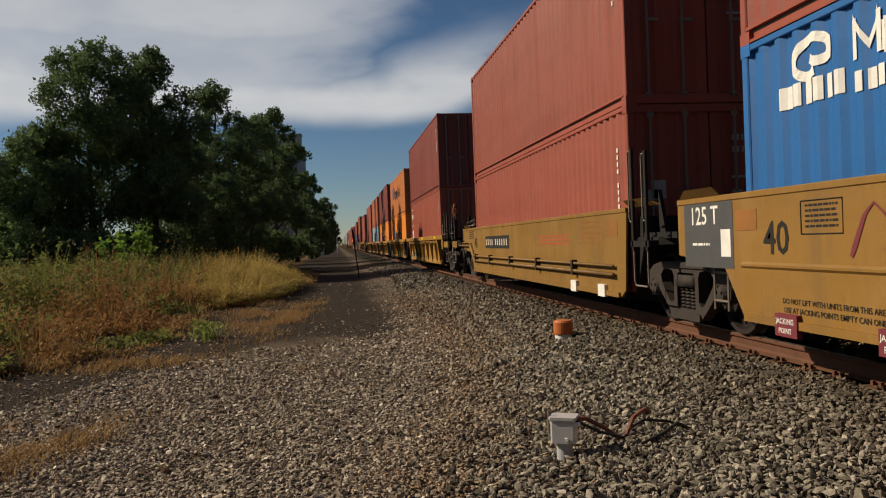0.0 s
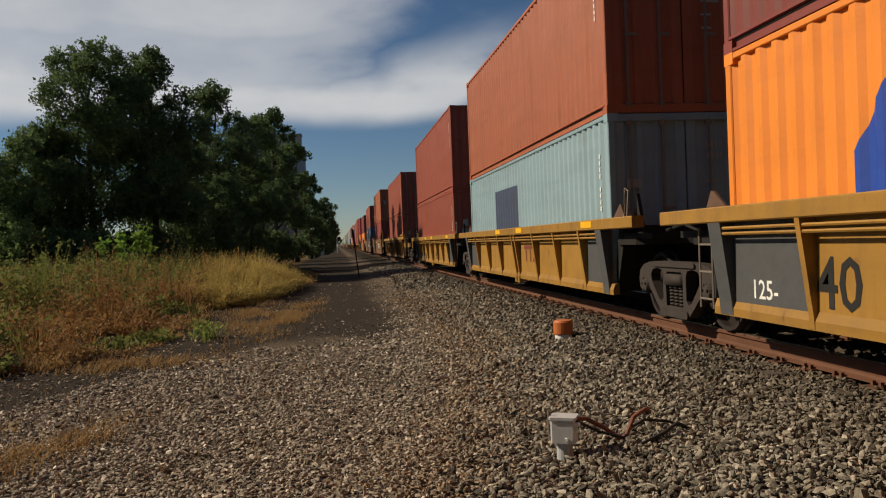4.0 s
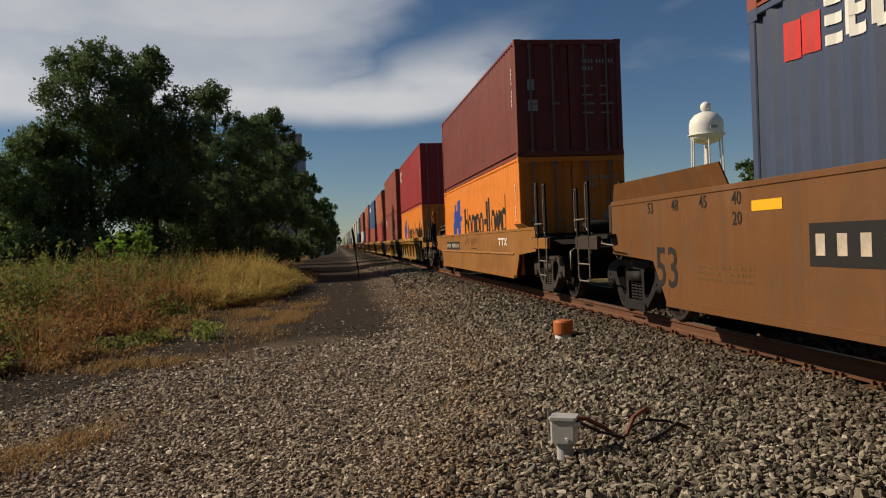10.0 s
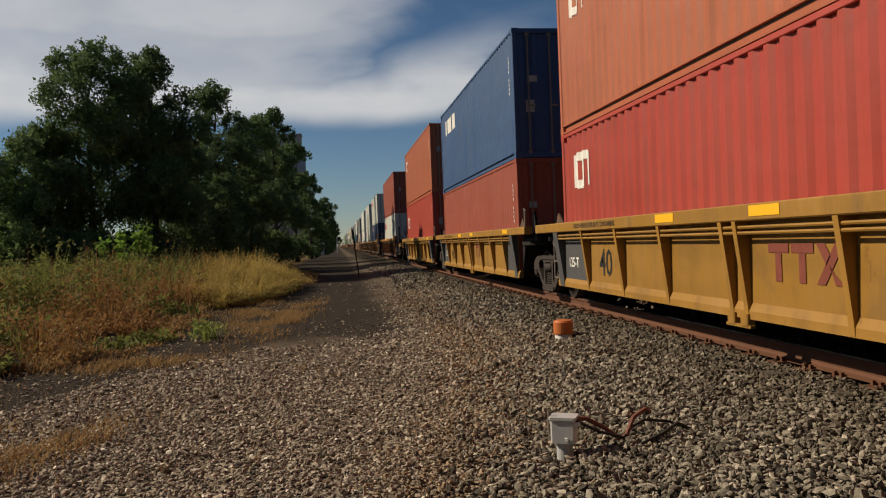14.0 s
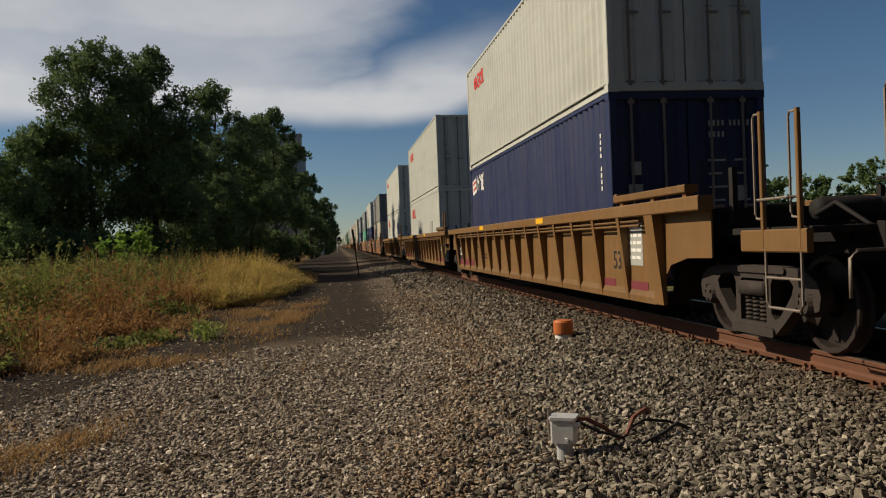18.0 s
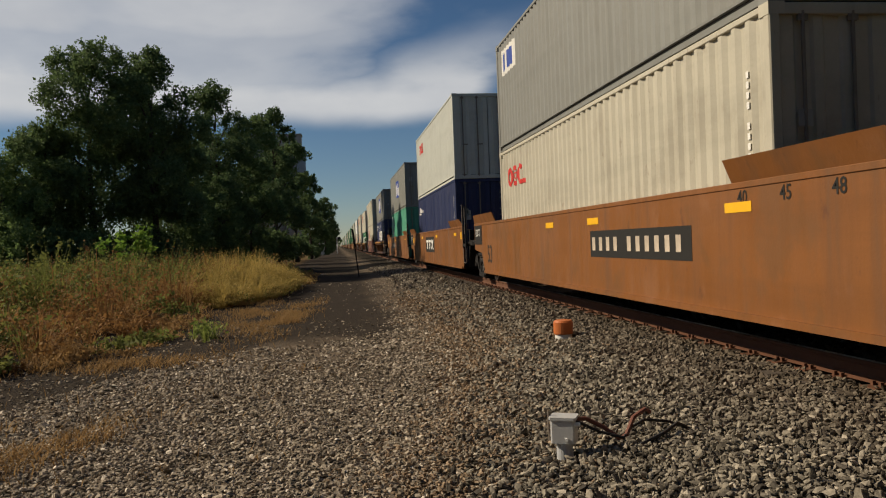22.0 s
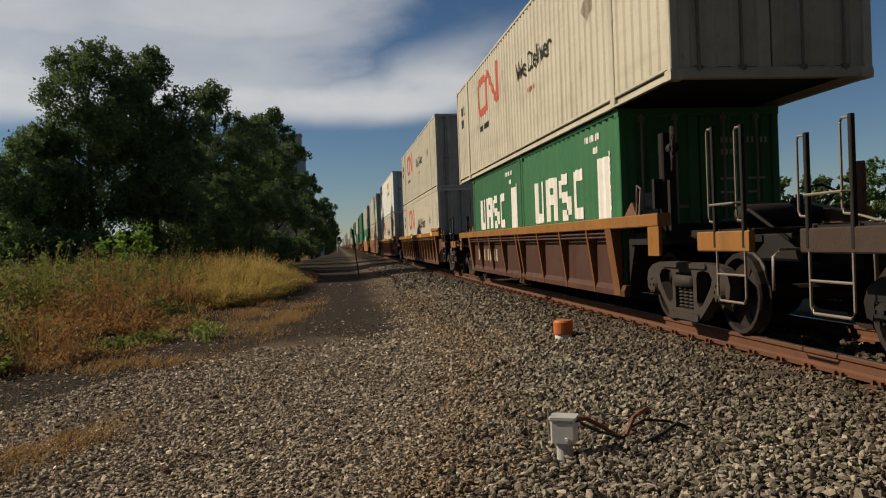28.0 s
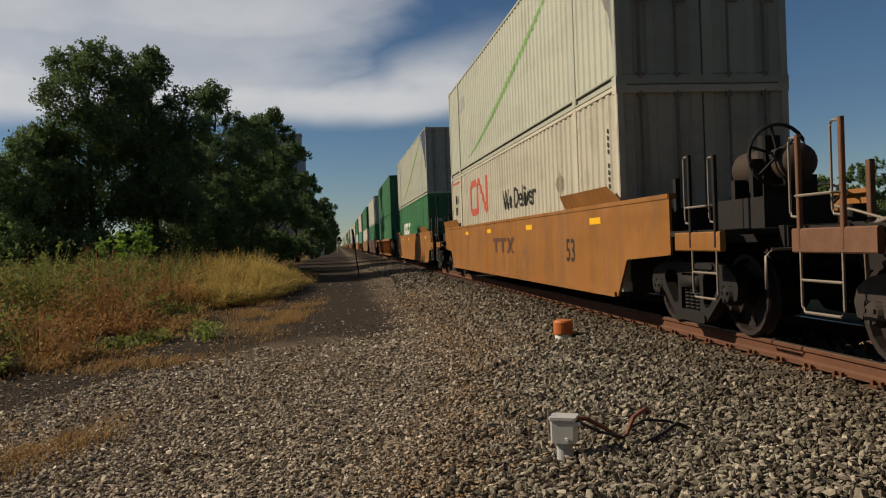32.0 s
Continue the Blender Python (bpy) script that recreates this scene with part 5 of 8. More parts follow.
car_b = well_car(10.49, "smooth", 12.192, OCHRE, "ochre-yellow", "AC", seed=2)
low, up = sea("rust", LOW, end="doors"), sea("rust", TALL, where=ON, end="doors")
stack("b", 10.49, low, up, 2)
for bx in (low, up):
    sign_white_upright(bx, 11.7, bx["hgt"] - 0.45, 0.17, 6)
number_bars(car_b, 10.2, 7.3, 0.95, 1.26, 10, WHITE_MARK, 4, BLACK_MARK)
bar_block(car_b, 11.97, 12.77, 1.19, 1.49, 5, BLACK_MARK, 4)
car_text(car_b, "40", 11.88, 0.95, 0.31, BLACK_MARK)
bar_block(car_b, 0.8, 2.0, 1.0, 1.4, 5, ORANGE_CAR, 9)
bar_block(car_b, 2.6, 4.6, 1.0, 1.2, 3, FADED_RED, 8)
car_plate(car_b, "orange_patch", 0.2, 0.68, 1.15, 1.37, ORANGE_CAR)
for yy in (0.7, 2.1):
    car_plate(car_b, "jacking_plate", yy, yy + 0.3, 0.26, 0.44, WHITE_MARK, "pale jacking-point plate", 0.05)

# five-unit articulated car with ribs, yellow
FIVE = [("c", 30.57, sea("rust", TALL), sea("maroon", TALL, where=ON)),
        ("d", 46.34, sea("orange", LOW, extra=" with a dark name", end="doors"), sea("pale_orange", LOW, where=ON)),
        ("e", 62.18, sea("orange", LOW, extra=" with a dark name"), sea("maroon", TALL, where=ON)),
        ("f", 77.94, sea("pale_blue", LOW), sea("coral", TALL, where=ON)),
        ("g", 93.71, sea("rust", LOW, end="wall"), sea("rust", TALL, where=ON, end="wall"))]
for k, (nm, along, low, up) in enumerate(FIVE):
    car = well_car(along, "ribbed", 12.192, YELLOW, "yellow", ("C" if k == 0 else "A") + ("C" if k == 4 else "A"), chord=YELLOW, dark_ends=k not in (0,), seed=10 + k, brake=k == 0)
    stack(nm, along, low, up, 10 + k)
    reflectors(car, [0.6, 5.2, 7.4], 1.41)
    if nm == "c":
        sign_white_upright(low, 11.55, 2.62, 0.225, 6, 1.5)
        number_bars(car, 10.93, 8.54, 0.34, 0.66, 10, WHITE_MARK, 4, BLACK_MARK)
        car_text(car, "GROSS WEIGHT FOR 20 FT. CONTAINERS", 11.2, 1.30, 0.075, BLACK_MARK, x=-1.4195)
    if nm in "de":
        sign_long_orange(low, 10.2, 1.05, 0.66)
        car_text(car, "40", 10.7, 0.49, 0.45, BLACK_MARK)
        car_text(car, "125-", 11.74, 0.5, 0.19, WHITE_MARK, 0.008)
    if nm == "c":
        car_text(car, "125-T", 12.0, 0.57, 0.13, WHITE_MARK, 0.008)
    if nm == "d":
        sign_long_orange(up, 10.1, 1.25, 0.66)
    if nm == "f":
        small_mark(low, 8.5, 0.5, 2.4, 1.5, BOX_PAINT["slate"])
    if nm in "ef":
        car_logo(car, 5.4, 4.3, 0.68, 1.02, BROWN_RED)
    if nm == "g":
        number_bars(car, 10.75, 8.68, 0.40, 0.67, 9, WHITE_MARK, 3, BLACK_MARK)
        car_text(car, "40", 5.17, 0.48, 0.45, BLACK_MARK)

# single long cars
W = 1.98            # a forty-foot box stands this far inside a long well
car = well_car(115.34 - W, "ribbed", 16.154, YELLOW_BROWN, "brown-yellow weathered", "CC", chord=YELLOW, seed=21, brake=True)
low, up = sea("rust", LOW), sea("rust", LOW, where=ON)
stack("A", 115.34, low, up, 21)
number_bars(car, 13.79, 12.19, 0.88, 1.09, 10, WHITE_MARK, 4, GREY_END)
bar_block(car, 12.2, 13.2, 0.72, 0.8, 1, BLACK_MARK, 22)
bar_block(car, 9.8, 11.6, 0.70, 0.78, 1, BLACK_MARK, 23)
car_plate(car, "badge", 10.77, 11.12, 0.88, 1.24, ORANGE_BROWN)
car_text(car, "53", 2.0, 0.7, 0.34, BLACK_MARK)
reflectors(car, [-0.9, 11.6], 1.55)
small_mark(up, 0.62, 1.0, 0.12, 0.35, WHITE_MARK)

for nm, along, low, up, seed in (("h", 139.11, sea("dull_red", TALL), sea("coral", TALL, where=ON), 31),
                                 ("i", 162.65, sea("slate", TALL, extra=" with a small name"), sea("rust", LOW, where=ON), 32)):
    car = well_car(along - W, "smooth", 16.154, BROWN_CAR, "orange-brown", "CC", seed=seed, brake=False)
    stack(nm, along, low, up, seed)
    if nm == "h":
        car_logo(car, 6.33, 3.40, 0.63, 1.36, WHITE_MARK, BLACK_MARK)
        number_bars(car, 13.5, 10.3, 0.84, 1.18, 10, WHITE_MARK, 4, BLACK_MARK)
        reflectors(car, [0.6, 4.2, 6.8, 9.8, 12.4], 1.62)
        scribble(car, 4.53, 1.33, 1.7, 0.28, BLACK_MARK, 6, 7, 0.02)
        round_mark(up, 11.6, 2.0, 0.5)
        car_text(car, "GWF 13", 2.62, 0.5, 0.12, BLACK_MARK)
        small_mark(low, 11.3, 2.25, 0.45, 0.2, WHITE_MARK)
        small_mark(low, 11.3, 2.48, 0.45, 0.2, BLUE_MARK)
        polys = [rect(0.55 - 0.14 * k, 0.63 - 0.14 * k, 2.5 - 0.18 * r, 2.6 - 0.18 * r) for r in range(3) for k in range(3 - (r == 2))]
        paint_mark(low, "number_bars", polys, WHITE_MARK)
        paint_mark(up, "rust_run", [rect(4.1 + 0.43 * k, 4.125 + 0.43 * k + 0.012 * (k % 3), 0.2, 0.34 + 0.11 * (k * 5 % 4)) for k in range(14)], DARK_BROWN)
    else:
        car_logo(car, 7.04, 4.39, 0.73, 1.32, WHITE_MARK, BLACK_MARK)
        number_bars(car, 13.1, 9.9, 0.84, 1.2, 10, WHITE_MARK, 4, BLACK_MARK)
        reflectors(car, [3.2, 8.5, 13.75], 1.62)
        scribble(car, 3.84, 0.42, 2.7, 1.15, SPRAY, 7, 6, 0.02)
        paint_mark(low, "name_bars", blocks(11.6, 2.28, [0.62, 0.62], 0.34, 0.2), RED_MARK)
        paint_mark(low, "name_bars", glyph_strokes(11.0, 2.3, [(0.55, [(0, 0.05, 1, 0.05), (0, 0.5, 1, 0.5), (0, 0.95, 1, 0.95)]), (0.55, [(0, 0, 0, 0.95), (0, 0.05, 1, 0.05), (0, 0.5, 1, 0.5), (0, 0.95, 1, 0.95)]), (0.55, [(0, 0, 0, 0.95), (1, 0, 1, 0.95), (0, 0.05, 1, 0.05), (0, 0.95, 1, 0.95)])], 0.36, 0.3, 0.24), WHITE_MARK)
        car_plate(car, "notice_panel", -1.68, -0.96, 0.95, 1.56, DUSTY, "rusty framed notice panel", 0.03)
        car_plate(car, "notice_panel", -1.58, -1.06, 1.10, 1.42, BLACK_MARK, "dark printed notice", 0.035, 4, WHITE_MARK, 5)
        car_plate(car, "orange_patch", -0.8, 0.3, 1.12, 1.28, YELLOW_BROWN)
        car_text(car, "53", 16.35, 0.52, 0.5, BLACK_MARK)
        for kk, tx in enumerate(("53", "48", "45", "40")):
            car_text(car, tx, 16.55 - kk * 0.72, 1.42, 0.14, BLACK_MARK)
        car_text(car, "20", 14.39, 1.22, 0.14, BLACK_MARK)
        bar_block(car, 14.0, 15.2, 0.6, 0.8, 3, YELLOW_BROWN, seed)

car = well_car(184.72, "smooth", 12.192, ORANGE_CAR, "orange-yellow", "CC", seed=41, rim=-0.14)
low, up = sea("orange", LOW, extra=" with a long dark name"), sea("maroon", LOW, where=ON)
stack("j", 184.72, low, up, 41)
sign_long_orange(low, 10.15, 0.97, 0.83)
number_bars(car, 11.01, 8.15, 0.89, 1.15, 10, WHITE_MARK, 4, BLACK_MARK)
scribble(car, 7.04, 0.98, 2.3, 0.34, DUSTY, 9, 9, 0.02)
car_logo(car, 1.9, 0.9, 1.02, 1.2, WHITE_MARK)
bar_block(car, 4.9, 5.9, 0.88, 0.95, 1, BLACK_MARK, 42)

# second five-unit car with ribs, yellow
FIVE = [("k", 204.86, sea("orange", LOW, extra=" with a long dark name"), sea("crimson", TALL, where=ON)),
        ("l", 220.62, sea("rust", TALL, end="doors"), sea("rust", TALL, where=ON, end="doors")),
        ("m", 236.40, sea("red", LOW), sea("coral", TALL, where=ON)),
        ("n", 252.17, sea("rust", LOW), sea("blue", TALL, where=ON)),
        ("o", 267.94, sea("red", TALL, end="doors"), sea("coral", TALL, where=ON, end="doors"))]
for k, (nm, along, low, up) in enumerate(FIVE):
    car = well_car(along, "ribbed", 12.192, YELLOW, "yellow", ("C" if k == 0 else "A") + ("C" if k == 4 else "A"), dark_ends=True, seed=50 + k, brake=k == 0)
    stack(nm, along, low, up, 50 + k)
    reflectors(car, [0.6, 5.2, 7.4], 1.41)
    if nm == "k":
        sign_long_orange(low, 10.1, 0.97, 0.83)
        round_mark(up, 11.5, 1.95, 0.55)
        number_bars(car, 10.08, 7.73, 0.36, 0.67, 9, WHITE_MARK, 4, GREY_END)
        car_text(car, "40", 5.15, 0.54, 0.44, BLACK_MARK)
        car_plate(car, "notice_panel", 3.27, 3.76, 0.70, 0.97, BLACK_MARK, "dark notice panel", 0.004, 3, WHITE_MARK, 3)
        car_plate(car, "notice_panel", 2.85, 3.15, 0.78, 0.97, RUSTY_TOP, "", 0.004, 2, BLACK_MARK, 4)
    else:
        car_text(car, "40", 10.25, 0.56, 0.42, BLACK_MARK)
        car_text(car, "125-T", 11.85, 0.65, 0.17, WHITE_MARK, 0.008)
        car_text(car, "GROSS WEIGHT FOR 20 FT. CONTAINERS", 11.0, 1.30, 0.075, BLACK_MARK, x=-1.4195)
    if nm in "lmn":
        car_logo(car, 5.42, 4.3, 0.68, 1.03, BROWN_RED)
    if nm == "l":
        paint_mark(low, "sticker", [rect(10.85, 11.3, 2.2, 2.65)], WHITE_MARK)
        paint_mark(low, "sticker", [rect(10.92, 11.23, 2.25, 2.42)], BLUE_MARK)
        part("coil", Mesh().tube([(-1.33, 8.35 + 0.4 * math.cos(t * 0.6), 0.85 + 0.22 * math.sin(t * 0.85)) for t in range(16)], 0.03, 6).data("coil", True), BLACK_MARK, car, "black looped hose")
    if nm in "mo":
        round_mark(low, 11.45, 1.62, 0.55)
        round_mark(up, 11.45, 1.9, 0.5)
    if nm == "n":
        paint_mark(up, "name_bars", blocks(11.0, 2.0, [0.55] * 6, 0.5, 0.2), WHITE_MARK)

# rust-brown single long car, then a three-unit long car
car = well_car(289.80 - W, "ribbed", 16.154, RUSTY, "rusty brown", "CC", chord=RUSTY_TOP, seed=61, brake=True)
low, up = sea("white", TALL, extra=" with a red name"), sea("rust", TALL, where=ON)
stack("p", 289.80, low, up, 61)
sign_red_name(low, 11.0, 2.05, 0.45)
car_logo(car, 4.47, 2.82, 0.75, 1.10, WORN_WHITE)
reflectors(car, [-0.9, 1.6, 4.6, 7.8, 9.0, 14.2, 16.4], 1.55)
number_bars(car, 13.8, 12.0, 0.9, 1.1, 10, WHITE_MARK, 4)

for k, (nm, along, low, up) in enumerate((
        ("q", 313.12, sea("navy", TALL, extra=" with white signs"), sea("white", TALL, where=ON)),
        ("r", 332.84, sea("white", TALL, extra=" with a red name"), sea("white", TALL, where=ON)),
        ("s", 352.43, sea("white", TALL, extra=" with a red name"), sea("white", TALL, where=ON)))):
    car = well_car(along - W, "ribbed", 16.154, TAN, "tan-orange", ("C" if k == 0 else "A") + ("C" if k == 2 else "A"), seed=70 + k, brake=False)
    stack(nm, along, low, up, 70 + k)
    reflectors(car, [5.2, 11.2], 1.55)
    sign_red_name(up, 10.98, 2.15, 0.42)
    if nm == "q":
        paint_mark(low, "flag_mark", [(11.86, 2.12, 2.52, 11.27, 2.2, 2.62)], WHITE_MARK)
        paint_mark(low, "flag_bars", [(11.8, 2.4, 2.46, 11.3, 2.48, 2.54), (11.8, 2.24, 2.30, 11.3, 2.31, 2.37)], RED_MARK)
        paint_mark(low, "name_bars", glyph_strokes(11.05, 2.2, [(0.6, [(0, 0, 0, 1), (0, 1, 1, 0), (1, 0, 1, 1)]), (0.6, [(0, 1, 0.5, 0.5), (0.5, 0.5, 1, 1), (0.5, 0, 0.5, 0.5)]), (0.6, [(0, 0, 0, 1), (0, 0.5, 1, 1), (0, 0.5, 1, 0)])], 0.42, 0.2, 0.24), WHITE_MARK)
        car_text(car, "53", 1.72, 0.69, 0.26, BLACK_MARK)
    else:
        sign_red_name(low, 11.0, 2.08, 0.5)
        paint_mark(low, "grey_patch", [rect(7.3, 8.36, 1.3, 1.9), rect(2.4, 3.2, 0.9, 1.7)] if nm == "r" else [rect(9.95, 11.04, 1.42, 2.0), rect(5.6, 6.43, 1.33, 2.0)], GREY_MARK)
    if k < 2:
        car_plate(car, "end_panel", 15.1, 16.05, 0.60, 1.38, GRIME, "black painted end panel")
        car_plate(car, "foot_patch", 13.4, 16.2, 0.40, 0.60, MAROON_MARK, "maroon painted foot of the side", 0.006)
        car_text(car, "125", 15.98, 0.72, 0.28, WHITE_MARK, 0.0065)
        bar_block(car, 15.25, 15.8, 1.06, 1.2, 3, WORN_WHITE, 75, 0.0065)
        car_text(car, "53", 16.0, 1.26, 0.08, WHITE_MARK, 0.0065)
        car_text(car, "45", 14.98, 1.1, 0.1, BLACK_MARK)
        car_text(car, "20", 14.37, 1.1, 0.1, BLACK_MARK)
        car_text(car, "40", 14.36, 0.94, 0.1, BLACK_MARK)
        car_text(car, "IL 53' 1\"", 13.63, 0.74, 0.085, BLACK_MARK)
        car_text(car, "IW 8' 9\"", 13.60, 0.6, 0.085, BLACK_MARK)
    if nm == "r":
        car_logo(car, 9.6, 7.9, 0.62, 1.12, BROWN_RED)
        car_plate(car, "notice_panel", 10.07, 10.67, 0.74, 1.13, WHITE_MARK, "white printed notice panel", 0.004, 8, GREY_MARK, 4)
    if nm == "s":
        number_bars(car, 14.12, 12.41, 0.89, 1.1, 8, WHITE_MARK, 4)
    bar_block(car, 11.4, 12.4, 0.62, 0.8, 2, BLACK_MARK, 77 + k)
    bar_block(car, 12.4, 13.0, 0.92, 1.05, 2, BLACK_MARK, 83 + k)
    for yy in (0.45, 1.65):
        car_plate(car, "foot_patch", yy, yy + 0.7, 0.40, 0.54, MAROON_MARK, "maroon painted foot of the side", 0.006)
    car_plate(car, "notice_panel", 0.6, 1.15, 0.75, 1.3, GREY_END if k else GREY_MARK, "printed notice panel", 0.005, 5, WHITE_MARK, 6)

# three-unit long car with flat orange-brown sides
for k, (nm, along, low, up) in enumerate((
        ("t", 375.87, sea("cream", TALL, extra=" with a red name"), sea("grey", LOW, where=ON)),
        ("u", 395.53, sea("navy", TALL, extra=" with white marks"), sea("white", TALL, where=ON)),
        ("v", 414.87, sea("green", TALL, extra=" with a white name board"), sea("grey", LOW, where=ON)))):
    car = well_car(along - W, "smooth", 16.154, ORANGE_BROWN, "orange-brown", ("C" if k == 0 else "A") + ("C" if k == 2 else "A"), seed=80 + k)
    stack(nm, along, low, up, 80 + k)
    if nm == "u":
        car_logo(car, 10.43, 7.41, 0.75, 1.39, WHITE_MARK, BLACK_MARK)
        sign_red_name(up, 10.9, 2.02, 0.48)
        paint_mark(low, "mark", [rect(11.25, 11.6, 2.2, 2.45), rect(10.7, 11.05, 2.2, 2.38), rect(10.3, 10.6, 2.2, 2.3), rect(11.1, 11.9, 2.12, 2.17)], WHITE_MARK)
        reflectors(car, [1.6, 6.6, 11.8], 1.62)
        car_text(car, "53", 15.89, 0.58, 0.47, BLACK_MARK)
        car_plate(car, "orange_patch", 15.79, 16.25, 1.18, 1.4, YELLOW_MARK, "yellow reflective patch")
    elif nm == "t":
        sign_red_name(low, 11.3, 2.03, 0.48)
        paint_mark(up, "name_board", [rect(10.3, 11.6, 1.75, 2.35)], WHITE_MARK)
        paint_mark(up, "name_bars", blocks(11.5, 1.85, [0.6, 0.6, 0.6], 0.4, 0.3), BLUE_MARK)
        number_bars(car, 7.04, 3.49, 0.84, 1.24, 10, WHITE_MARK, 4, BLACK_MARK)
        reflectors(car, [2.45, 6.9, 9.4], 1.62)
        car_plate(car, "yellow_patch", -0.3, 0.1, 1.25, 1.36, YELLOW_MARK, "yellow reflective patch")
        car_plate(car, "yellow_patch", -0.35, 0.0, 0.9, 1.1, YELLOW_MARK, "worn yellow notice", 0.004, 3, BLACK_MARK, 3)
        car_text(car, "53", 15.6, 0.58, 0.47, BLACK_MARK)
    else:
        paint_mark(up, "name_board", [(7.29, 0.95, 2.0, 4.83, 0.85, 1.95)], BLUE_MARK)
        paint_mark(up, "name_bars", [rect(6.5, 7.0, 1.05, 1.8), rect(5.8, 6.2, 1.1, 1.85), rect(5.0, 5.4, 1.0, 1.5)], WHITE_MARK)
        paint_mark(low, "name_board", [rect(10.95, 11.6, 1.15, 2.72)], WHITE_MARK)
        paint_mark(low, "name_strokes", [p for j in range(4) for p in (rect(11.38, 11.46, 1.3 + 0.26 * j, 1.48 + 0.26 * j), rect(11.1, 11.17, 1.3 + 0.26 * j, 1.48 + 0.26 * j), rect(11.1, 11.46, 1.44 + 0.26 * j, 1.48 + 0.26 * j))], BLUE_MARK)
        number_bars(car, 13.24, 9.9, 0.87, 1.23, 10, WHITE_MARK, 4, GREY_END)
        reflectors(car, [2.0, 6.6, 9.6, 15.0], 1.62)
        car_text(car, "53", 16.44, 0.6, 0.46, BLACK_MARK)
        car_plate(car, "orange_patch", 16.4, 16.9, 1.18, 1.4, YELLOW_MARK, "yellow reflective patch")
    for kk, tx in enumerate(("40", "45", "48") if nm == "t" else ("53", "48", "45")):
        car_text(car, tx, 2.45 - kk * 0.75 if nm == "t" else 16.6 - kk * 0.7, 1.42, 0.14, BLACK_MARK)
    if k < 2:
        car_plate(car, "end_panel", 16.35, 17.4, 1.05, 1.57, GRIME, "black painted end panel", 0.01)
        car_text(car, "125 T", 17.25, 1.28, 0.2, WHITE_MARK, 0.0125)
    if k:
        car_plate(car, "yellow_patch", 0.2, 0.45, 1.22, 1.45, YELLOW_MARK, "yellow reflective patch", 0.006)

# short rusty car with a navy and a grey box
car = well_car(436.62, "ribbed", 12.192, DARK_RUSTY, "dark rusty brown", "CC", chord=RUSTY_TOP, seed=91, brake=True)
low, up = sea("navy", TALL, extra=" with a white name"), sea("grey", LOW, where=ON)
stack("w", 436.62, low, up, 91)
reflectors(car, [0.3, 3.0, 5.0, 8.0], 1.41)
RING = [(0, 0, 0, 1), (0, 0.9, 1, 0.9), (0, 0.1, 1, 0.1)]
PEAK = [(0, 0, 0, 1), (0, 0.9, 0.5, 0.4), (0.5, 0.4, 1, 0.9), (1, 0, 1, 1)]
paint_mark(low, "name_bars", glyph_strokes(8.38, 1.15, [(0.55, RING), (0.75, PEAK), (0.6, [(0, 0, 0, 1), (1, 0, 1, 1), (0, 0.9, 1, 0.9), (0, 0.5, 1, 0.5)]), (0.25, []), (0.55, RING), (0.55, RING + [(1, 0.1, 1, 0.5)]), (0.75, PEAK)], 0.82, 0.24, 0.26), WHITE_MARK)
paint_mark(low, "swoosh", [(7.6, 1.98, 2.06, 7.0, 2.25, 2.42), (7.0, 2.36, 2.42, 6.3, 2.5, 2.6)], WHITE_MARK)
paint_mark(low, "name_bars", blocks(11.9, 2.4, [0.7] * 9, 0.2, 0.55) + blocks(11.9, 2.1, [0.7] * 4, 0.2, 0.5), WHITE_MARK)
paint_mark(up, "name_board", [(7.42, 0.85, 2.1, 5.02, 0.75, 2.05)], BLUE_MARK)
paint_mark(up, "name_bars", [rect(6.6, 7.1, 1.0, 1.8), rect(5.95, 6.35, 1.05, 1.9), rect(5.2, 5.6, 1.1, 1.9)], WHITE_MARK)

# long maroon car with flat sides
car = well_car(456.43, "smooth", 16.154, MAROON_CAR, "dark maroon", "CC", seed=95)
low, up = inland("cream", extra=" with a red line sign"), inland("cream", where=ON, extra=" with a swept dark corner")
place(low, up, 456.43)
end_codes(low, 95, BLACK_MARK), end_codes(up, 96, BLACK_MARK)
sign_red_loops(low)
sign_slogan(low, 7.8, 1.55, 0.42)
long_box_codes(low)
two_tone_curve(up, BOX_PAINT["grey"])
number_bars(car, 13.79, 11.99, 1.30, 1.54, 8, WHITE_MARK, 2)
scribble(car, 11.3, 0.4, 6.5, 1.15, SPRAY, 11, 12, 0.03)
scribble(car, 11.9, 0.65, 0.5, 0.4, SPRAY, 12, 5, 0.02)
reflectors(car, [5.0, 8.0, 12.4, 15.2, 16.9], 1.40, 0.3)
m = Mesh()
bars(m, -1.340, 12.7, 16.6, 1.10, 1.19, 1, 5)
part("stripe_marks", m, FADED_RED, car)
car_text(car, "53", 16.7, 0.48, 0.5, WHITE_MARK)

# short dark car: two small green boxes under one long cream box
car = well_car(480.31, "ribbed", 12.192, DARK_RUSTY, "dark maroon", "CC", chord=RUSTY_TOP, seed=98, brake=True)
GREEN_SIGN = [(0.6, [(0, 0, 0, 1), (1, 0, 1, 1), (0, 0.1, 1, 0.1)]), (0.6, [(0, 0, 0, 1), (1, 0, 1, 1), (0, 0.9, 1, 0.9), (0, 0.5, 1, 0.5)]),
              (0.55, [(0, 0.1, 1, 0.1), (0, 0.5, 1, 0.5), (0, 0.9, 1, 0.9), (0, 0.5, 0, 0.9), (1, 0.1, 1, 0.5)]), (0.55, [(0, 0, 0, 1), (0, 0.9, 1, 0.9), (0, 0.1, 1, 0.1)])]
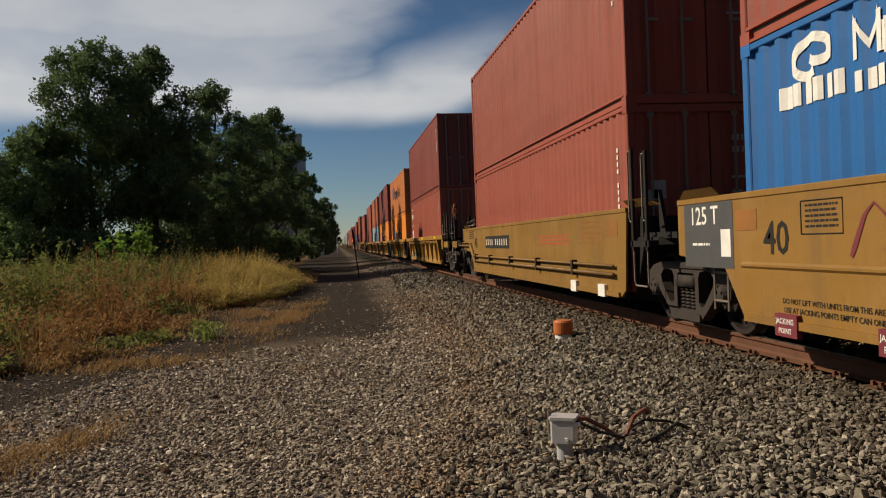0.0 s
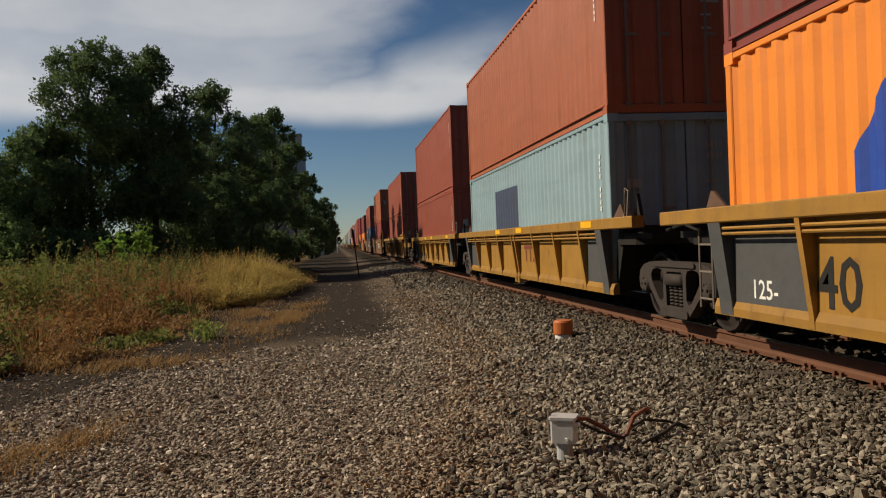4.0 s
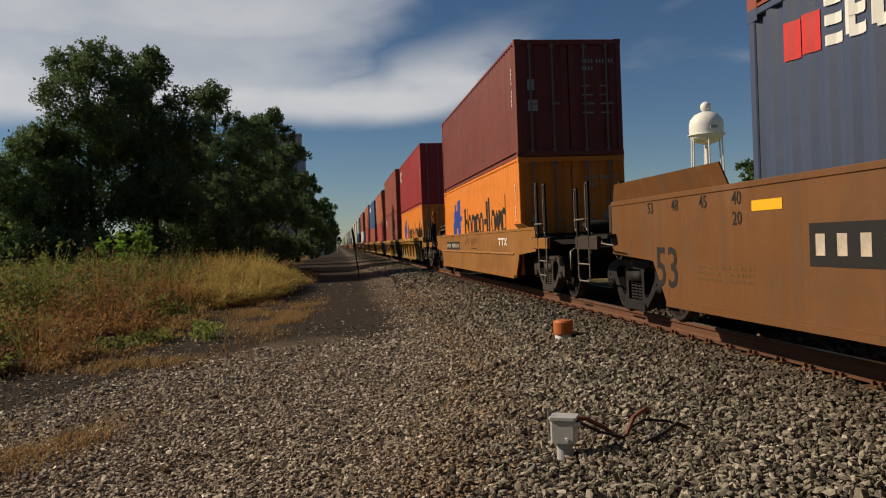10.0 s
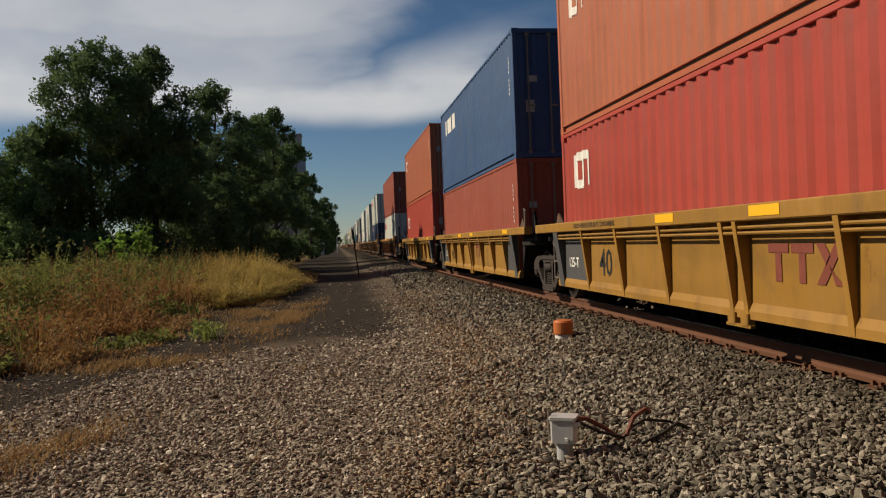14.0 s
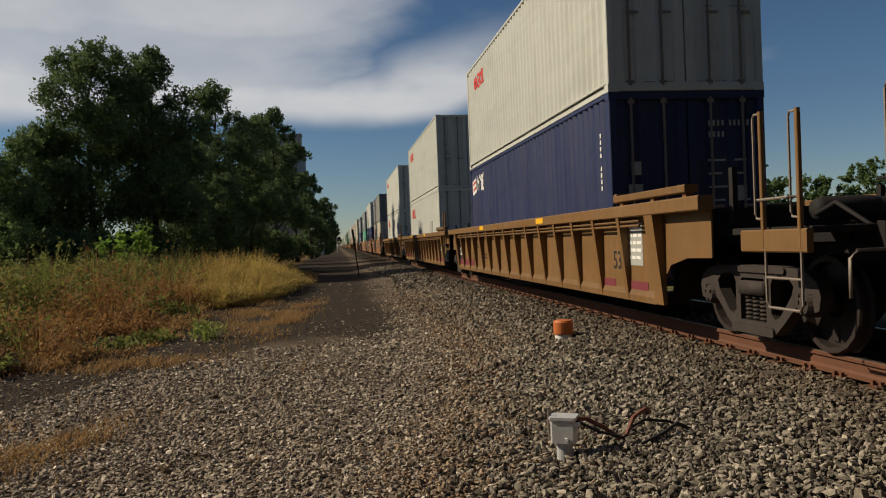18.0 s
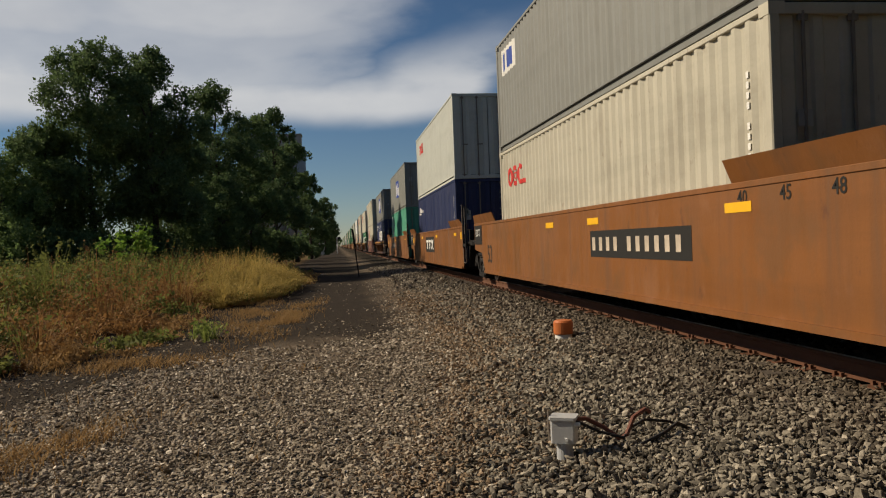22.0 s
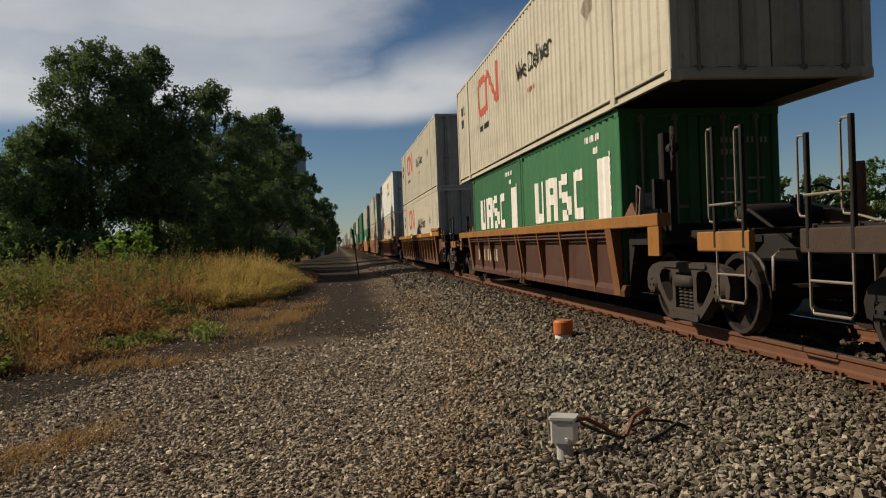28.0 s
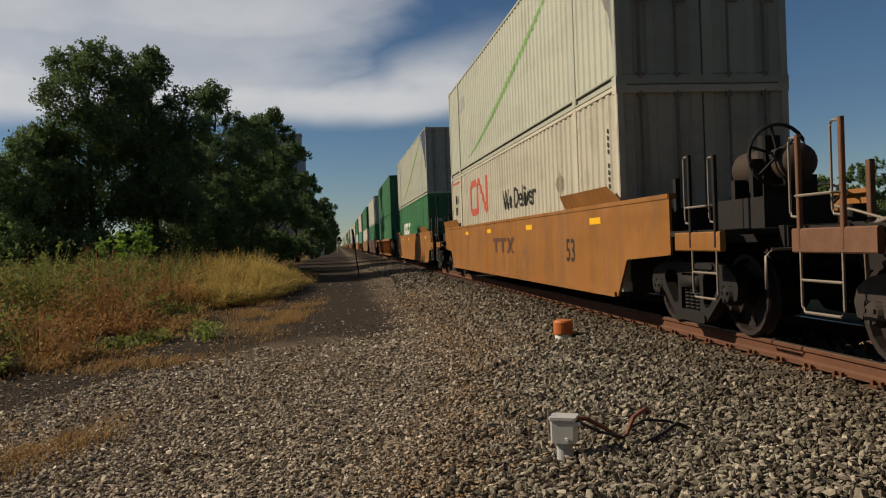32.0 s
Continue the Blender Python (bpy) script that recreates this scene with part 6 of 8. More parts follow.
for y in (480.31, 480.31 + 6.13):
    small = container("dark_green", "sea", LOW, 6.058, "dark green twenty-foot container with white name in a well car")
    put_on_train(small, y, FLOOR)
    end_codes(small, 98)
    paint_mark(small, "name_strokes", glyph_strokes(4.85, 1.1, GREEN_SIGN, 0.8, 0.52, 0.24), WHITE_MARK)
    paint_mark(small, "white_board", [rect(0.45, 1.0, 1.05, 1.98)], WHITE_MARK)
    paint_mark(small, "number_bars", blocks(1.6, 2.28, [0.6] * 8, 0.1, 0.3) + blocks(1.2, 2.08, [0.6] * 3, 0.1, 0.3), WHITE_MARK)
up = inland("cream", where=ON, extra=" with a red line sign")
put_on_train(up, 480.31 - 1.98, FLOOR + LOW + 0.012)
end_codes(up, 97, BLACK_MARK)
sign_red_loops(up)
sign_slogan(up, 7.85, 1.55, 0.42)
long_box_codes(up)
number_bars(car, 11.4, 8.6, 0.62, 0.92, 9, WHITE_MARK, 4)

# long rusty cars with cream and white boxes
RUN_BOXES = [("A2", 500.12, "ribbed", RUSTY, "rusty brown", "cream", "cream"), ("B2", 523.88, "ribbed", RUSTY, "rusty brown", "cream", "bright_white"),
             ("C2", 547.47, "smooth", ORANGE_CAR, "orange-yellow", "cream", "pale_green"), ("D2", 570.92, "smooth", ORANGE_CAR, "orange-yellow", "dark_green", "pale_green")]
for k, (nm, along, style, mat, words, lo, hi) in enumerate(RUN_BOXES):
    car = well_car(along, style, 16.154, mat, words, "CC", chord=RUSTY_TOP if style == "ribbed" else None, seed=100 + k, brake=k in (2, 3))
    low = inland(lo, extra=" with a red line sign" if lo == "cream" else " with a white name")
    up = inland(hi, "smooth" if hi == "bright_white" else "inland", where=ON, extra=" with a green line" if hi == "pale_green" else "")
    place(low, up, along)
    end_codes(low, 100 + k, BLACK_MARK), end_codes(up, 110 + k, BLACK_MARK)
    reflectors(car, [1.0, 5.2, 9.5, 13.0], car["top"])
    if lo == "cream":
        sign_red_loops(low)
        sign_slogan(low, 7.85, 1.5, 0.47)
        long_box_codes(low)
        paint_mark(low, "red_edge", [rect(14.2, 16.0, 2.66, 2.72)], FADED_RED)
    else:
        paint_mark(low, "name_strokes", glyph_strokes(12.5, 0.9, GREEN_SIGN, 1.0, 0.5, 0.2), WHITE_MARK)
    if hi == "cream":
        sign_red_loops(up)
        sign_slogan(up, 7.8, 1.55, 0.42)
        long_box_codes(up)
    if hi == "pale_green":
        two_tone_curve(up, BOX_PAINT["slate"] if k == 3 else BOX_PAINT["grey"])
        small_mark(up, 13.9, 1.9, 0.9, 0.4, GREY_MARK)
    if hi == "bright_white":
        paint_mark(up, "name_bars", blocks(6.5, 2.0, [0.55, 0.3, 0.55, 0.3, 0.6, 0.6], 0.45, 0.3), YELLOW_MARK)
        paint_mark(up, "name_bars", blocks(6.5, 1.5, [0.5] * 7, 0.34, 0.35), GREY_END)
        part("name_board", Mesh().box(-0.75, 0.75, 0.002, 0.012, 2.45, 2.72), GREY_END, up)
        m = Mesh()
        for j in range(7):
            m.box(-0.66 + 0.19 * j, -0.54 + 0.19 * j, -0.003, 0.001, 2.51, 2.66)
        part("name_bars", m, WHITE_MARK, up)
    if nm == "A2":
        number_bars(car, 14.0, 12.4, 0.9, 1.1, 8, WHITE_MARK, 4)
    if nm == "B2":
        scribble(car, 3.65, 0.78, 0.75, 0.46, WORN_WHITE, 15, 3, 0.025)
        car_text(car, "20", 2.05, 1.05, 0.13, BLACK_MARK)
        car_text(car, "40", 2.05, 0.87, 0.13, BLACK_MARK)
    if nm == "C2":
        car_logo(car, 9.0, 6.6, 0.85, 1.2, RUSTY)
        car_text(car, "53", 2.6, 0.75, 0.4, BLACK_MARK)

# the rest of the train, far off
rnd = random.Random(7)
detail_marks = False
TAIL = [("dark_green", "dark_green"), ("dark_green", "pale_green"), ("cream", "dark_green"), ("green", "cream"), ("white", "dark_green"), ("cream", "cream"), ("slate", "white"), ("bright_white", "bright_white")]
along = 594.6
for k in range(24):
    lo, hi = TAIL[k % len(TAIL)]
    style = "smooth" if k % 3 else "ribbed"
    car = well_car(along, style, 16.154, (ORANGE_CAR, RUSTY, TAN, ORANGE_BROWN)[k % 4], ("orange-yellow", "rusty brown", "tan-orange", "orange-brown")[k % 4], "CC", detail=1, seed=200 + k)
    low, up = inland(lo, detail=0), inland(hi, where=ON, detail=0)
    place(low, up, along)
    along += 23.5

# ---- ground ----
def height_at(x, y):
    """Ground level: the path is flat, the ballast rises to the track, the verge behind the path swells a little."""
    def step(t):
        t = max(0.0, min(1.0, t))
        return t * t * (3 - 2 * t)
    z = 0.22 * step((x - 0.6) / 2.9)
    z -= 0.35 * step((x - 7.3) / 2.2) - 0.1 * step((x - 30) / 40)
    z += 0.25 * step((-x - 3.0) / 6.0)
    return z


def ground_z(x, y):
    z = height_at(x, y)
    if y < 80 and abs(x) < 30:
        z += 0.03 * noise.noise((x * 0.5, y * 0.5, 0)) + 0.012 * noise.noise((x * 2.1, y * 2.1, 3))
    return z


def ground_material():
    n = Nodes("ground")
    pos = n.scaled((1, 1, 1), "World")
    sep = n.nt.nodes.new("ShaderNodeSeparateXYZ")
    n.nt.links.new(pos, sep.inputs[0])
    x, y = sep.outputs[0], sep.outputs[1]
    wob = n.noise(pos, 0.6, 5)
    wob2 = n.noise(pos, 2.5, 5)
    xx = n.math("ADD", x, n.math("MULTIPLY", n.math("SUBTRACT", wob, 0.5), 2.2))
    stones = n.cells(pos, 22.0)
    tint = n.cells(pos, 22.0, "Color")
    small = n.cells(pos, 55.0)
    tint_v = n.nt.nodes.new("ShaderNodeSeparateColor")
    n.nt.links.new(tint, tint_v.inputs[0])
    # near black beneath the stones: the shade in their gaps is painted in
    ballast = n.mix(tint_v.outputs[0], (0.018, 0.015, 0.012), (0.06, 0.05, 0.038))
    path = n.mix(n.ramp(wob2, 0.35, 0.65), (0.085, 0.064, 0.046), (0.15, 0.112, 0.08))
    path = n.mix(n.ramp(small, 0.05, 0.5, 0.0, 0.35), path, (0.14, 0.115, 0.09))
    dirt = n.mix(wob2, (0.026, 0.021, 0.018), (0.050, 0.041, 0.033))
    straw = n.mix(n.ramp(wob2, 0.3, 0.7), (0.17, 0.105, 0.045), (0.075, 0.055, 0.028))
    c = n.mix(n.ramp(n.math("SUBTRACT", xx, n.ramp(y, 3.0, 12.0, 0.0, 1.4)), 0.2, 1.5), path, ballast)
    # bare trodden dirt beyond the gravelled stretch and along the edge of the weeds
    bound = n.math("MINIMUM", n.math("ADD", n.math("MULTIPLY", n.math("ADD", x, 3.4), 2.25), 8.5), 13.5)
    past = n.math("SUBTRACT", n.math("ADD", y, n.math("MULTIPLY", n.math("SUBTRACT", wob, 0.5), 3.0)), bound)
    bare = n.math("MULTIPLY", n.ramp(past, -0.8, 0.6), n.ramp(xx, 0.7, 1.9, 1.0, 0.0))
    c = n.mix(n.math("MULTIPLY", bare, n.ramp(wob2, 0.25, 0.55, 0.7, 1.0)), c, dirt)
    c = n.mix(n.ramp(n.math("ADD", xx, n.math("MULTIPLY", n.ramp(y, 10, 40), -1.6)), -6.2, -4.8, 1.0, 0.0), c, straw)
    far = n.ramp(xx, 8.5, 12.0)
    c = n.mix(far, c, n.mix(wob, (0.10, 0.12, 0.04), (0.24, 0.19, 0.08)))
    n.bump(n.math("ADD", n.math("MULTIPLY", stones, -0.7), n.math("MULTIPLY", small, -0.35)), 0.9, 0.035)
    return n.done(c, 1.0, 0.0, 0.05)


GROUND = ground_material()


def spread(near, far, n, p=2.2):
    return [near + (far - near) * (k / n) ** p for k in range(n + 1)]


def build_ground():
    xs = sorted(set([-v for v in spread(12, 3500, 16, 3)] + [round(-12 + 0.25 * k, 3) for k in range(93)] + [v for v in spread(11.2, 3500, 16, 3)]))
    ys = sorted(set([-v for v in spread(6, 3500, 12, 3)] + [round(-6 + 0.4 * k, 3) for k in range(130)] + [v for v in spread(46, 4500, 26, 3)]))
    m = Mesh()
    m.v = [(x, y, ground_z(x, y)) for y in ys for x in xs]
    w = len(xs)
    m.f = [(j * w + i, j * w + i + 1, (j + 1) * w + i + 1, (j + 1) * w + i) for j in range(len(ys) - 1) for i in range(w - 1)]
    ob = part("ground", m.data("ground", True), GROUND)
    tagged(ob, "gravel path, stone ballast and dry grassy verge beside the track", "ground", kind="structure")


build_ground()

# ---- stones ----
def from_arrays(name, vs, fs, mat):
    k = fs.shape[1]
    me = bpy.data.meshes.new(name)
    me.vertices.add(len(vs))
    me.vertices.foreach_set("co", vs.astype(np.float32).ravel())
    me.loops.add(fs.size)
    me.loops.foreach_set("vertex_index", fs.ravel().astype(np.int32))
    me.polygons.add(len(fs))
    me.polygons.foreach_set("loop_start", np.arange(0, fs.size, k, dtype=np.int32))
    me.update(calc_edges=True)
    me.materials.append(mat)
    return me


def stone_material(name, a, b, c, dust=False):
    n = Nodes(name)
    r = n.geo.outputs["Random Per Island"]
    r2 = n.math("FRACT", n.math("MULTIPLY", r, 7.31))
    col = n.mix(r2, a, b)
    col = n.mix(n.ramp(r, 0.93, 0.95, 0.0, 1.0), col, c)
    if dust:
        # rust-brown stain, thicker near the rails, and darkened for the shade there too
        sep = n.nt.nodes.new("ShaderNodeSeparateXYZ")
        n.nt.links.new(n.geo.outputs["Position"], sep.inputs[0])
        near = n.math("ADD", sep.outputs[0], n.math("MULTIPLY", n.noise(n.scaled((1, 1, 1), "World"), 1.2, 4), 1.2))
        col = n.mix(n.ramp(near, 3.0, 5.0, 0.0, 0.62), col, (0.085, 0.058, 0.038))
    g = n.noise(n.scaled((1, 1, 1), "World"), 60.0, 4)
    col = n.hsv(col, 0.5, 1.0, n.ramp(g, 0.2, 0.8, 0.75, 1.2))
    n.bump(g, 0.4, 0.01)
    return n.done(col, 0.95, 0.0, 0.12)


BALLAST = stone_material("ballast_stone", (0.055, 0.047, 0.039), (0.325, 0.283, 0.222), (0.45, 0.39, 0.31), True)
GRAVEL = stone_material("path_gravel", (0.108, 0.089, 0.068), (0.44, 0.368, 0.285), (0.64, 0.56, 0.46))


def rock_shapes(count, rng, flat, round_):
    """Angular broken stones: knocked-about chips of eight corners, or of twelve where they are seen close by."""
    if round_:
        g = (1 + 5 ** 0.5) / 2
        base = np.array([(-1, g, 0), (1, g, 0), (-1, -g, 0), (1, -g, 0), (0, -1, g), (0, 1, g), (0, -1, -g), (0, 1, -g), (g, 0, -1), (g, 0, 1), (-g, 0, -1), (-g, 0, 1)], float) * 0.3
        faces = np.array([(0, 11, 5), (0, 5, 1), (0, 1, 7), (0, 7, 10), (0, 10, 11), (1, 5, 9), (5, 11, 4), (11, 10, 2), (10, 7, 6), (7, 1, 8), (3, 9, 4), (3, 4, 2), (3, 2, 6), (3, 6, 8), (3, 8, 9), (4, 9, 5), (2, 4, 11), (6, 2, 10), (8, 6, 7), (9, 8, 1)])
    else:
        base = np.array([(x, y, z) for z in (-1, 1) for y in (-1, 1) for x in (-1, 1)], float) * 0.5
        faces = np.array([(0, 2, 3), (0, 3, 1), (4, 5, 7), (4, 7, 6), (0, 1, 5), (0, 5, 4), (2, 6, 7), (2, 7, 3), (0, 4, 6), (0, 6, 2), (1, 3, 7), (1, 7, 5)])
    shapes = []
    for _ in range(count):
        if round_:
            v = base * rng.uniform(0.58, 1.3, (12, 1)) + rng.uniform(-0.05, 0.05, (12, 3))
            v[:, 2] = np.clip(v[:, 2], -0.5, rng.uniform(0.2, 0.45))
        else:
            v = base + rng.uniform(-0.24, 0.24, (8, 3))
            v[4:, :2] *= rng.uniform(0.4, 0.9, 2)
        v[:, 0] += v[:, 1] * rng.uniform(-0.35, 0.35)
        v[v[:, 2] > 0, :2] += rng.uniform(-0.2, 0.2, 2)
        v *= rng.uniform((1.0, 0.75, flat[0]), (1.5, 1.1, flat[1]))
        shapes.append(v)
    return np.array(shapes), faces


def scatter_stones(name, label, mat, zones, seed, flat, tilt, pile):
    rng = np.random.default_rng(seed)
    kinds = [rock_shapes(40, rng, flat, False), rock_shapes(40, rng, flat, True)]
    vs, fs, at = [], [], 0
    for x0, x1, y0, y1, dens, size, round_ in zones:
        shapes, faces = kinds[round_]
        n = int((x1 - x0) * (y1 - y0) * dens)
        px, py = rng.uniform(x0, x1, n), rng.uniform(y0, y1, n)
        ok = np.array([keep_stone(name, a, b, rng) for a, b in zip(px, py)], bool)
        px, py = px[ok], py[ok]
        n = len(px)
        pz = np.array([ground_z(a, b) for a, b in zip(px, py)])
        s = size * np.exp(np.clip(rng.normal(0, 0.28, n), -0.6, 0.5))
        yaw, lean, way = rng.uniform(0, 6.283, n), np.abs(rng.normal(0, tilt, n)), rng.uniform(0, 6.283, n)
        ax, ay, zero = np.cos(way), np.sin(way), np.zeros(n)
        cl, sl, k = np.cos(lean), np.sin(lean), 1 - np.cos(lean)
        T = np.stack([cl + ax * ax * k, ax * ay * k, ay * sl, ax * ay * k, cl + ay * ay * k, -ax * sl, -ay * sl, ax * sl, cl], 1).reshape(n, 3, 3)
        Z = np.stack([np.cos(yaw), -np.sin(yaw), zero, np.sin(yaw), np.cos(yaw), zero, zero, zero, zero + 1], 1).reshape(n, 3, 3)
        v = shapes[rng.integers(0, len(shapes), n)] * s[:, None, None]
        v = np.einsum("nab,nkb->nka", T @ Z, v)
        v += np.stack([px, py, pz + s * rng.uniform(0.0, pile, n)], 1)[:, None, :]
        corners = shapes.shape[1]
        vs.append(v.reshape(-1, 3))
        fs.append((np.arange(n)[:, None, None] * corners + faces[None] + at).reshape(-1, 3))
        at += n * corners
    me = from_arrays(name, np.concatenate(vs), np.concatenate(fs), mat)
    me.shade_flat()
    tagged(new(name, me), label, "gravel", kind="stuff")


def keep_stone(name, x, y, rng):
    if (x - 1.50) ** 2 + (y - 5.30) ** 2 < 0.0144 or (x - 3.05) ** 2 + (y - 10.52) ** 2 < 0.045:
        return False
    edge = 0.72 + 1.5 * min(1.0, max(0.0, (y - 4.6) / 6.5)) + 0.4 * noise.noise((x * 0.7, y * 0.35, 5))
    if name == "ballast_stones":
        return rng.uniform() < (x - edge + 0.45) / 0.9 and not (4.36 < x < 4.60 or 5.9 < x < 6.14)
    if name == "brown_gravel":
        return rng.uniform() < 0.95 * math.exp(-((x - edge + 0.05) / 0.62) ** 2)
    patch = noise.noise((x * 0.45, y * 0.22, 9))
    if y > min(8.5 + (x + 3.4) * 2.25, 13.5) + 1.1 * patch and rng.uniform() < 0.93 - 0.5 * (x > 1.0):
        return False
    return rng.uniform() < min(1.0, (edge + 0.55 - x) / 0.7) and rng.uniform() < 0.85 + 1.2 * patch


scatter_stones("ballast_stones", "angular grey-brown crushed-stone ballast heaped beside the track", BALLAST,
               [(0.4, 4.4, -4.0, 3.8, 200, 0.04, 0), (0.4, 4.4, 3.8, 6.2, 1600, 0.0295, 1), (0.4, 4.4, 3.8, 6.2, 700, 0.018, 0), (0.4, 4.4, 6.2, 8.0, 1900, 0.026, 0), (0.8, 4.4, 8.0, 13.0, 1450, 0.027, 0),
                (1.2, 4.2, 13, 24, 560, 0.033, 0), (0.4, 4.0, 24, 50, 110, 0.045, 0), (4.4, 6.2, 4, 18, 140, 0.045, 0)], 5, (0.5, 0.95), 1.0, 1.2)
scatter_stones("path_gravel", "flaky brown and grey gravel trodden into the path", GRAVEL,
               [(-4.3, 1.9, -3.0, 4.3, 120, 0.024, 0), (-3.2, 1.9, 4.3, 7.5, 1800, 0.0205, 0), (-4.3, 2.4, 7.5, 11.0, 1150, 0.023, 0), (-4.3, 2.6, 11, 17, 420, 0.027, 0), (-2.0, 2.6, 17, 34, 60, 0.032, 0)], 6, (0.25, 0.55), 0.45, 0.9)

BROWN_GRAVEL = stone_material("brown_gravel", (0.125, 0.086, 0.056), (0.37, 0.27, 0.18), (0.50, 0.42, 0.33))
scatter_stones("brown_gravel", "rust-brown fine gravel between the path and the ballast", BROWN_GRAVEL,
               [(-0.2, 2.8, 4.2, 8.0, 1500, 0.0175, 0), (0.4, 3.6, 8.0, 14.0, 1000, 0.022, 0), (0.9, 3.6, 14, 24, 260, 0.027, 0)], 8, (0.3, 0.65), 0.5, 1.9)

# ---- track ----
RUST_RAIL = plain("rusty_rail", (0.112, 0.047, 0.025), 0.8, 0.0, 0.5, 5.0, 0.2, "World")
TIE_WOOD = plain("weathered_tie_wood", (0.085, 0.065, 0.05), 0.9, 0.0, 0.5, 6.0, 0.5, "World")
track = thing("railway_track", "straight railway track of rusty rails on dark wooden ties in ballast", "railway track")
RAIL = [(-0.07, -0.172), (0.07, -0.172), (0.07, -0.160), (0.022, -0.143), (0.009, -0.12), (0.009, -0.05), (0.034, -0.036), (0.036, -0.008), (0.028, 0.0), (-0.028, 0.0), (-0.036, -0.008), (-0.034, -0.036), (-0.009, -0.05), (-0.009, -0.12), (-0.022, -0.143), (-0.07, -0.160)]
for sx in (-1, 1):
    cx = TRACK_X + sx * 0.755
    m = Mesh().prism("y", [(cx + a, RAIL_Z + b) for a, b in RAIL], -300, 1300)
    part("rail", m, RUST_RAIL, track, "rusty steel rail")
    part("rail_head", Mesh().box(cx - 0.024, cx + 0.024, -300, 1300, RAIL_Z - 0.004, RAIL_Z + 0.003), RAIL_BRIGHT, track, "bright worn running surface")
tie = shared("tie", lambda m: m.cbox("x", -0.115, 0.115, -0.17, 0.0, -1.3, 1.3, 0.012))
plate = shared("tie_plate", lambda m: (m.box(-0.19, 0.19, -0.09, 0.09, 0.0, 0.016), [m.box(s * 0.10 - 0.016, s * 0.10 + 0.016, t - 0.016, t + 0.016, 0.01, 0.055) for s in (-1, 1) for t in (-0.05, 0.05)]))
rnd = random.Random(3)
far_ties = Mesh()
for k in range(-14, 200):
    y = 0.5 * k + rnd.uniform(-0.03, 0.03)
    if y < 38:
        t = part("tie", tie, TIE_WOOD, track, at=pose(TRACK_X + rnd.uniform(-0.04, 0.04), y, RAIL_Z - 0.188, 0, 0, rnd.uniform(-1.2, 1.2)))
        for sx in (-1, 1):
            part("tie_plate", plate, RUST_RAIL, track, at=pose(TRACK_X + sx * 0.755, y, RAIL_Z - 0.189))
    else:
        far_ties.box(TRACK_X - 1.3, TRACK_X + 1.3, y - 0.115, y + 0.115, RAIL_Z - 0.36, RAIL_Z - 0.188)
tagged(part("far_ties", far_ties, TIE_WOOD, track), kind="stuff")

# ---- the grey box, its cable, the orange cap, the leaning post ----
GALV = plain("galvanised_metal", (0.52, 0.52, 0.53), 0.4, 0.25, 0.25, 12.0, 0.1)
RUST_CABLE = plain("rusty_conduit", (0.16, 0.06, 0.04), 0.7, 0.0, 0.4)
BLACK_RUBBER = plain("black_cable", (0.022, 0.020, 0.02), 0.6)
BX, BY = 1.50, 5.35
gz = ground_z(BX, BY)
jb = thing("junction_box", "grey metal junction box on a round post in the ballast", "junction box", at=pose(BX + 0.02, BY, gz - 0.03, 0, 0, -27))


part("box_body", Mesh().cbox("z", -0.085, 0.085, -0.07, 0.07, 0.15, 0.31, 0.012), GALV, jb)
part("lid", Mesh().cbox("z", -0.094, 0.094, -0.08, 0.08, 0.312, 0.332, 0.012), GALV, jb)
part("post", Mesh().lathe("z", [(0.058, -0.14), (0.058, 0.15)], 20), GALV, jb)
part("hasp", Mesh().tube([(-0.1, -0.03, 0.16), (-0.108, -0.03, 0.25), (-0.105, -0.02, 0.37)], 0.008, 6).tube([(-0.1, 0.02, 0.2), (-0.12, 0.0, 0.29), (-0.1, -0.03, 0.31)], 0.007, 6), ROD, jb, "thin bent wire hasp")
part("bolt", Mesh().lathe("y", [(0.012, -0.085), (0.012, -0.07)], 8, (0.03, 0, 0.18)).lathe("x", [(0.014, 0.08), (0.014, 0.12)], 8, (0, -0.05, 0.285)), WHITE_MARK, jb)
cab = thing("cable", "rusty and black cable running from the junction box into the stones", "cable")


def along_ground(pts, lift):
    return [(x, y, ground_z(x, y) + z + lift + 0.0) for x, y, z in pts]


part("conduit", Mesh().tube(along_ground([(BX + 0.09, BY - 0.03, 0.27), (BX + 0.18, BY + 0.0, 0.25), (BX + 0.30, BY - 0.02, 0.17), (BX + 0.40, BY - 0.05, 0.08), (BX + 0.45, BY - 0.06, 0.10), (BX + 0.52, BY - 0.02, 0.20), (BX + 0.62, BY + 0.02, 0.23), (BX + 0.66, BY + 0.02, 0.20)], 0.0), 0.016, 8), RUST_CABLE, cab, "rust-brown flexible conduit")
part("wire", Mesh().tube(along_ground([(BX + 0.09, BY - 0.05, 0.26), (BX + 0.25, BY - 0.06, 0.16), (BX + 0.42, BY - 0.08, 0.09), (BX + 0.50, BY - 0.02, 0.13), (BX + 0.62, BY + 0.04, 0.15), (BX + 0.8, BY + 0.06, 0.11), (BX + 0.95, BY + 0.06, 0.03)], 0.0), 0.011, 6), BLACK_RUBBER, cab, "thin black wire")
part("wire", Mesh().tube(along_ground([(BX + 0.5, BY - 0.14, 0.03), (BX + 0.7, BY - 0.10, 0.07), (BX + 0.85, BY + 0.0, 0.10), (BX + 0.95, BY + 0.05, 0.04)], 0.0), 0.013, 6), BLACK_RUBBER, cab, "thin black wire")

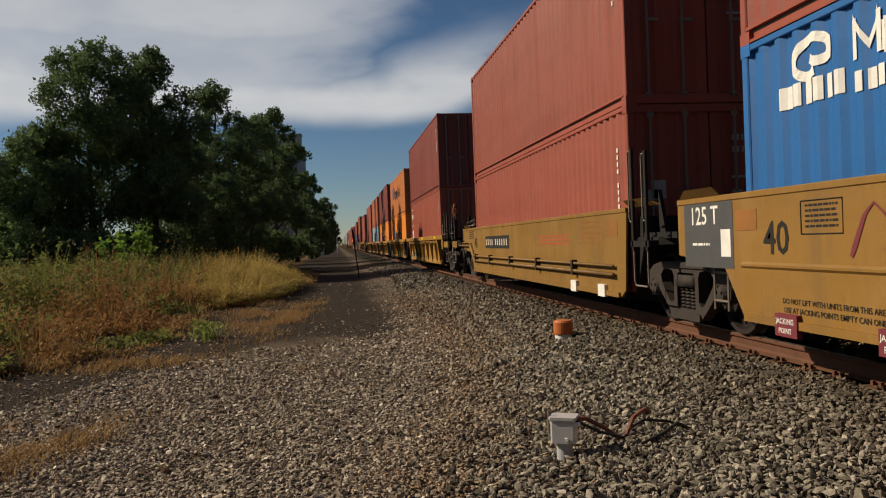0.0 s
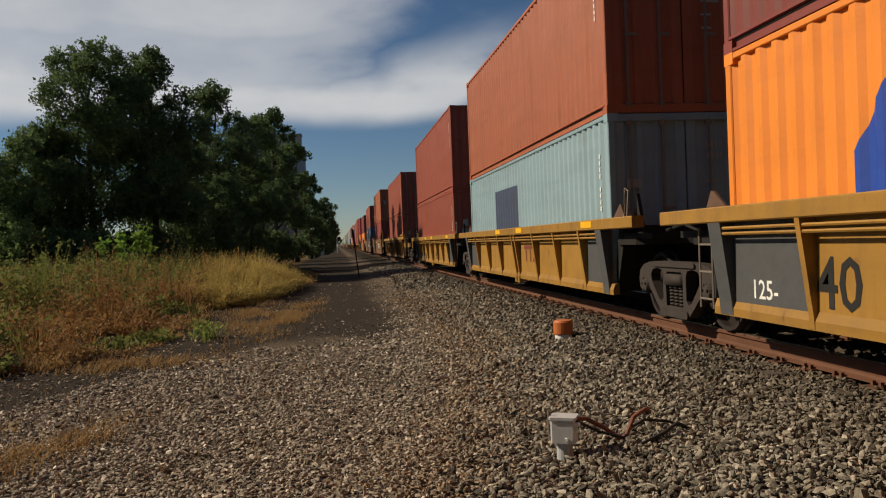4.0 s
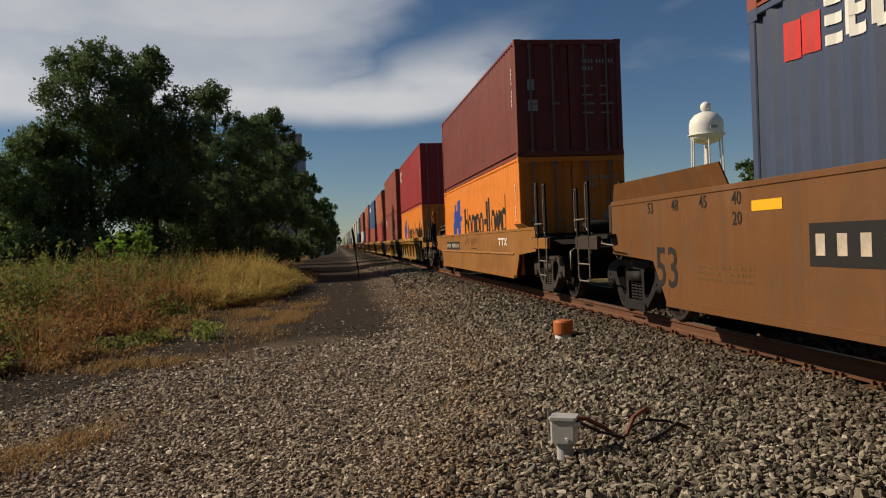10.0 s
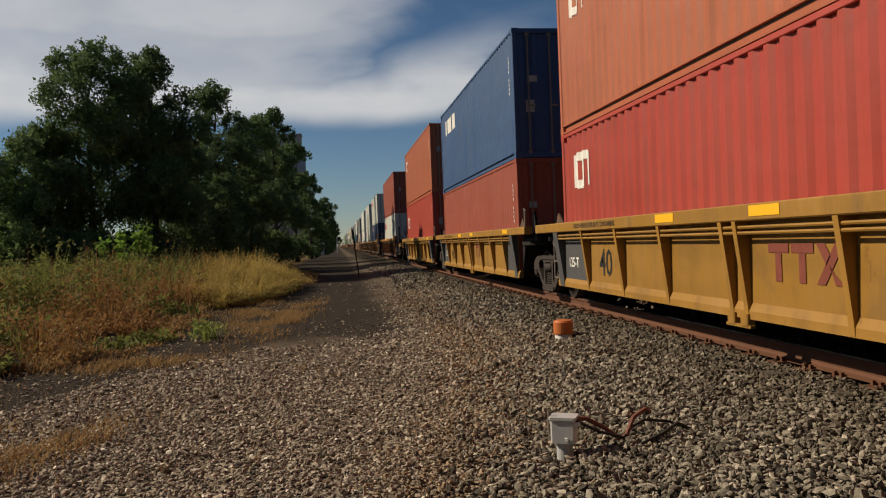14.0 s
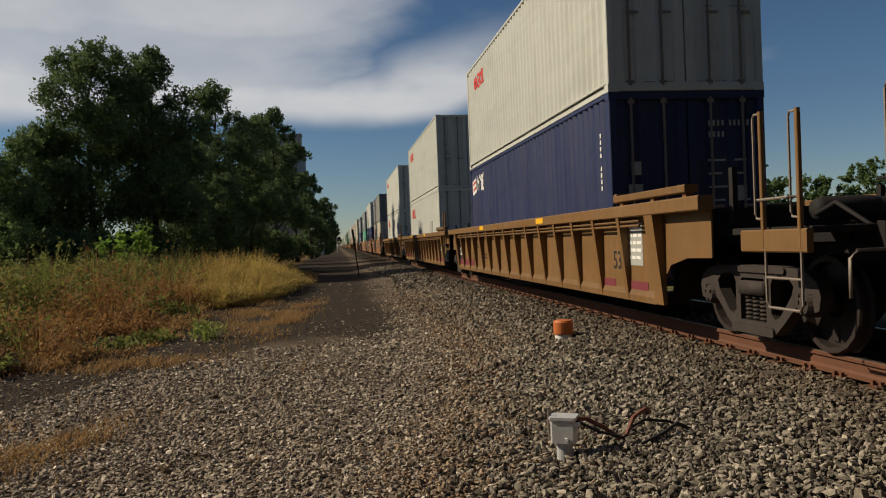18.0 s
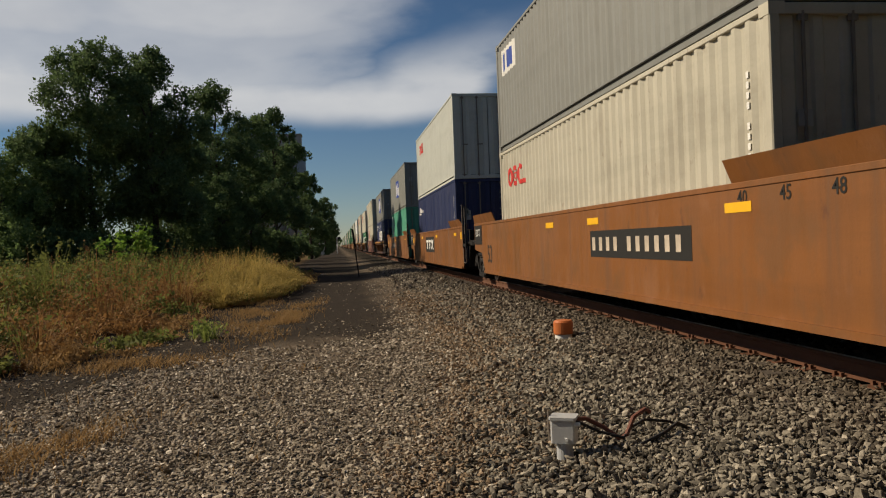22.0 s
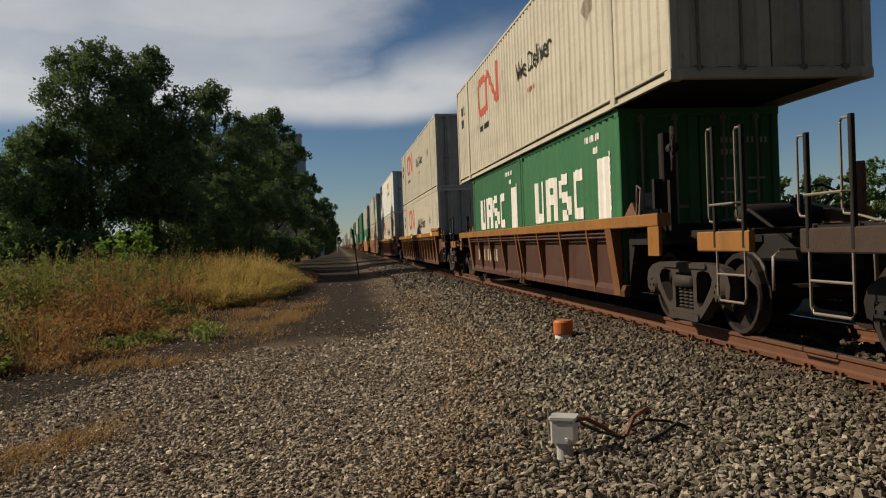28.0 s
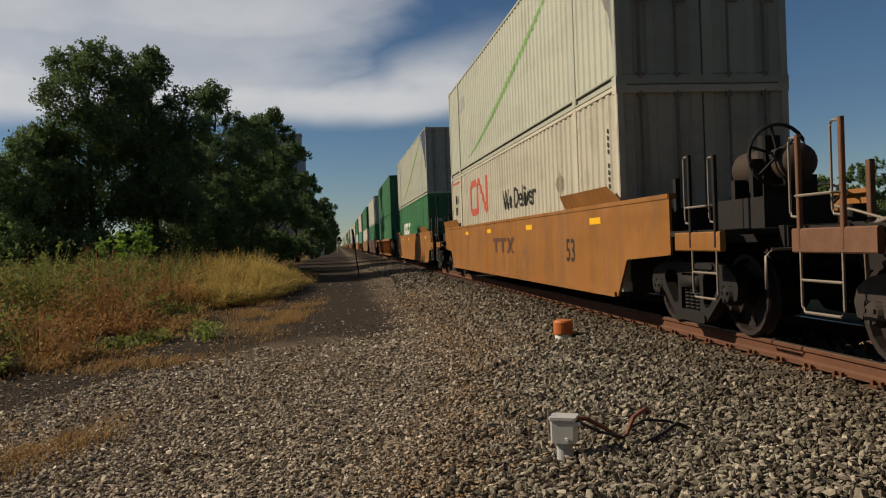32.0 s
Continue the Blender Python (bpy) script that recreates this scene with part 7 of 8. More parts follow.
OX, OY = 3.05, 10.6
cap = thing("marker_post", "short white marker post with an orange cap in the ballast", "marker post", at=pose(OX, OY, ground_z(OX, OY) - 0.03))
part("post", Mesh().lathe("z", [(0.115, -0.16), (0.115, 0.10)], 20), WHITE_MARK, cap, "white painted stub")
part("cap", Mesh().lathe("z", [(0.13, 0.085), (0.135, 0.10), (0.135, 0.25), (0.115, 0.275), (0.02, 0.285)], 24), ORANGE_PART, cap, "weathered orange cap")

lp = thing("leaning_post", "thin dark metal post leaning over beside the path", "post", at=pose(1.0, 39.0, 0.0, 0, -6.0, 0))
part("rod", Mesh().box(-0.03, 0.03, -0.03, 0.03, -0.2, 2.4), GRIME, lp)
part("marker_plate", Mesh().box(-0.045, 0.06, -0.045, -0.03, 1.5, 2.4), GRIME, lp)

# ---- plants ----
def leaf_material(name, a, b, trans=0.35, patch=0.35, own=0.7):
    n = Nodes(name)
    r = n.geo.outputs["Random Per Island"]
    g = n.noise(n.scaled((1, 1, 1), "World"), patch, 3)
    col = n.mix(n.math("FRACT", n.math("ADD", n.math("MULTIPLY", r, own), n.math("MULTIPLY", g, 0.6))), a, b)
    n.put(n.bsdf.inputs["Base Color"], col)
    n.bsdf.inputs["Roughness"].default_value = 0.7
    n.bsdf.inputs["Specular IOR Level"].default_value = 0.12
    tr = n.nt.nodes.new("ShaderNodeBsdfTranslucent")
    n.put(tr.inputs["Color"], col)
    mx = n.nt.nodes.new("ShaderNodeMixShader")
    mx.inputs[0].default_value = trans
    n.nt.links.new(n.bsdf.outputs[0], mx.inputs[1])
    n.nt.links.new(tr.outputs[0], mx.inputs[2])
    out = n.nt.nodes["Material Output"]
    n.nt.links.new(mx.outputs[0], out.inputs["Surface"])
    return n.mat


DARK_LEAF = leaf_material("dark_tree_leaf", (0.062, 0.102, 0.044), (0.12, 0.172, 0.072), 0.38)
MID_LEAF = leaf_material("tree_leaf", (0.072, 0.115, 0.046), (0.13, 0.185, 0.072), 0.4)
# lighter copy of the leaf: sunlight on the leftmost foliage put into its colour
LIT_LEAF = leaf_material("sunlit_leaf", (0.10, 0.16, 0.055), (0.18, 0.25, 0.09), 0.42)
BRIGHT_LEAF = leaf_material("young_leaf", (0.11, 0.21, 0.03), (0.19, 0.30, 0.05), 0.45)
BARK = plain("bark", (0.06, 0.048, 0.038), 0.9, 0.0, 0.5, 4.0, 0.6)
STRAW = leaf_material("dry_grass", (0.44, 0.28, 0.115), (0.17, 0.095, 0.04), 0.35, 1.4, 0.4)
GOLD = leaf_material("golden_grass", (0.50, 0.36, 0.115), (0.30, 0.23, 0.07), 0.4)
GREENWEED = leaf_material("green_weed", (0.07, 0.10, 0.026), (0.25, 0.25, 0.072), 0.42, 1.3, 0.35)
FRESHWEED = leaf_material("fresh_weed", (0.15, 0.22, 0.045), (0.26, 0.29, 0.08), 0.4)
BROWNWEED = leaf_material("brown_weed", (0.12, 0.058, 0.026), (0.43, 0.24, 0.085), 0.32, 1.3, 0.35)


def leaves(centres, size, rng):
    """Small folded leaves, each two triangles turned any way, drooping a little."""
    n = len(centres)
    d = rng.normal(size=(n, 3))
    d[:, 2] -= 0.3
    d /= np.linalg.norm(d, axis=1)[:, None]
    u = np.cross(d, rng.normal(size=(n, 3)))
    u /= np.linalg.norm(u, axis=1)[:, None]
    nn = np.cross(d, u)
    s = size * np.exp(rng.normal(0, 0.3, n))[:, None]
    a = centres
    tip = centres + d * s * 1.5
    l = centres + d * s * 0.7 + u * s * 0.5 + nn * s * 0.15
    r = centres + d * s * 0.7 - u * s * 0.5 + nn * s * 0.15
    vs = np.stack([a, l, tip, r], 1).reshape(-1, 3)
    fs = (np.arange(n)[:, None, None] * 4 + np.array([[0, 1, 2], [0, 2, 3]])[None]).reshape(-1, 3)
    return vs, fs


def crown_points(blobs, n, rng):
    """Places for leaves: clumps on the skins of the blobs, with gaps between the clumps."""
    out = []
    total = sum(b[3] ** 2 for b in blobs)
    for x, y, z, r in blobs:
        k = int(n * r * r / total)
        clumps = max(8, k // 34)
        d = rng.normal(size=(clumps, 3))
        d /= np.linalg.norm(d, axis=1)[:, None]
        rad = r * rng.uniform(0.55, 1.08, clumps)[:, None]
        c = np.array((x, y, z)) + d * rad * np.array((1, 1, 0.9))
        pick = rng.integers(0, clumps, k)
        out.append(c[pick] + rng.normal(size=(k, 3)) * 0.115 * r ** 0.6)
    return np.concatenate(out)


def tree(x, y, h, spread_r, seed, n=9000, leaf=0.17, mat=None, label="leafy dark green tree at the edge of the wood", lean=0.0, low=0.18):
    rng = np.random.default_rng(seed)
    z0 = ground_z(x, y)
    t = thing("tree", label, "tree", "trees beside the path", pose(x, y, z0))
    m = Mesh()
    tips = []
    trunk = [(0, 0, -0.2), (0.1 * rng.normal(), 0.1 * rng.normal(), h * 0.25), (lean * 0.5 + 0.2 * rng.normal(), 0.2 * rng.normal(), h * 0.5), (lean, 0.2 * rng.normal(), h * 0.82)]
    m.tube(trunk, 0.028 * h * 0.5 + 0.05, 8, 0.03)
    blobs = []
    for k in range(11):
        f = 0.25 + 0.7 * (k + rng.uniform(0, 1)) / 11
        a = k * 2.4 + rng.uniform(-0.4, 0.4)
        base = Vector((lean * f, 0, h * f * 0.85))
        wid = spread_r * (math.sin(math.pi * min(1, 0.18 + f * 0.8)) ** 0.7) * rng.uniform(0.55, 0.95)
        tip = Vector((lean * f + wid * math.cos(a), wid * math.sin(a), h * f + rng.uniform(0, 0.08) * h))
        mid = (base + tip) / 2 + Vector((0, 0, 0.04 * h))
        m.tube([base, mid, tip], 0.012 * h * 0.5, 5, 0.015)
        blobs.append((tip.x, tip.y, min(tip.z, h * 0.93), spread_r * rng.uniform(0.26, 0.42)))
    blobs.append((lean, 0, h * 0.9, spread_r * 0.33))
    blobs.append((lean * 0.6, 0, h * 0.62, spread_r * 0.6))
    blobs.append((lean * 0.3, 0, h * 0.38, spread_r * 0.62))
    blobs.append((0.2, 0, h * low, spread_r * 0.45))
    part("trunk", m.data("trunk", True), BARK, t, "dark bark trunk and limbs")
    vs, fs = leaves(crown_points(blobs, n, rng), leaf, rng)
    part("crown", from_arrays("crown", vs, fs, mat or DARK_LEAF), mat or DARK_LEAF, t)
    return t


def at_angle(px, y):
    """x of a place at distance y along the track that lies this far left of the far end of the line, in thousandths."""
    return -px / 1000.0 * y


# the wood on the far side of the path, near to far
for (ang, y, h, r, n, seed) in ((292, 42, 12.9, 3.3, 24000, 1), (218, 43, 13.0, 2.9, 19000, 2), (342, 41, 8.6, 2.4, 12000, 3), (395, 39, 6.6, 2.5, 9000, 4),
                                (196, 46, 9.0, 2.2, 7000, 5), (143, 55, 13.9, 2.8, 14000, 6), (104, 60, 12.4, 2.5, 10000, 7), (72, 72, 15.6, 2.8, 12000, 8),
                                (50, 85, 14.6, 2.4, 8000, 9), (32, 105, 12.0, 2.3, 7000, 10), (15, 150, 11.6, 3.0, 6000, 11), (12, 190, 8.4, 2.8, 4000, 12), (6, 240, 9.5, 2.4, 3000, 21), (9, 300, 11.0, 4.0, 3000, 22),
                                (285, 55, 11.5, 4.0, 8000, 13), (370, 55, 8.5, 4.0, 8000, 14), (215, 62, 11.0, 3.5, 8000, 15), (145, 75, 11.5, 3.5, 7000, 16), (95, 95, 12.0, 3.5, 6000, 17), (440, 46, 6.6, 4.0, 7000, 18), (170, 52, 7.5, 2.6, 7000, 19), (135, 60, 8.0, 2.6, 6000, 20)):
    tree(at_angle(ang, y), y, h * 0.915, r, seed, int(n * (2.5 if seed < 13 or seed > 17 else 1.3)), 0.054 + 0.0007 * y, LIT_LEAF if ang > 360 else (DARK_LEAF, MID_LEAF)[seed % 2], low=0.1)


def bush(x, y, h, r, seed, n, leaf, mat, label):
    rng = np.random.default_rng(seed)
    t = thing("bush", label, "bush", "", pose(x, y, ground_z(x, y)))
    m = Mesh()
    blobs = []
    for k in range(7):
        a = rng.uniform(0, 6.28)
        f = rng.uniform(0.2, 0.9)
        tip = (r * f * math.cos(a), r * f * math.sin(a), h * rng.uniform(0.35, 0.9))
        m.tube([(0, 0, -0.1), (tip[0] * 0.4, tip[1] * 0.4, tip[2] * 0.6), tip], 0.02, 5, 0.006)
        blobs.append((*tip, r * rng.uniform(0.3, 0.5)))
    part("woody_stem", m.data("woody_stem", True), BARK, t)
    vs, fs = leaves(crown_points(blobs, n, rng), leaf, rng)
    part("leaves", from_arrays("leaves", vs, fs, mat), mat, t)


bush(at_angle(252, 33), 33, 2.7, 1.25, 31, 420, 0.13, BRIGHT_LEAF, "bright green young bush before the dark wood")
for k, (ang, y, h, r) in enumerate(((425, 37, 3.2, 2.2), (385, 37, 2.4, 1.8), (330, 38, 2.2, 1.8), (470, 35, 3.0, 2.2), (290, 38, 2.0, 1.6), (215, 44, 2.4, 2.0), (180, 48, 2.4, 2.0), (145, 54, 2.6, 2.0), (110, 62, 2.8, 2.0), (80, 72, 3.0, 2.0), (55, 86, 3.0, 2.0), (33, 110, 3.0, 2.2))):
    bush(at_angle(ang, y), y, h, r, 40 + k, 5200, 0.075 + 0.0006 * y, LIT_LEAF if ang > 380 else (MID_LEAF, DARK_LEAF)[k % 2], "dark green undergrowth at the foot of the wood")


def blades(pts, heights, width, lean, rng):
    """Grass: a bent blade of three triangles for each point."""
    n = len(pts)
    a = rng.uniform(0, 2 * np.pi, n)
    side = np.stack([np.cos(a), np.sin(a), np.zeros(n)], 1) * (width * rng.uniform(0.6, 1.4, n))[:, None]
    d = np.stack([np.cos(a + 1.4), np.sin(a + 1.4), np.zeros(n)], 1) * (heights * lean * rng.uniform(0.2, 1.0, n))[:, None]
    up = np.zeros((n, 3))
    up[:, 2] = heights
    p0, p1 = pts - side, pts + side
    p2, p3 = pts + up * 0.55 + d * 0.35 - side * 0.7, pts + up * 0.55 + d * 0.35 + side * 0.7
    p4 = pts + up + d
    vs = np.stack([p0, p1, p2, p3, p4], 1).reshape(-1, 3)
    fs = (np.arange(n)[:, None, None] * 5 + np.array([[0, 1, 3], [0, 3, 2], [2, 3, 4]])[None]).reshape(-1, 3)
    return vs, fs


def verge(y):
    """x of the edge of the weeds at y."""
    return float(np.interp(y, [8.8, 9.8, 10.7, 12.3, 15, 18.4, 24, 36, 70], [-9.0, -5.3, -4.3, -3.4, -3.2, -3.1, -2.2, -1.15, -1.15]))


def grow(name, label, mat, density, rng_seed, height, width, lean, where, yr=(9.5, 46), xr=(-17, -1.0), thin=0.5):
    rng = np.random.default_rng(rng_seed)
    n = int((xr[1] - xr[0]) * (yr[1] - yr[0]) * density)
    # more where it is near
    y = yr[0] + (yr[1] - yr[0]) * rng.uniform(0, 1, n) ** (1 + thin)
    x = rng.uniform(xr[0], xr[1], n)
    ok = []
    hs = []
    for a, b in zip(x, y):
        h = where(a, b, rng)
        ok.append(h > 0)
        hs.append(h)
    ok = np.array(ok)
    x, y, hs = x[ok], y[ok], np.array(hs)[ok]
    z = np.array([ground_z(a, b) for a, b in zip(x, y)])
    hh = height * hs * np.exp(rng.normal(0, 0.25, len(x)))
    vs, fs = blades(np.stack([x, y, z], 1), hh, width * (0.7 + y / 40), lean, rng)
    ob = new(name, from_arrays(name, vs, fs, mat))
    tagged(ob, label, "grass", kind="stuff")


def mound(x, y):
    """The hump of tall golden grass beside the path."""
    return math.exp(-((x + 3.7 + 0.03 * (y - 30)) / 1.55) ** 2 - ((y - 30) / 6.0) ** 2)


def weeds(kind):
    """How tall each kind grows at a place (0: not at all)."""
    def f(x, y, rng):
        e = verge(y) - x + 0.5 * noise.noise((x * 0.8, y * 0.5, 1))
        if e < 0:
            return 0
        rise = min(1.0, 0.25 + e / 3.5) * min(1.2, 1.0 + 1.1 * noise.noise((x * 0.7, y * 0.45, 11)))
        nz = noise.noise((x * 0.35, y * 0.25, {"straw": 2, "gold": 3, "green": 4, "brown": 5}[kind]))
        mo = mound(x, y)
        if kind == "gold":
            return (0.30 + 1.0 * mo) if mo > 0.16 and rng.uniform() < mo * 2.0 else 0
        if kind == "straw":
            return rise * 0.7 if rng.uniform() < 0.45 + 0.8 * nz + 0.5 * (e < 0.9) - 0.5 * mo else 0
        if kind == "green":
            return rise if e > 0.3 and rng.uniform() < 0.22 + 1.6 * nz + 0.35 * (y > 28) - 0.4 * mo else 0
        return rise if e > 0.5 and rng.uniform() < 0.50 + 1.3 * nz - 0.25 * (y > 30) - 0.7 * mo else 0
    return f


def clumps(name, label, mat, density, seed, height, radius, stems, specks, leaf, where, yr=(10, 44), xr=(-17, -1.2), thin=0.5):
    """Bushy weeds: stems that fan out from each root, with small leaves and seed heads over the dome that they make."""
    rng = np.random.default_rng(seed)
    n = int((xr[1] - xr[0]) * (yr[1] - yr[0]) * density)
    y = yr[0] + (yr[1] - yr[0]) * rng.uniform(0, 1, n) ** (1 + thin)
    x = rng.uniform(xr[0], xr[1], n)
    hs = np.array([where(a, b, rng) for a, b in zip(x, y)])
    ok = hs > 0
    x, y = x[ok], y[ok]
    hs = height * hs[ok] * np.exp(np.clip(rng.normal(0, 0.3, len(x)), -0.6, 0.28))
    z = np.array([ground_z(a, b) for a, b in zip(x, y)])
    root = np.stack([x, y, z], 1)
    k = len(x)
    i = np.repeat(np.arange(k), stems)
    a, u = rng.uniform(0, 6.283, len(i)), np.sqrt(rng.uniform(0, 1, len(i)))
    rad = radius * (0.5 + hs[i] / height)
    out = np.stack([np.cos(a) * u * rad, np.sin(a) * u * rad, hs[i] * (1.05 - 0.55 * u * u) * rng.uniform(0.6, 1.0, len(i)) ** 0.7], 1)
    side = np.stack([-np.sin(a), np.cos(a), 0 * a], 1) * (0.004 + 0.00022 * y[i])[:, None]
    base = root[i] + out * np.array((0.25, 0.25, 0))
    mid, tip = base + out * np.array((0.35, 0.35, 0.6)), base + out
    vs1 = np.stack([base - side, base + side, mid - side, mid + side, tip], 1).reshape(-1, 3)
    fs1 = (np.arange(len(i))[:, None, None] * 5 + np.array([[0, 1, 3], [0, 3, 2], [2, 3, 4]])[None]).reshape(-1, 3)
    j = rng.integers(0, len(i), k * specks)
    f = rng.uniform(0.3, 1.0, len(j)) ** 0.6
    spots = base[j] + out[j] * f[:, None] + rng.normal(0, 0.03, (len(j), 3))
    spots[:, 2] = np.maximum(spots[:, 2], root[i][j][:, 2] + 0.02)
    vs2, fs2 = leaves(spots, leaf, rng)
    ob = new(name, from_arrays(name, np.concatenate([vs1, vs2]), np.concatenate([fs1, fs2 + len(vs1)]), mat))
    tagged(ob, label, "weeds", kind="stuff")


def hump_foot(x, y, rng):
    mo = mound(x, y)
    return 0.6 + 0.5 * mo if 0.2 < mo and y < 30 and rng.uniform() < 0.6 else 0


grow("dry_grass", "dry straw-coloured grass along the path", STRAW, 110, 1, 0.26, 0.007, 1.5, weeds("straw"))
clumps("golden_grass", "tall golden grass in a rounded hump", GOLD, 5.5, 2, 1.16, 0.7, 80, 190, 0.03, weeds("gold"), (20, 42), (-8, -1.2), 0.1)
clumps("hump_greens", "green weeds growing through the golden grass", GREENWEED, 8, 22, 0.55, 0.34, 18, 34, 0.04, hump_foot, (20, 40), (-8, -1.2), 0.1)
clumps("green_weeds", "bushy green weeds among the dry grass", GREENWEED, 0.95, 3, 1.25, 0.62, 34, 300, 0.048, weeds("green"))
clumps("brown_weeds", "rust-brown dead weeds with seed heads", BROWNWEED, 1.75, 4, 1.12, 0.62, 46, 270, 0.04, weeds("brown"))


def back_row(x, y, rng):
    """Tall green weeds along the foot of the wood."""
    e = verge(y) - x
    nz = noise.noise((x * 0.4, y * 0.3, 31))
    return 0.75 + 0.5 * nz if e > 2.5 and mound(x, y) < 0.2 and rng.uniform() < 0.75 + nz else 0


def tall_stalks(x, y, rng):
    """Single stalks that stand over the rest."""
    e = verge(y) - x
    return (0.7 + 0.5 * rng.uniform()) if e > 0.8 and rng.uniform() < 0.35 + 1.5 * noise.noise((x * 0.6, y * 0.4, 41)) else 0


clumps("tall_green_weeds", "tall green weeds along the foot of the wood", GREENWEED, 2.6, 23, 1.35, 0.6, 24, 110, 0.055, back_row, (26, 39), (-15, -5), 0.0)
clumps("near_green_weeds", "dark green leafy weeds at the near end of the verge", GREENWEED, 5.0, 24, 0.75, 0.42, 20, 70, 0.05, lambda x, y, rng: (0.8 if rng.uniform() < 0.6 * math.exp(-((x + 6.3 + 0.1 * (y - 14)) / 1.5) ** 2) else 0), (11.5, 18), (-9, -4.2), 0.0)
clumps("tall_stalks", "single tall dry stalks with seed heads over the weeds", BROWNWEED, 1.6, 25, 1.3, 0.16, 5, 26, 0.04, tall_stalks, (11, 34), (-14, -2.5), 0.3)
clumps("straw_weeds", "pale dry weeds gone to seed", STRAW, 1.15, 14, 0.95, 0.55, 56, 130, 0.032, weeds("straw"))


def fresh(x, y, rng):
    spot = math.exp(-((x + 6.3) / 0.8) ** 2 - ((y - 21) / 2.5) ** 2) + math.exp(-((x + 5.0) / 0.5) ** 2 - ((y - 15.5) / 0.8) ** 2) + math.exp(-((x + 2.7) / 0.5) ** 2 - ((y - 15.0) / 0.5) ** 2)
    return 0.7 if rng.uniform() < spot * 0.9 else 0


clumps("fresh_weeds", "fresh bright green weeds at the edge of the verge", FRESHWEED, 8, 15, 0.5, 0.2, 22, 18, 0.05, fresh, (12, 26), (-9, -2), 0.0)


def tufts(x, y, rng):
    a = math.exp(-((x + 2.6) / 0.5) ** 2 - ((y - 7.0) / 0.75) ** 2) + 0.8 * math.exp(-((x + 3.1) / 0.8) ** 2 - ((y - 11.6) / 0.5) ** 2) + 0.9 * math.exp(-((x + 1.15 - 0.09 * (y - 18.5)) / 0.34) ** 2 - ((y - 18.5) / 3.6) ** 2) + 0.8 * math.exp(-((x + 2.1) / 0.4) ** 2 - ((y - 20.0) / 3.0) ** 2)
    a *= max(0.0, 0.55 + 1.9 * noise.noise((x * 1.3, y * 0.8, 21)))
    return 0.6 if rng.uniform() < a * 0.8 + 0.003 else 0


grow("flat_dry_grass", "flattened reddish dry grass on the edge of the path", STRAW, 1800, 9, 0.16, 0.0055, 2.2, tufts, (4.5, 25), (-5.5, -0.3), 0.7)

# ---- beyond the train ----
WHITE_TANK = plain("white_tank_paint", (0.72, 0.70, 0.66), 0.5, 0.0, 0.12, 0.4, 0.05)
TX, TY = 100.4, 203.0
wt = thing("water_tower", "white water tower with a round tank on slender legs", "water tower", at=pose(TX, TY, -0.3))
UP = 2.3
part("tank", Mesh().lathe("z", [(r, z + UP) for r, z in ((0.5, 23.2), (2.9, 23.9), (4.3, 25.0), (4.5, 26.0), (4.5, 28.6), (4.2, 30.0), (3.0, 31.4), (1.2, 32.1), (0.5, 32.2))], 36).data("tank", True), WHITE_TANK, wt)
part("vent", Mesh().lathe("z", [(r, z + UP) for r, z in ((0.5, 32.0), (1.2, 32.5), (1.45, 33.4), (1.2, 34.3), (0.5, 34.8))], 24).data("vent", True), WHITE_TANK, wt, "white round knob on top")
part("balcony", Mesh().lathe("z", [(r, z + UP) for r, z in ((4.45, 25.7), (4.95, 25.75), (4.95, 25.95), (4.45, 26.0))], 36), WHITE_TANK, wt)
part("riser", Mesh().lathe("z", [(0.55, 0.0), (0.55, 22.8 + UP)], 16), WHITE_TANK, wt)
for k in range(6):
    a = math.pi / 3 * k + 0.2
    part("leg", Mesh().tube([(4.9 * math.cos(a), 4.9 * math.sin(a), -0.2), (4.2 * math.cos(a), 4.2 * math.sin(a), 25.9 + UP)], 0.22, 10), WHITE_TANK, wt)
for z in (8.5, 17.0):
    rr = 4.9 - 0.7 * z / 25.9
    for k in range(6):
        a, b = math.pi / 3 * k + 0.2, math.pi / 3 * (k + 1) + 0.2
        part("strut", Mesh().tube([(rr * math.cos(a), rr * math.sin(a), z), (rr * math.cos(b), rr * math.sin(b), z)], 0.07, 6), WHITE_TANK, wt)
part("sign_mark", Mesh().box(-1.0, 1.0, -4.53, -4.1, 27.2 + UP, 28.0 + UP), GREY_MARK, wt)

for k, (x, y, h, r) in enumerate(((68, 122, 13.4, 3.6), (75, 128, 10.5, 4), (46.5, 150, 14.2, 4), (51, 156, 12.5, 4), (81, 124, 10.0, 4), (87, 120, 12.6, 4.5), (93, 118, 11.5, 4.5), (99, 121, 11.8, 5), (106, 118, 11, 5), (114, 120, 11, 5), (40, 170, 12, 5), (32, 190, 11, 5), (24, 220, 11, 6), (61, 160, 10, 5))):
    tree(x, y, h, r, 60 + k, 5600, 0.30, MID_LEAF, "leafy green tree across the track")

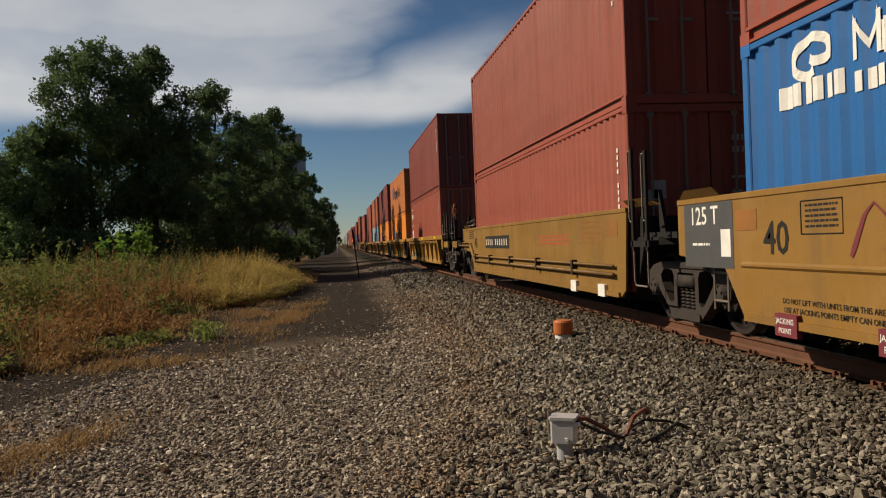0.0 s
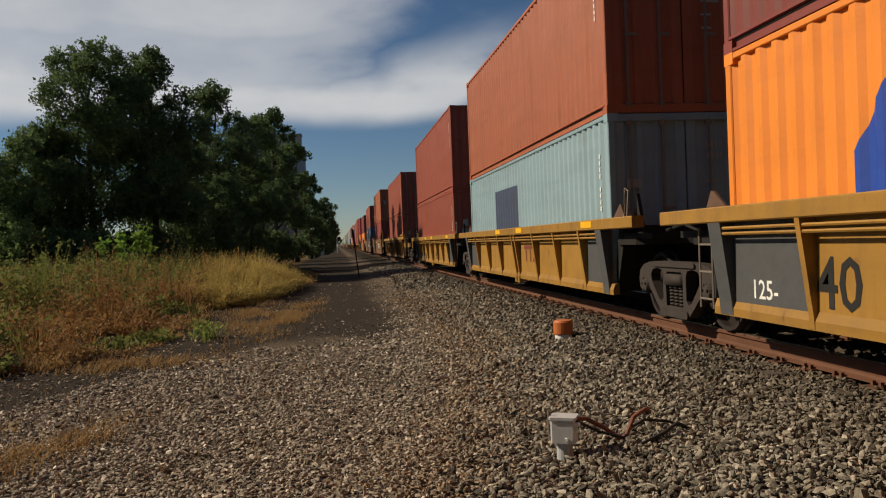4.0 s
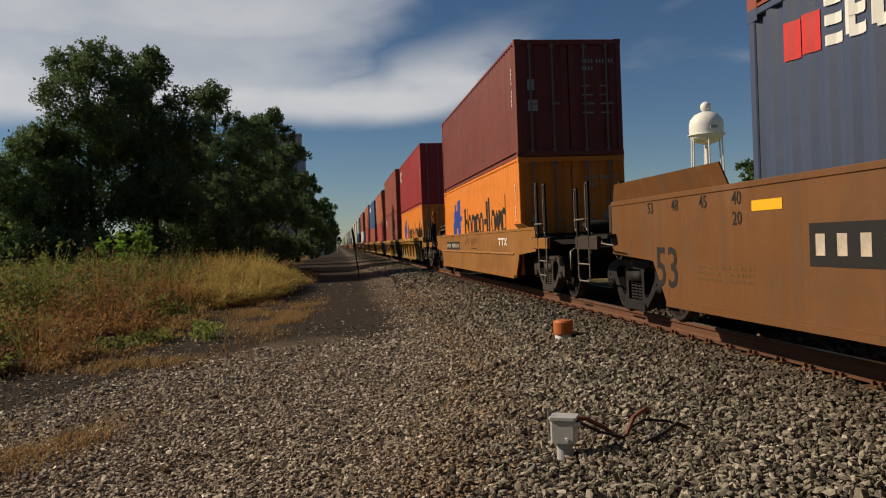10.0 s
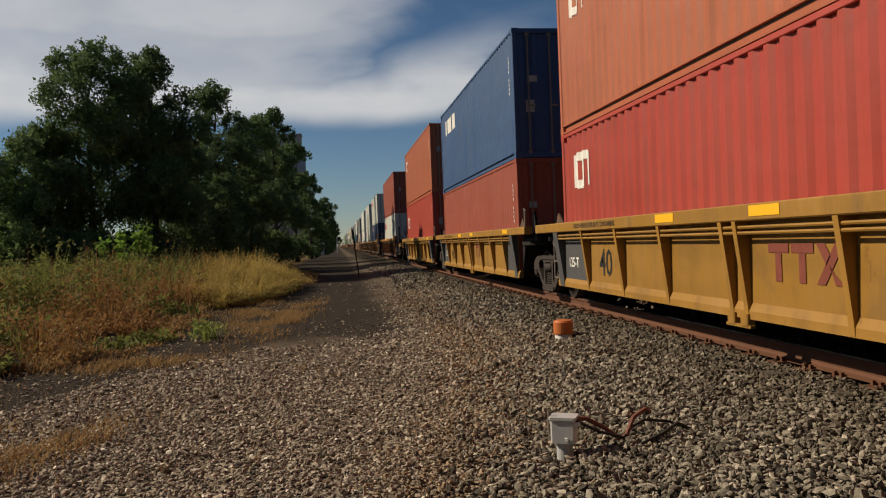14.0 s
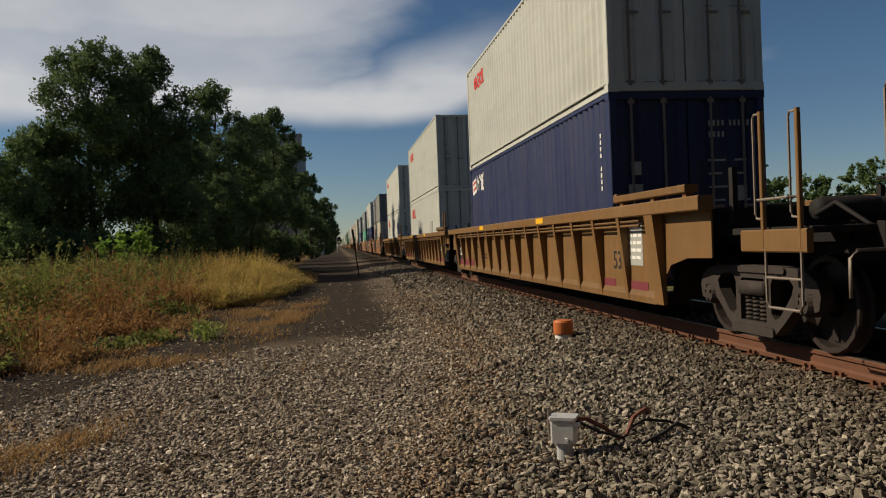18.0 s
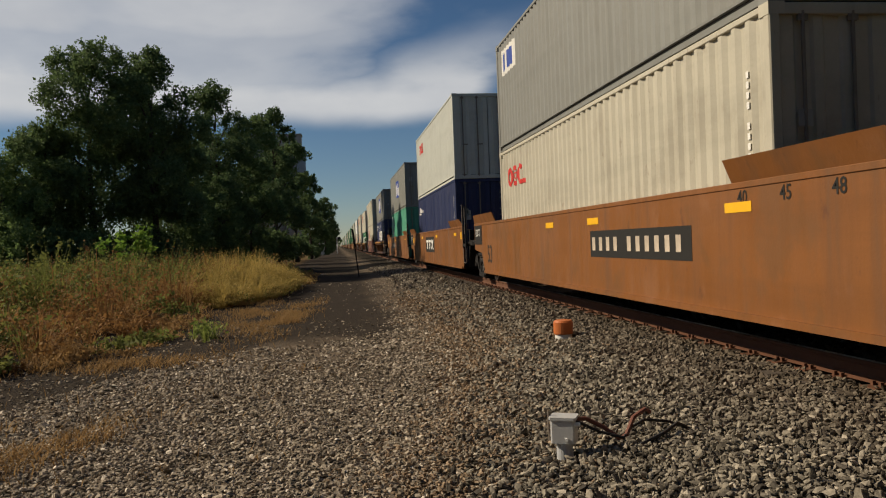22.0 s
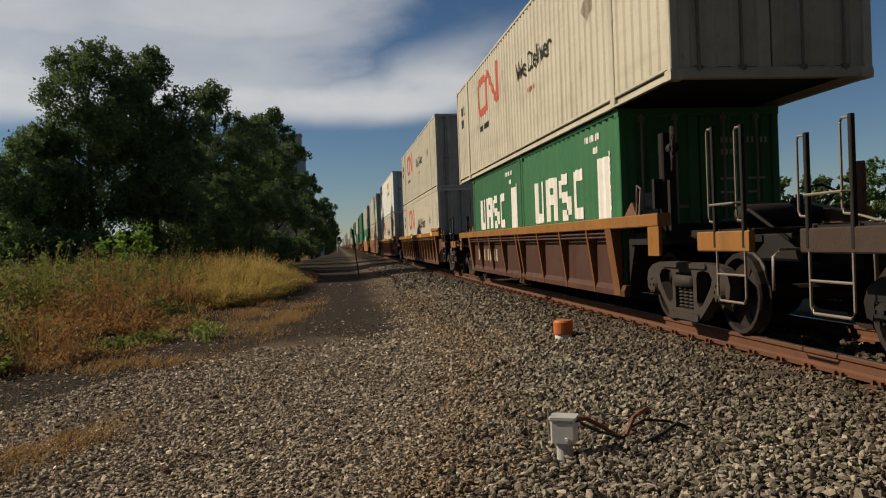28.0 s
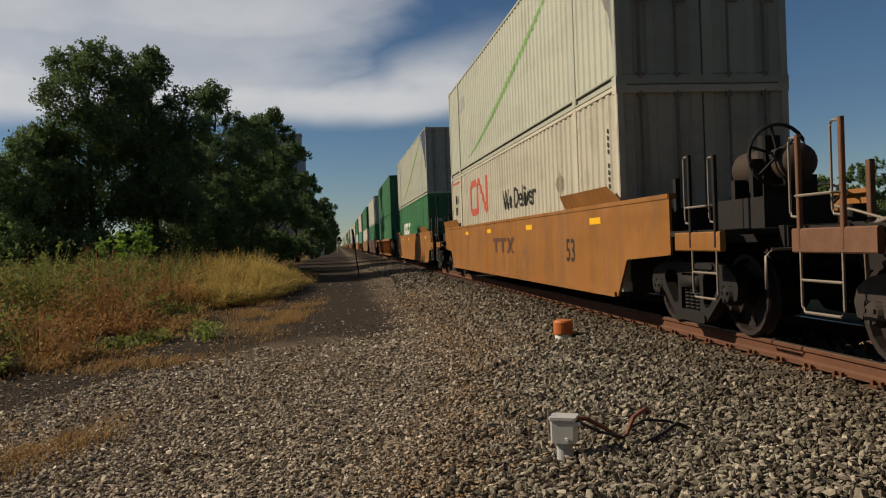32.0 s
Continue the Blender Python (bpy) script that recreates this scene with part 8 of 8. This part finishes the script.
# out-of-view trees added behind the camera, either side of the track, blocking sky light
for k, (x, y, h, r) in enumerate(((-34, -7, 13, 4.5), (-27, -10, 14, 4.5), (-20.5, -11, 13, 4.2), (-14.5, -10.5, 14.5, 4.4), (-9, -12, 14, 3.9), (-3.5, -12.5, 15, 3.9), (12.6, -11, 14.5, 3.6), (16.5, -6, 13.5, 3.9), (19, 0.5, 14, 4.2), (24, -8, 14, 4.4), (-6, -18, 16, 4.5), (0.2, -22, 16, 3.4), (12.5, -19, 16, 3.6), (-17, -17, 15, 4.5))):
    tree(x, y, h, r, 90 + k, 3000, 0.5, MID_LEAF, "unseen leafy tree added behind the camera to block sky light")

# the tall grey building behind the wood
CONC = plain("pale_concrete", (0.26, 0.27, 0.29), 0.85, 0.0, 0.15, 0.3, 0.05)
el = thing("grain_elevator", "tall grey concrete grain elevator far behind the wood", "building", at=pose(-16.2, 330, -1.2))
for k in range(3):
    part("silo", Mesh().lathe("z", [(4.6, 0), (4.6, 44)], 24, (-9.0 * k, 0, 0)).data("silo", True), CONC, el)
part("headhouse", Mesh().box(-20, 3.2, -4, 4, 44, 48.5), CONC, el)
part("roof_edge", Mesh().box(-20.3, 3.5, -4.3, 4.3, 48.5, 49.0), CONC, el)

# crossing signal and a pale cabinet far down the line
sg = thing("crossing_signal", "distant railway crossing signal with two lamp hoods on a post", "signal", at=pose(-0.05, 165, 0))
part("mast", Mesh().tube([(0, 0, -0.3), (0, 0, 5.2)], 0.09, 8), GALV, sg)
part("lamp_hood", Mesh().lathe("y", [(0.3, -0.25), (0.3, 0.1)], 14, (-0.5, 0, 3.2)), BLACK_MARK, sg)
part("lamp_hood", Mesh().lathe("y", [(0.3, -0.25), (0.3, 0.1)], 14, (0.5, 0, 3.2)), BLACK_MARK, sg)
part("crossbar", Mesh().box(-0.6, 0.6, -0.04, 0.04, 3.15, 3.25), GALV, sg)
part("cross_board", Mesh().add([(-0.8, -0.1, 4.2), (-0.65, -0.1, 4.05), (0.8, -0.1, 4.95), (0.65, -0.1, 5.1)], [(0, 1, 2, 3)]).add([(-0.8, -0.12, 4.95), (-0.65, -0.12, 5.1), (0.8, -0.12, 4.2), (0.65, -0.12, 4.05)], [(0, 3, 2, 1)]), WHITE_MARK, sg)
cb = thing("signal_cabinet", "pale metal signal cabinet beside the far crossing", "cabinet", at=pose(-3.6, 150, 0))
part("cabinet_body", Mesh().cbox("z", -1.2, 1.2, -0.8, 0.8, -0.1, 2.2, 0.05), plain("pale_cabinet_paint", (0.5, 0.5, 0.48), 0.6), cb)
part("cabinet_roof", Mesh().prism("y", [(-1.35, 2.2), (1.35, 2.2), (0, 2.5)], -0.95, 0.95), GALV, cb)


# ---- what moves: the train, and its wheels ----
def motions():
    for ob, along, z in MOVING:
        walk(ob, [(t, pose(TRACK_X, along - s, RAIL_Z + z)) for t, s in RUN])
    times = [k / FPS for k in range(0, 32 * FPS + 1)]
    run = np.interp(times, [r[0] for r in RUN], [r[1] for r in RUN])
    for ob, along, dy in WHEELSETS:
        if along > 600:
            continue
        rows = []
        for t, s in zip(times, run):
            rows.append((t, Matrix.Translation((0, dy, WHEEL_R)) @ Matrix.Rotation((s / WHEEL_R) % (2 * math.pi), 4, "X")))
        walk(ob, rows)


motions()
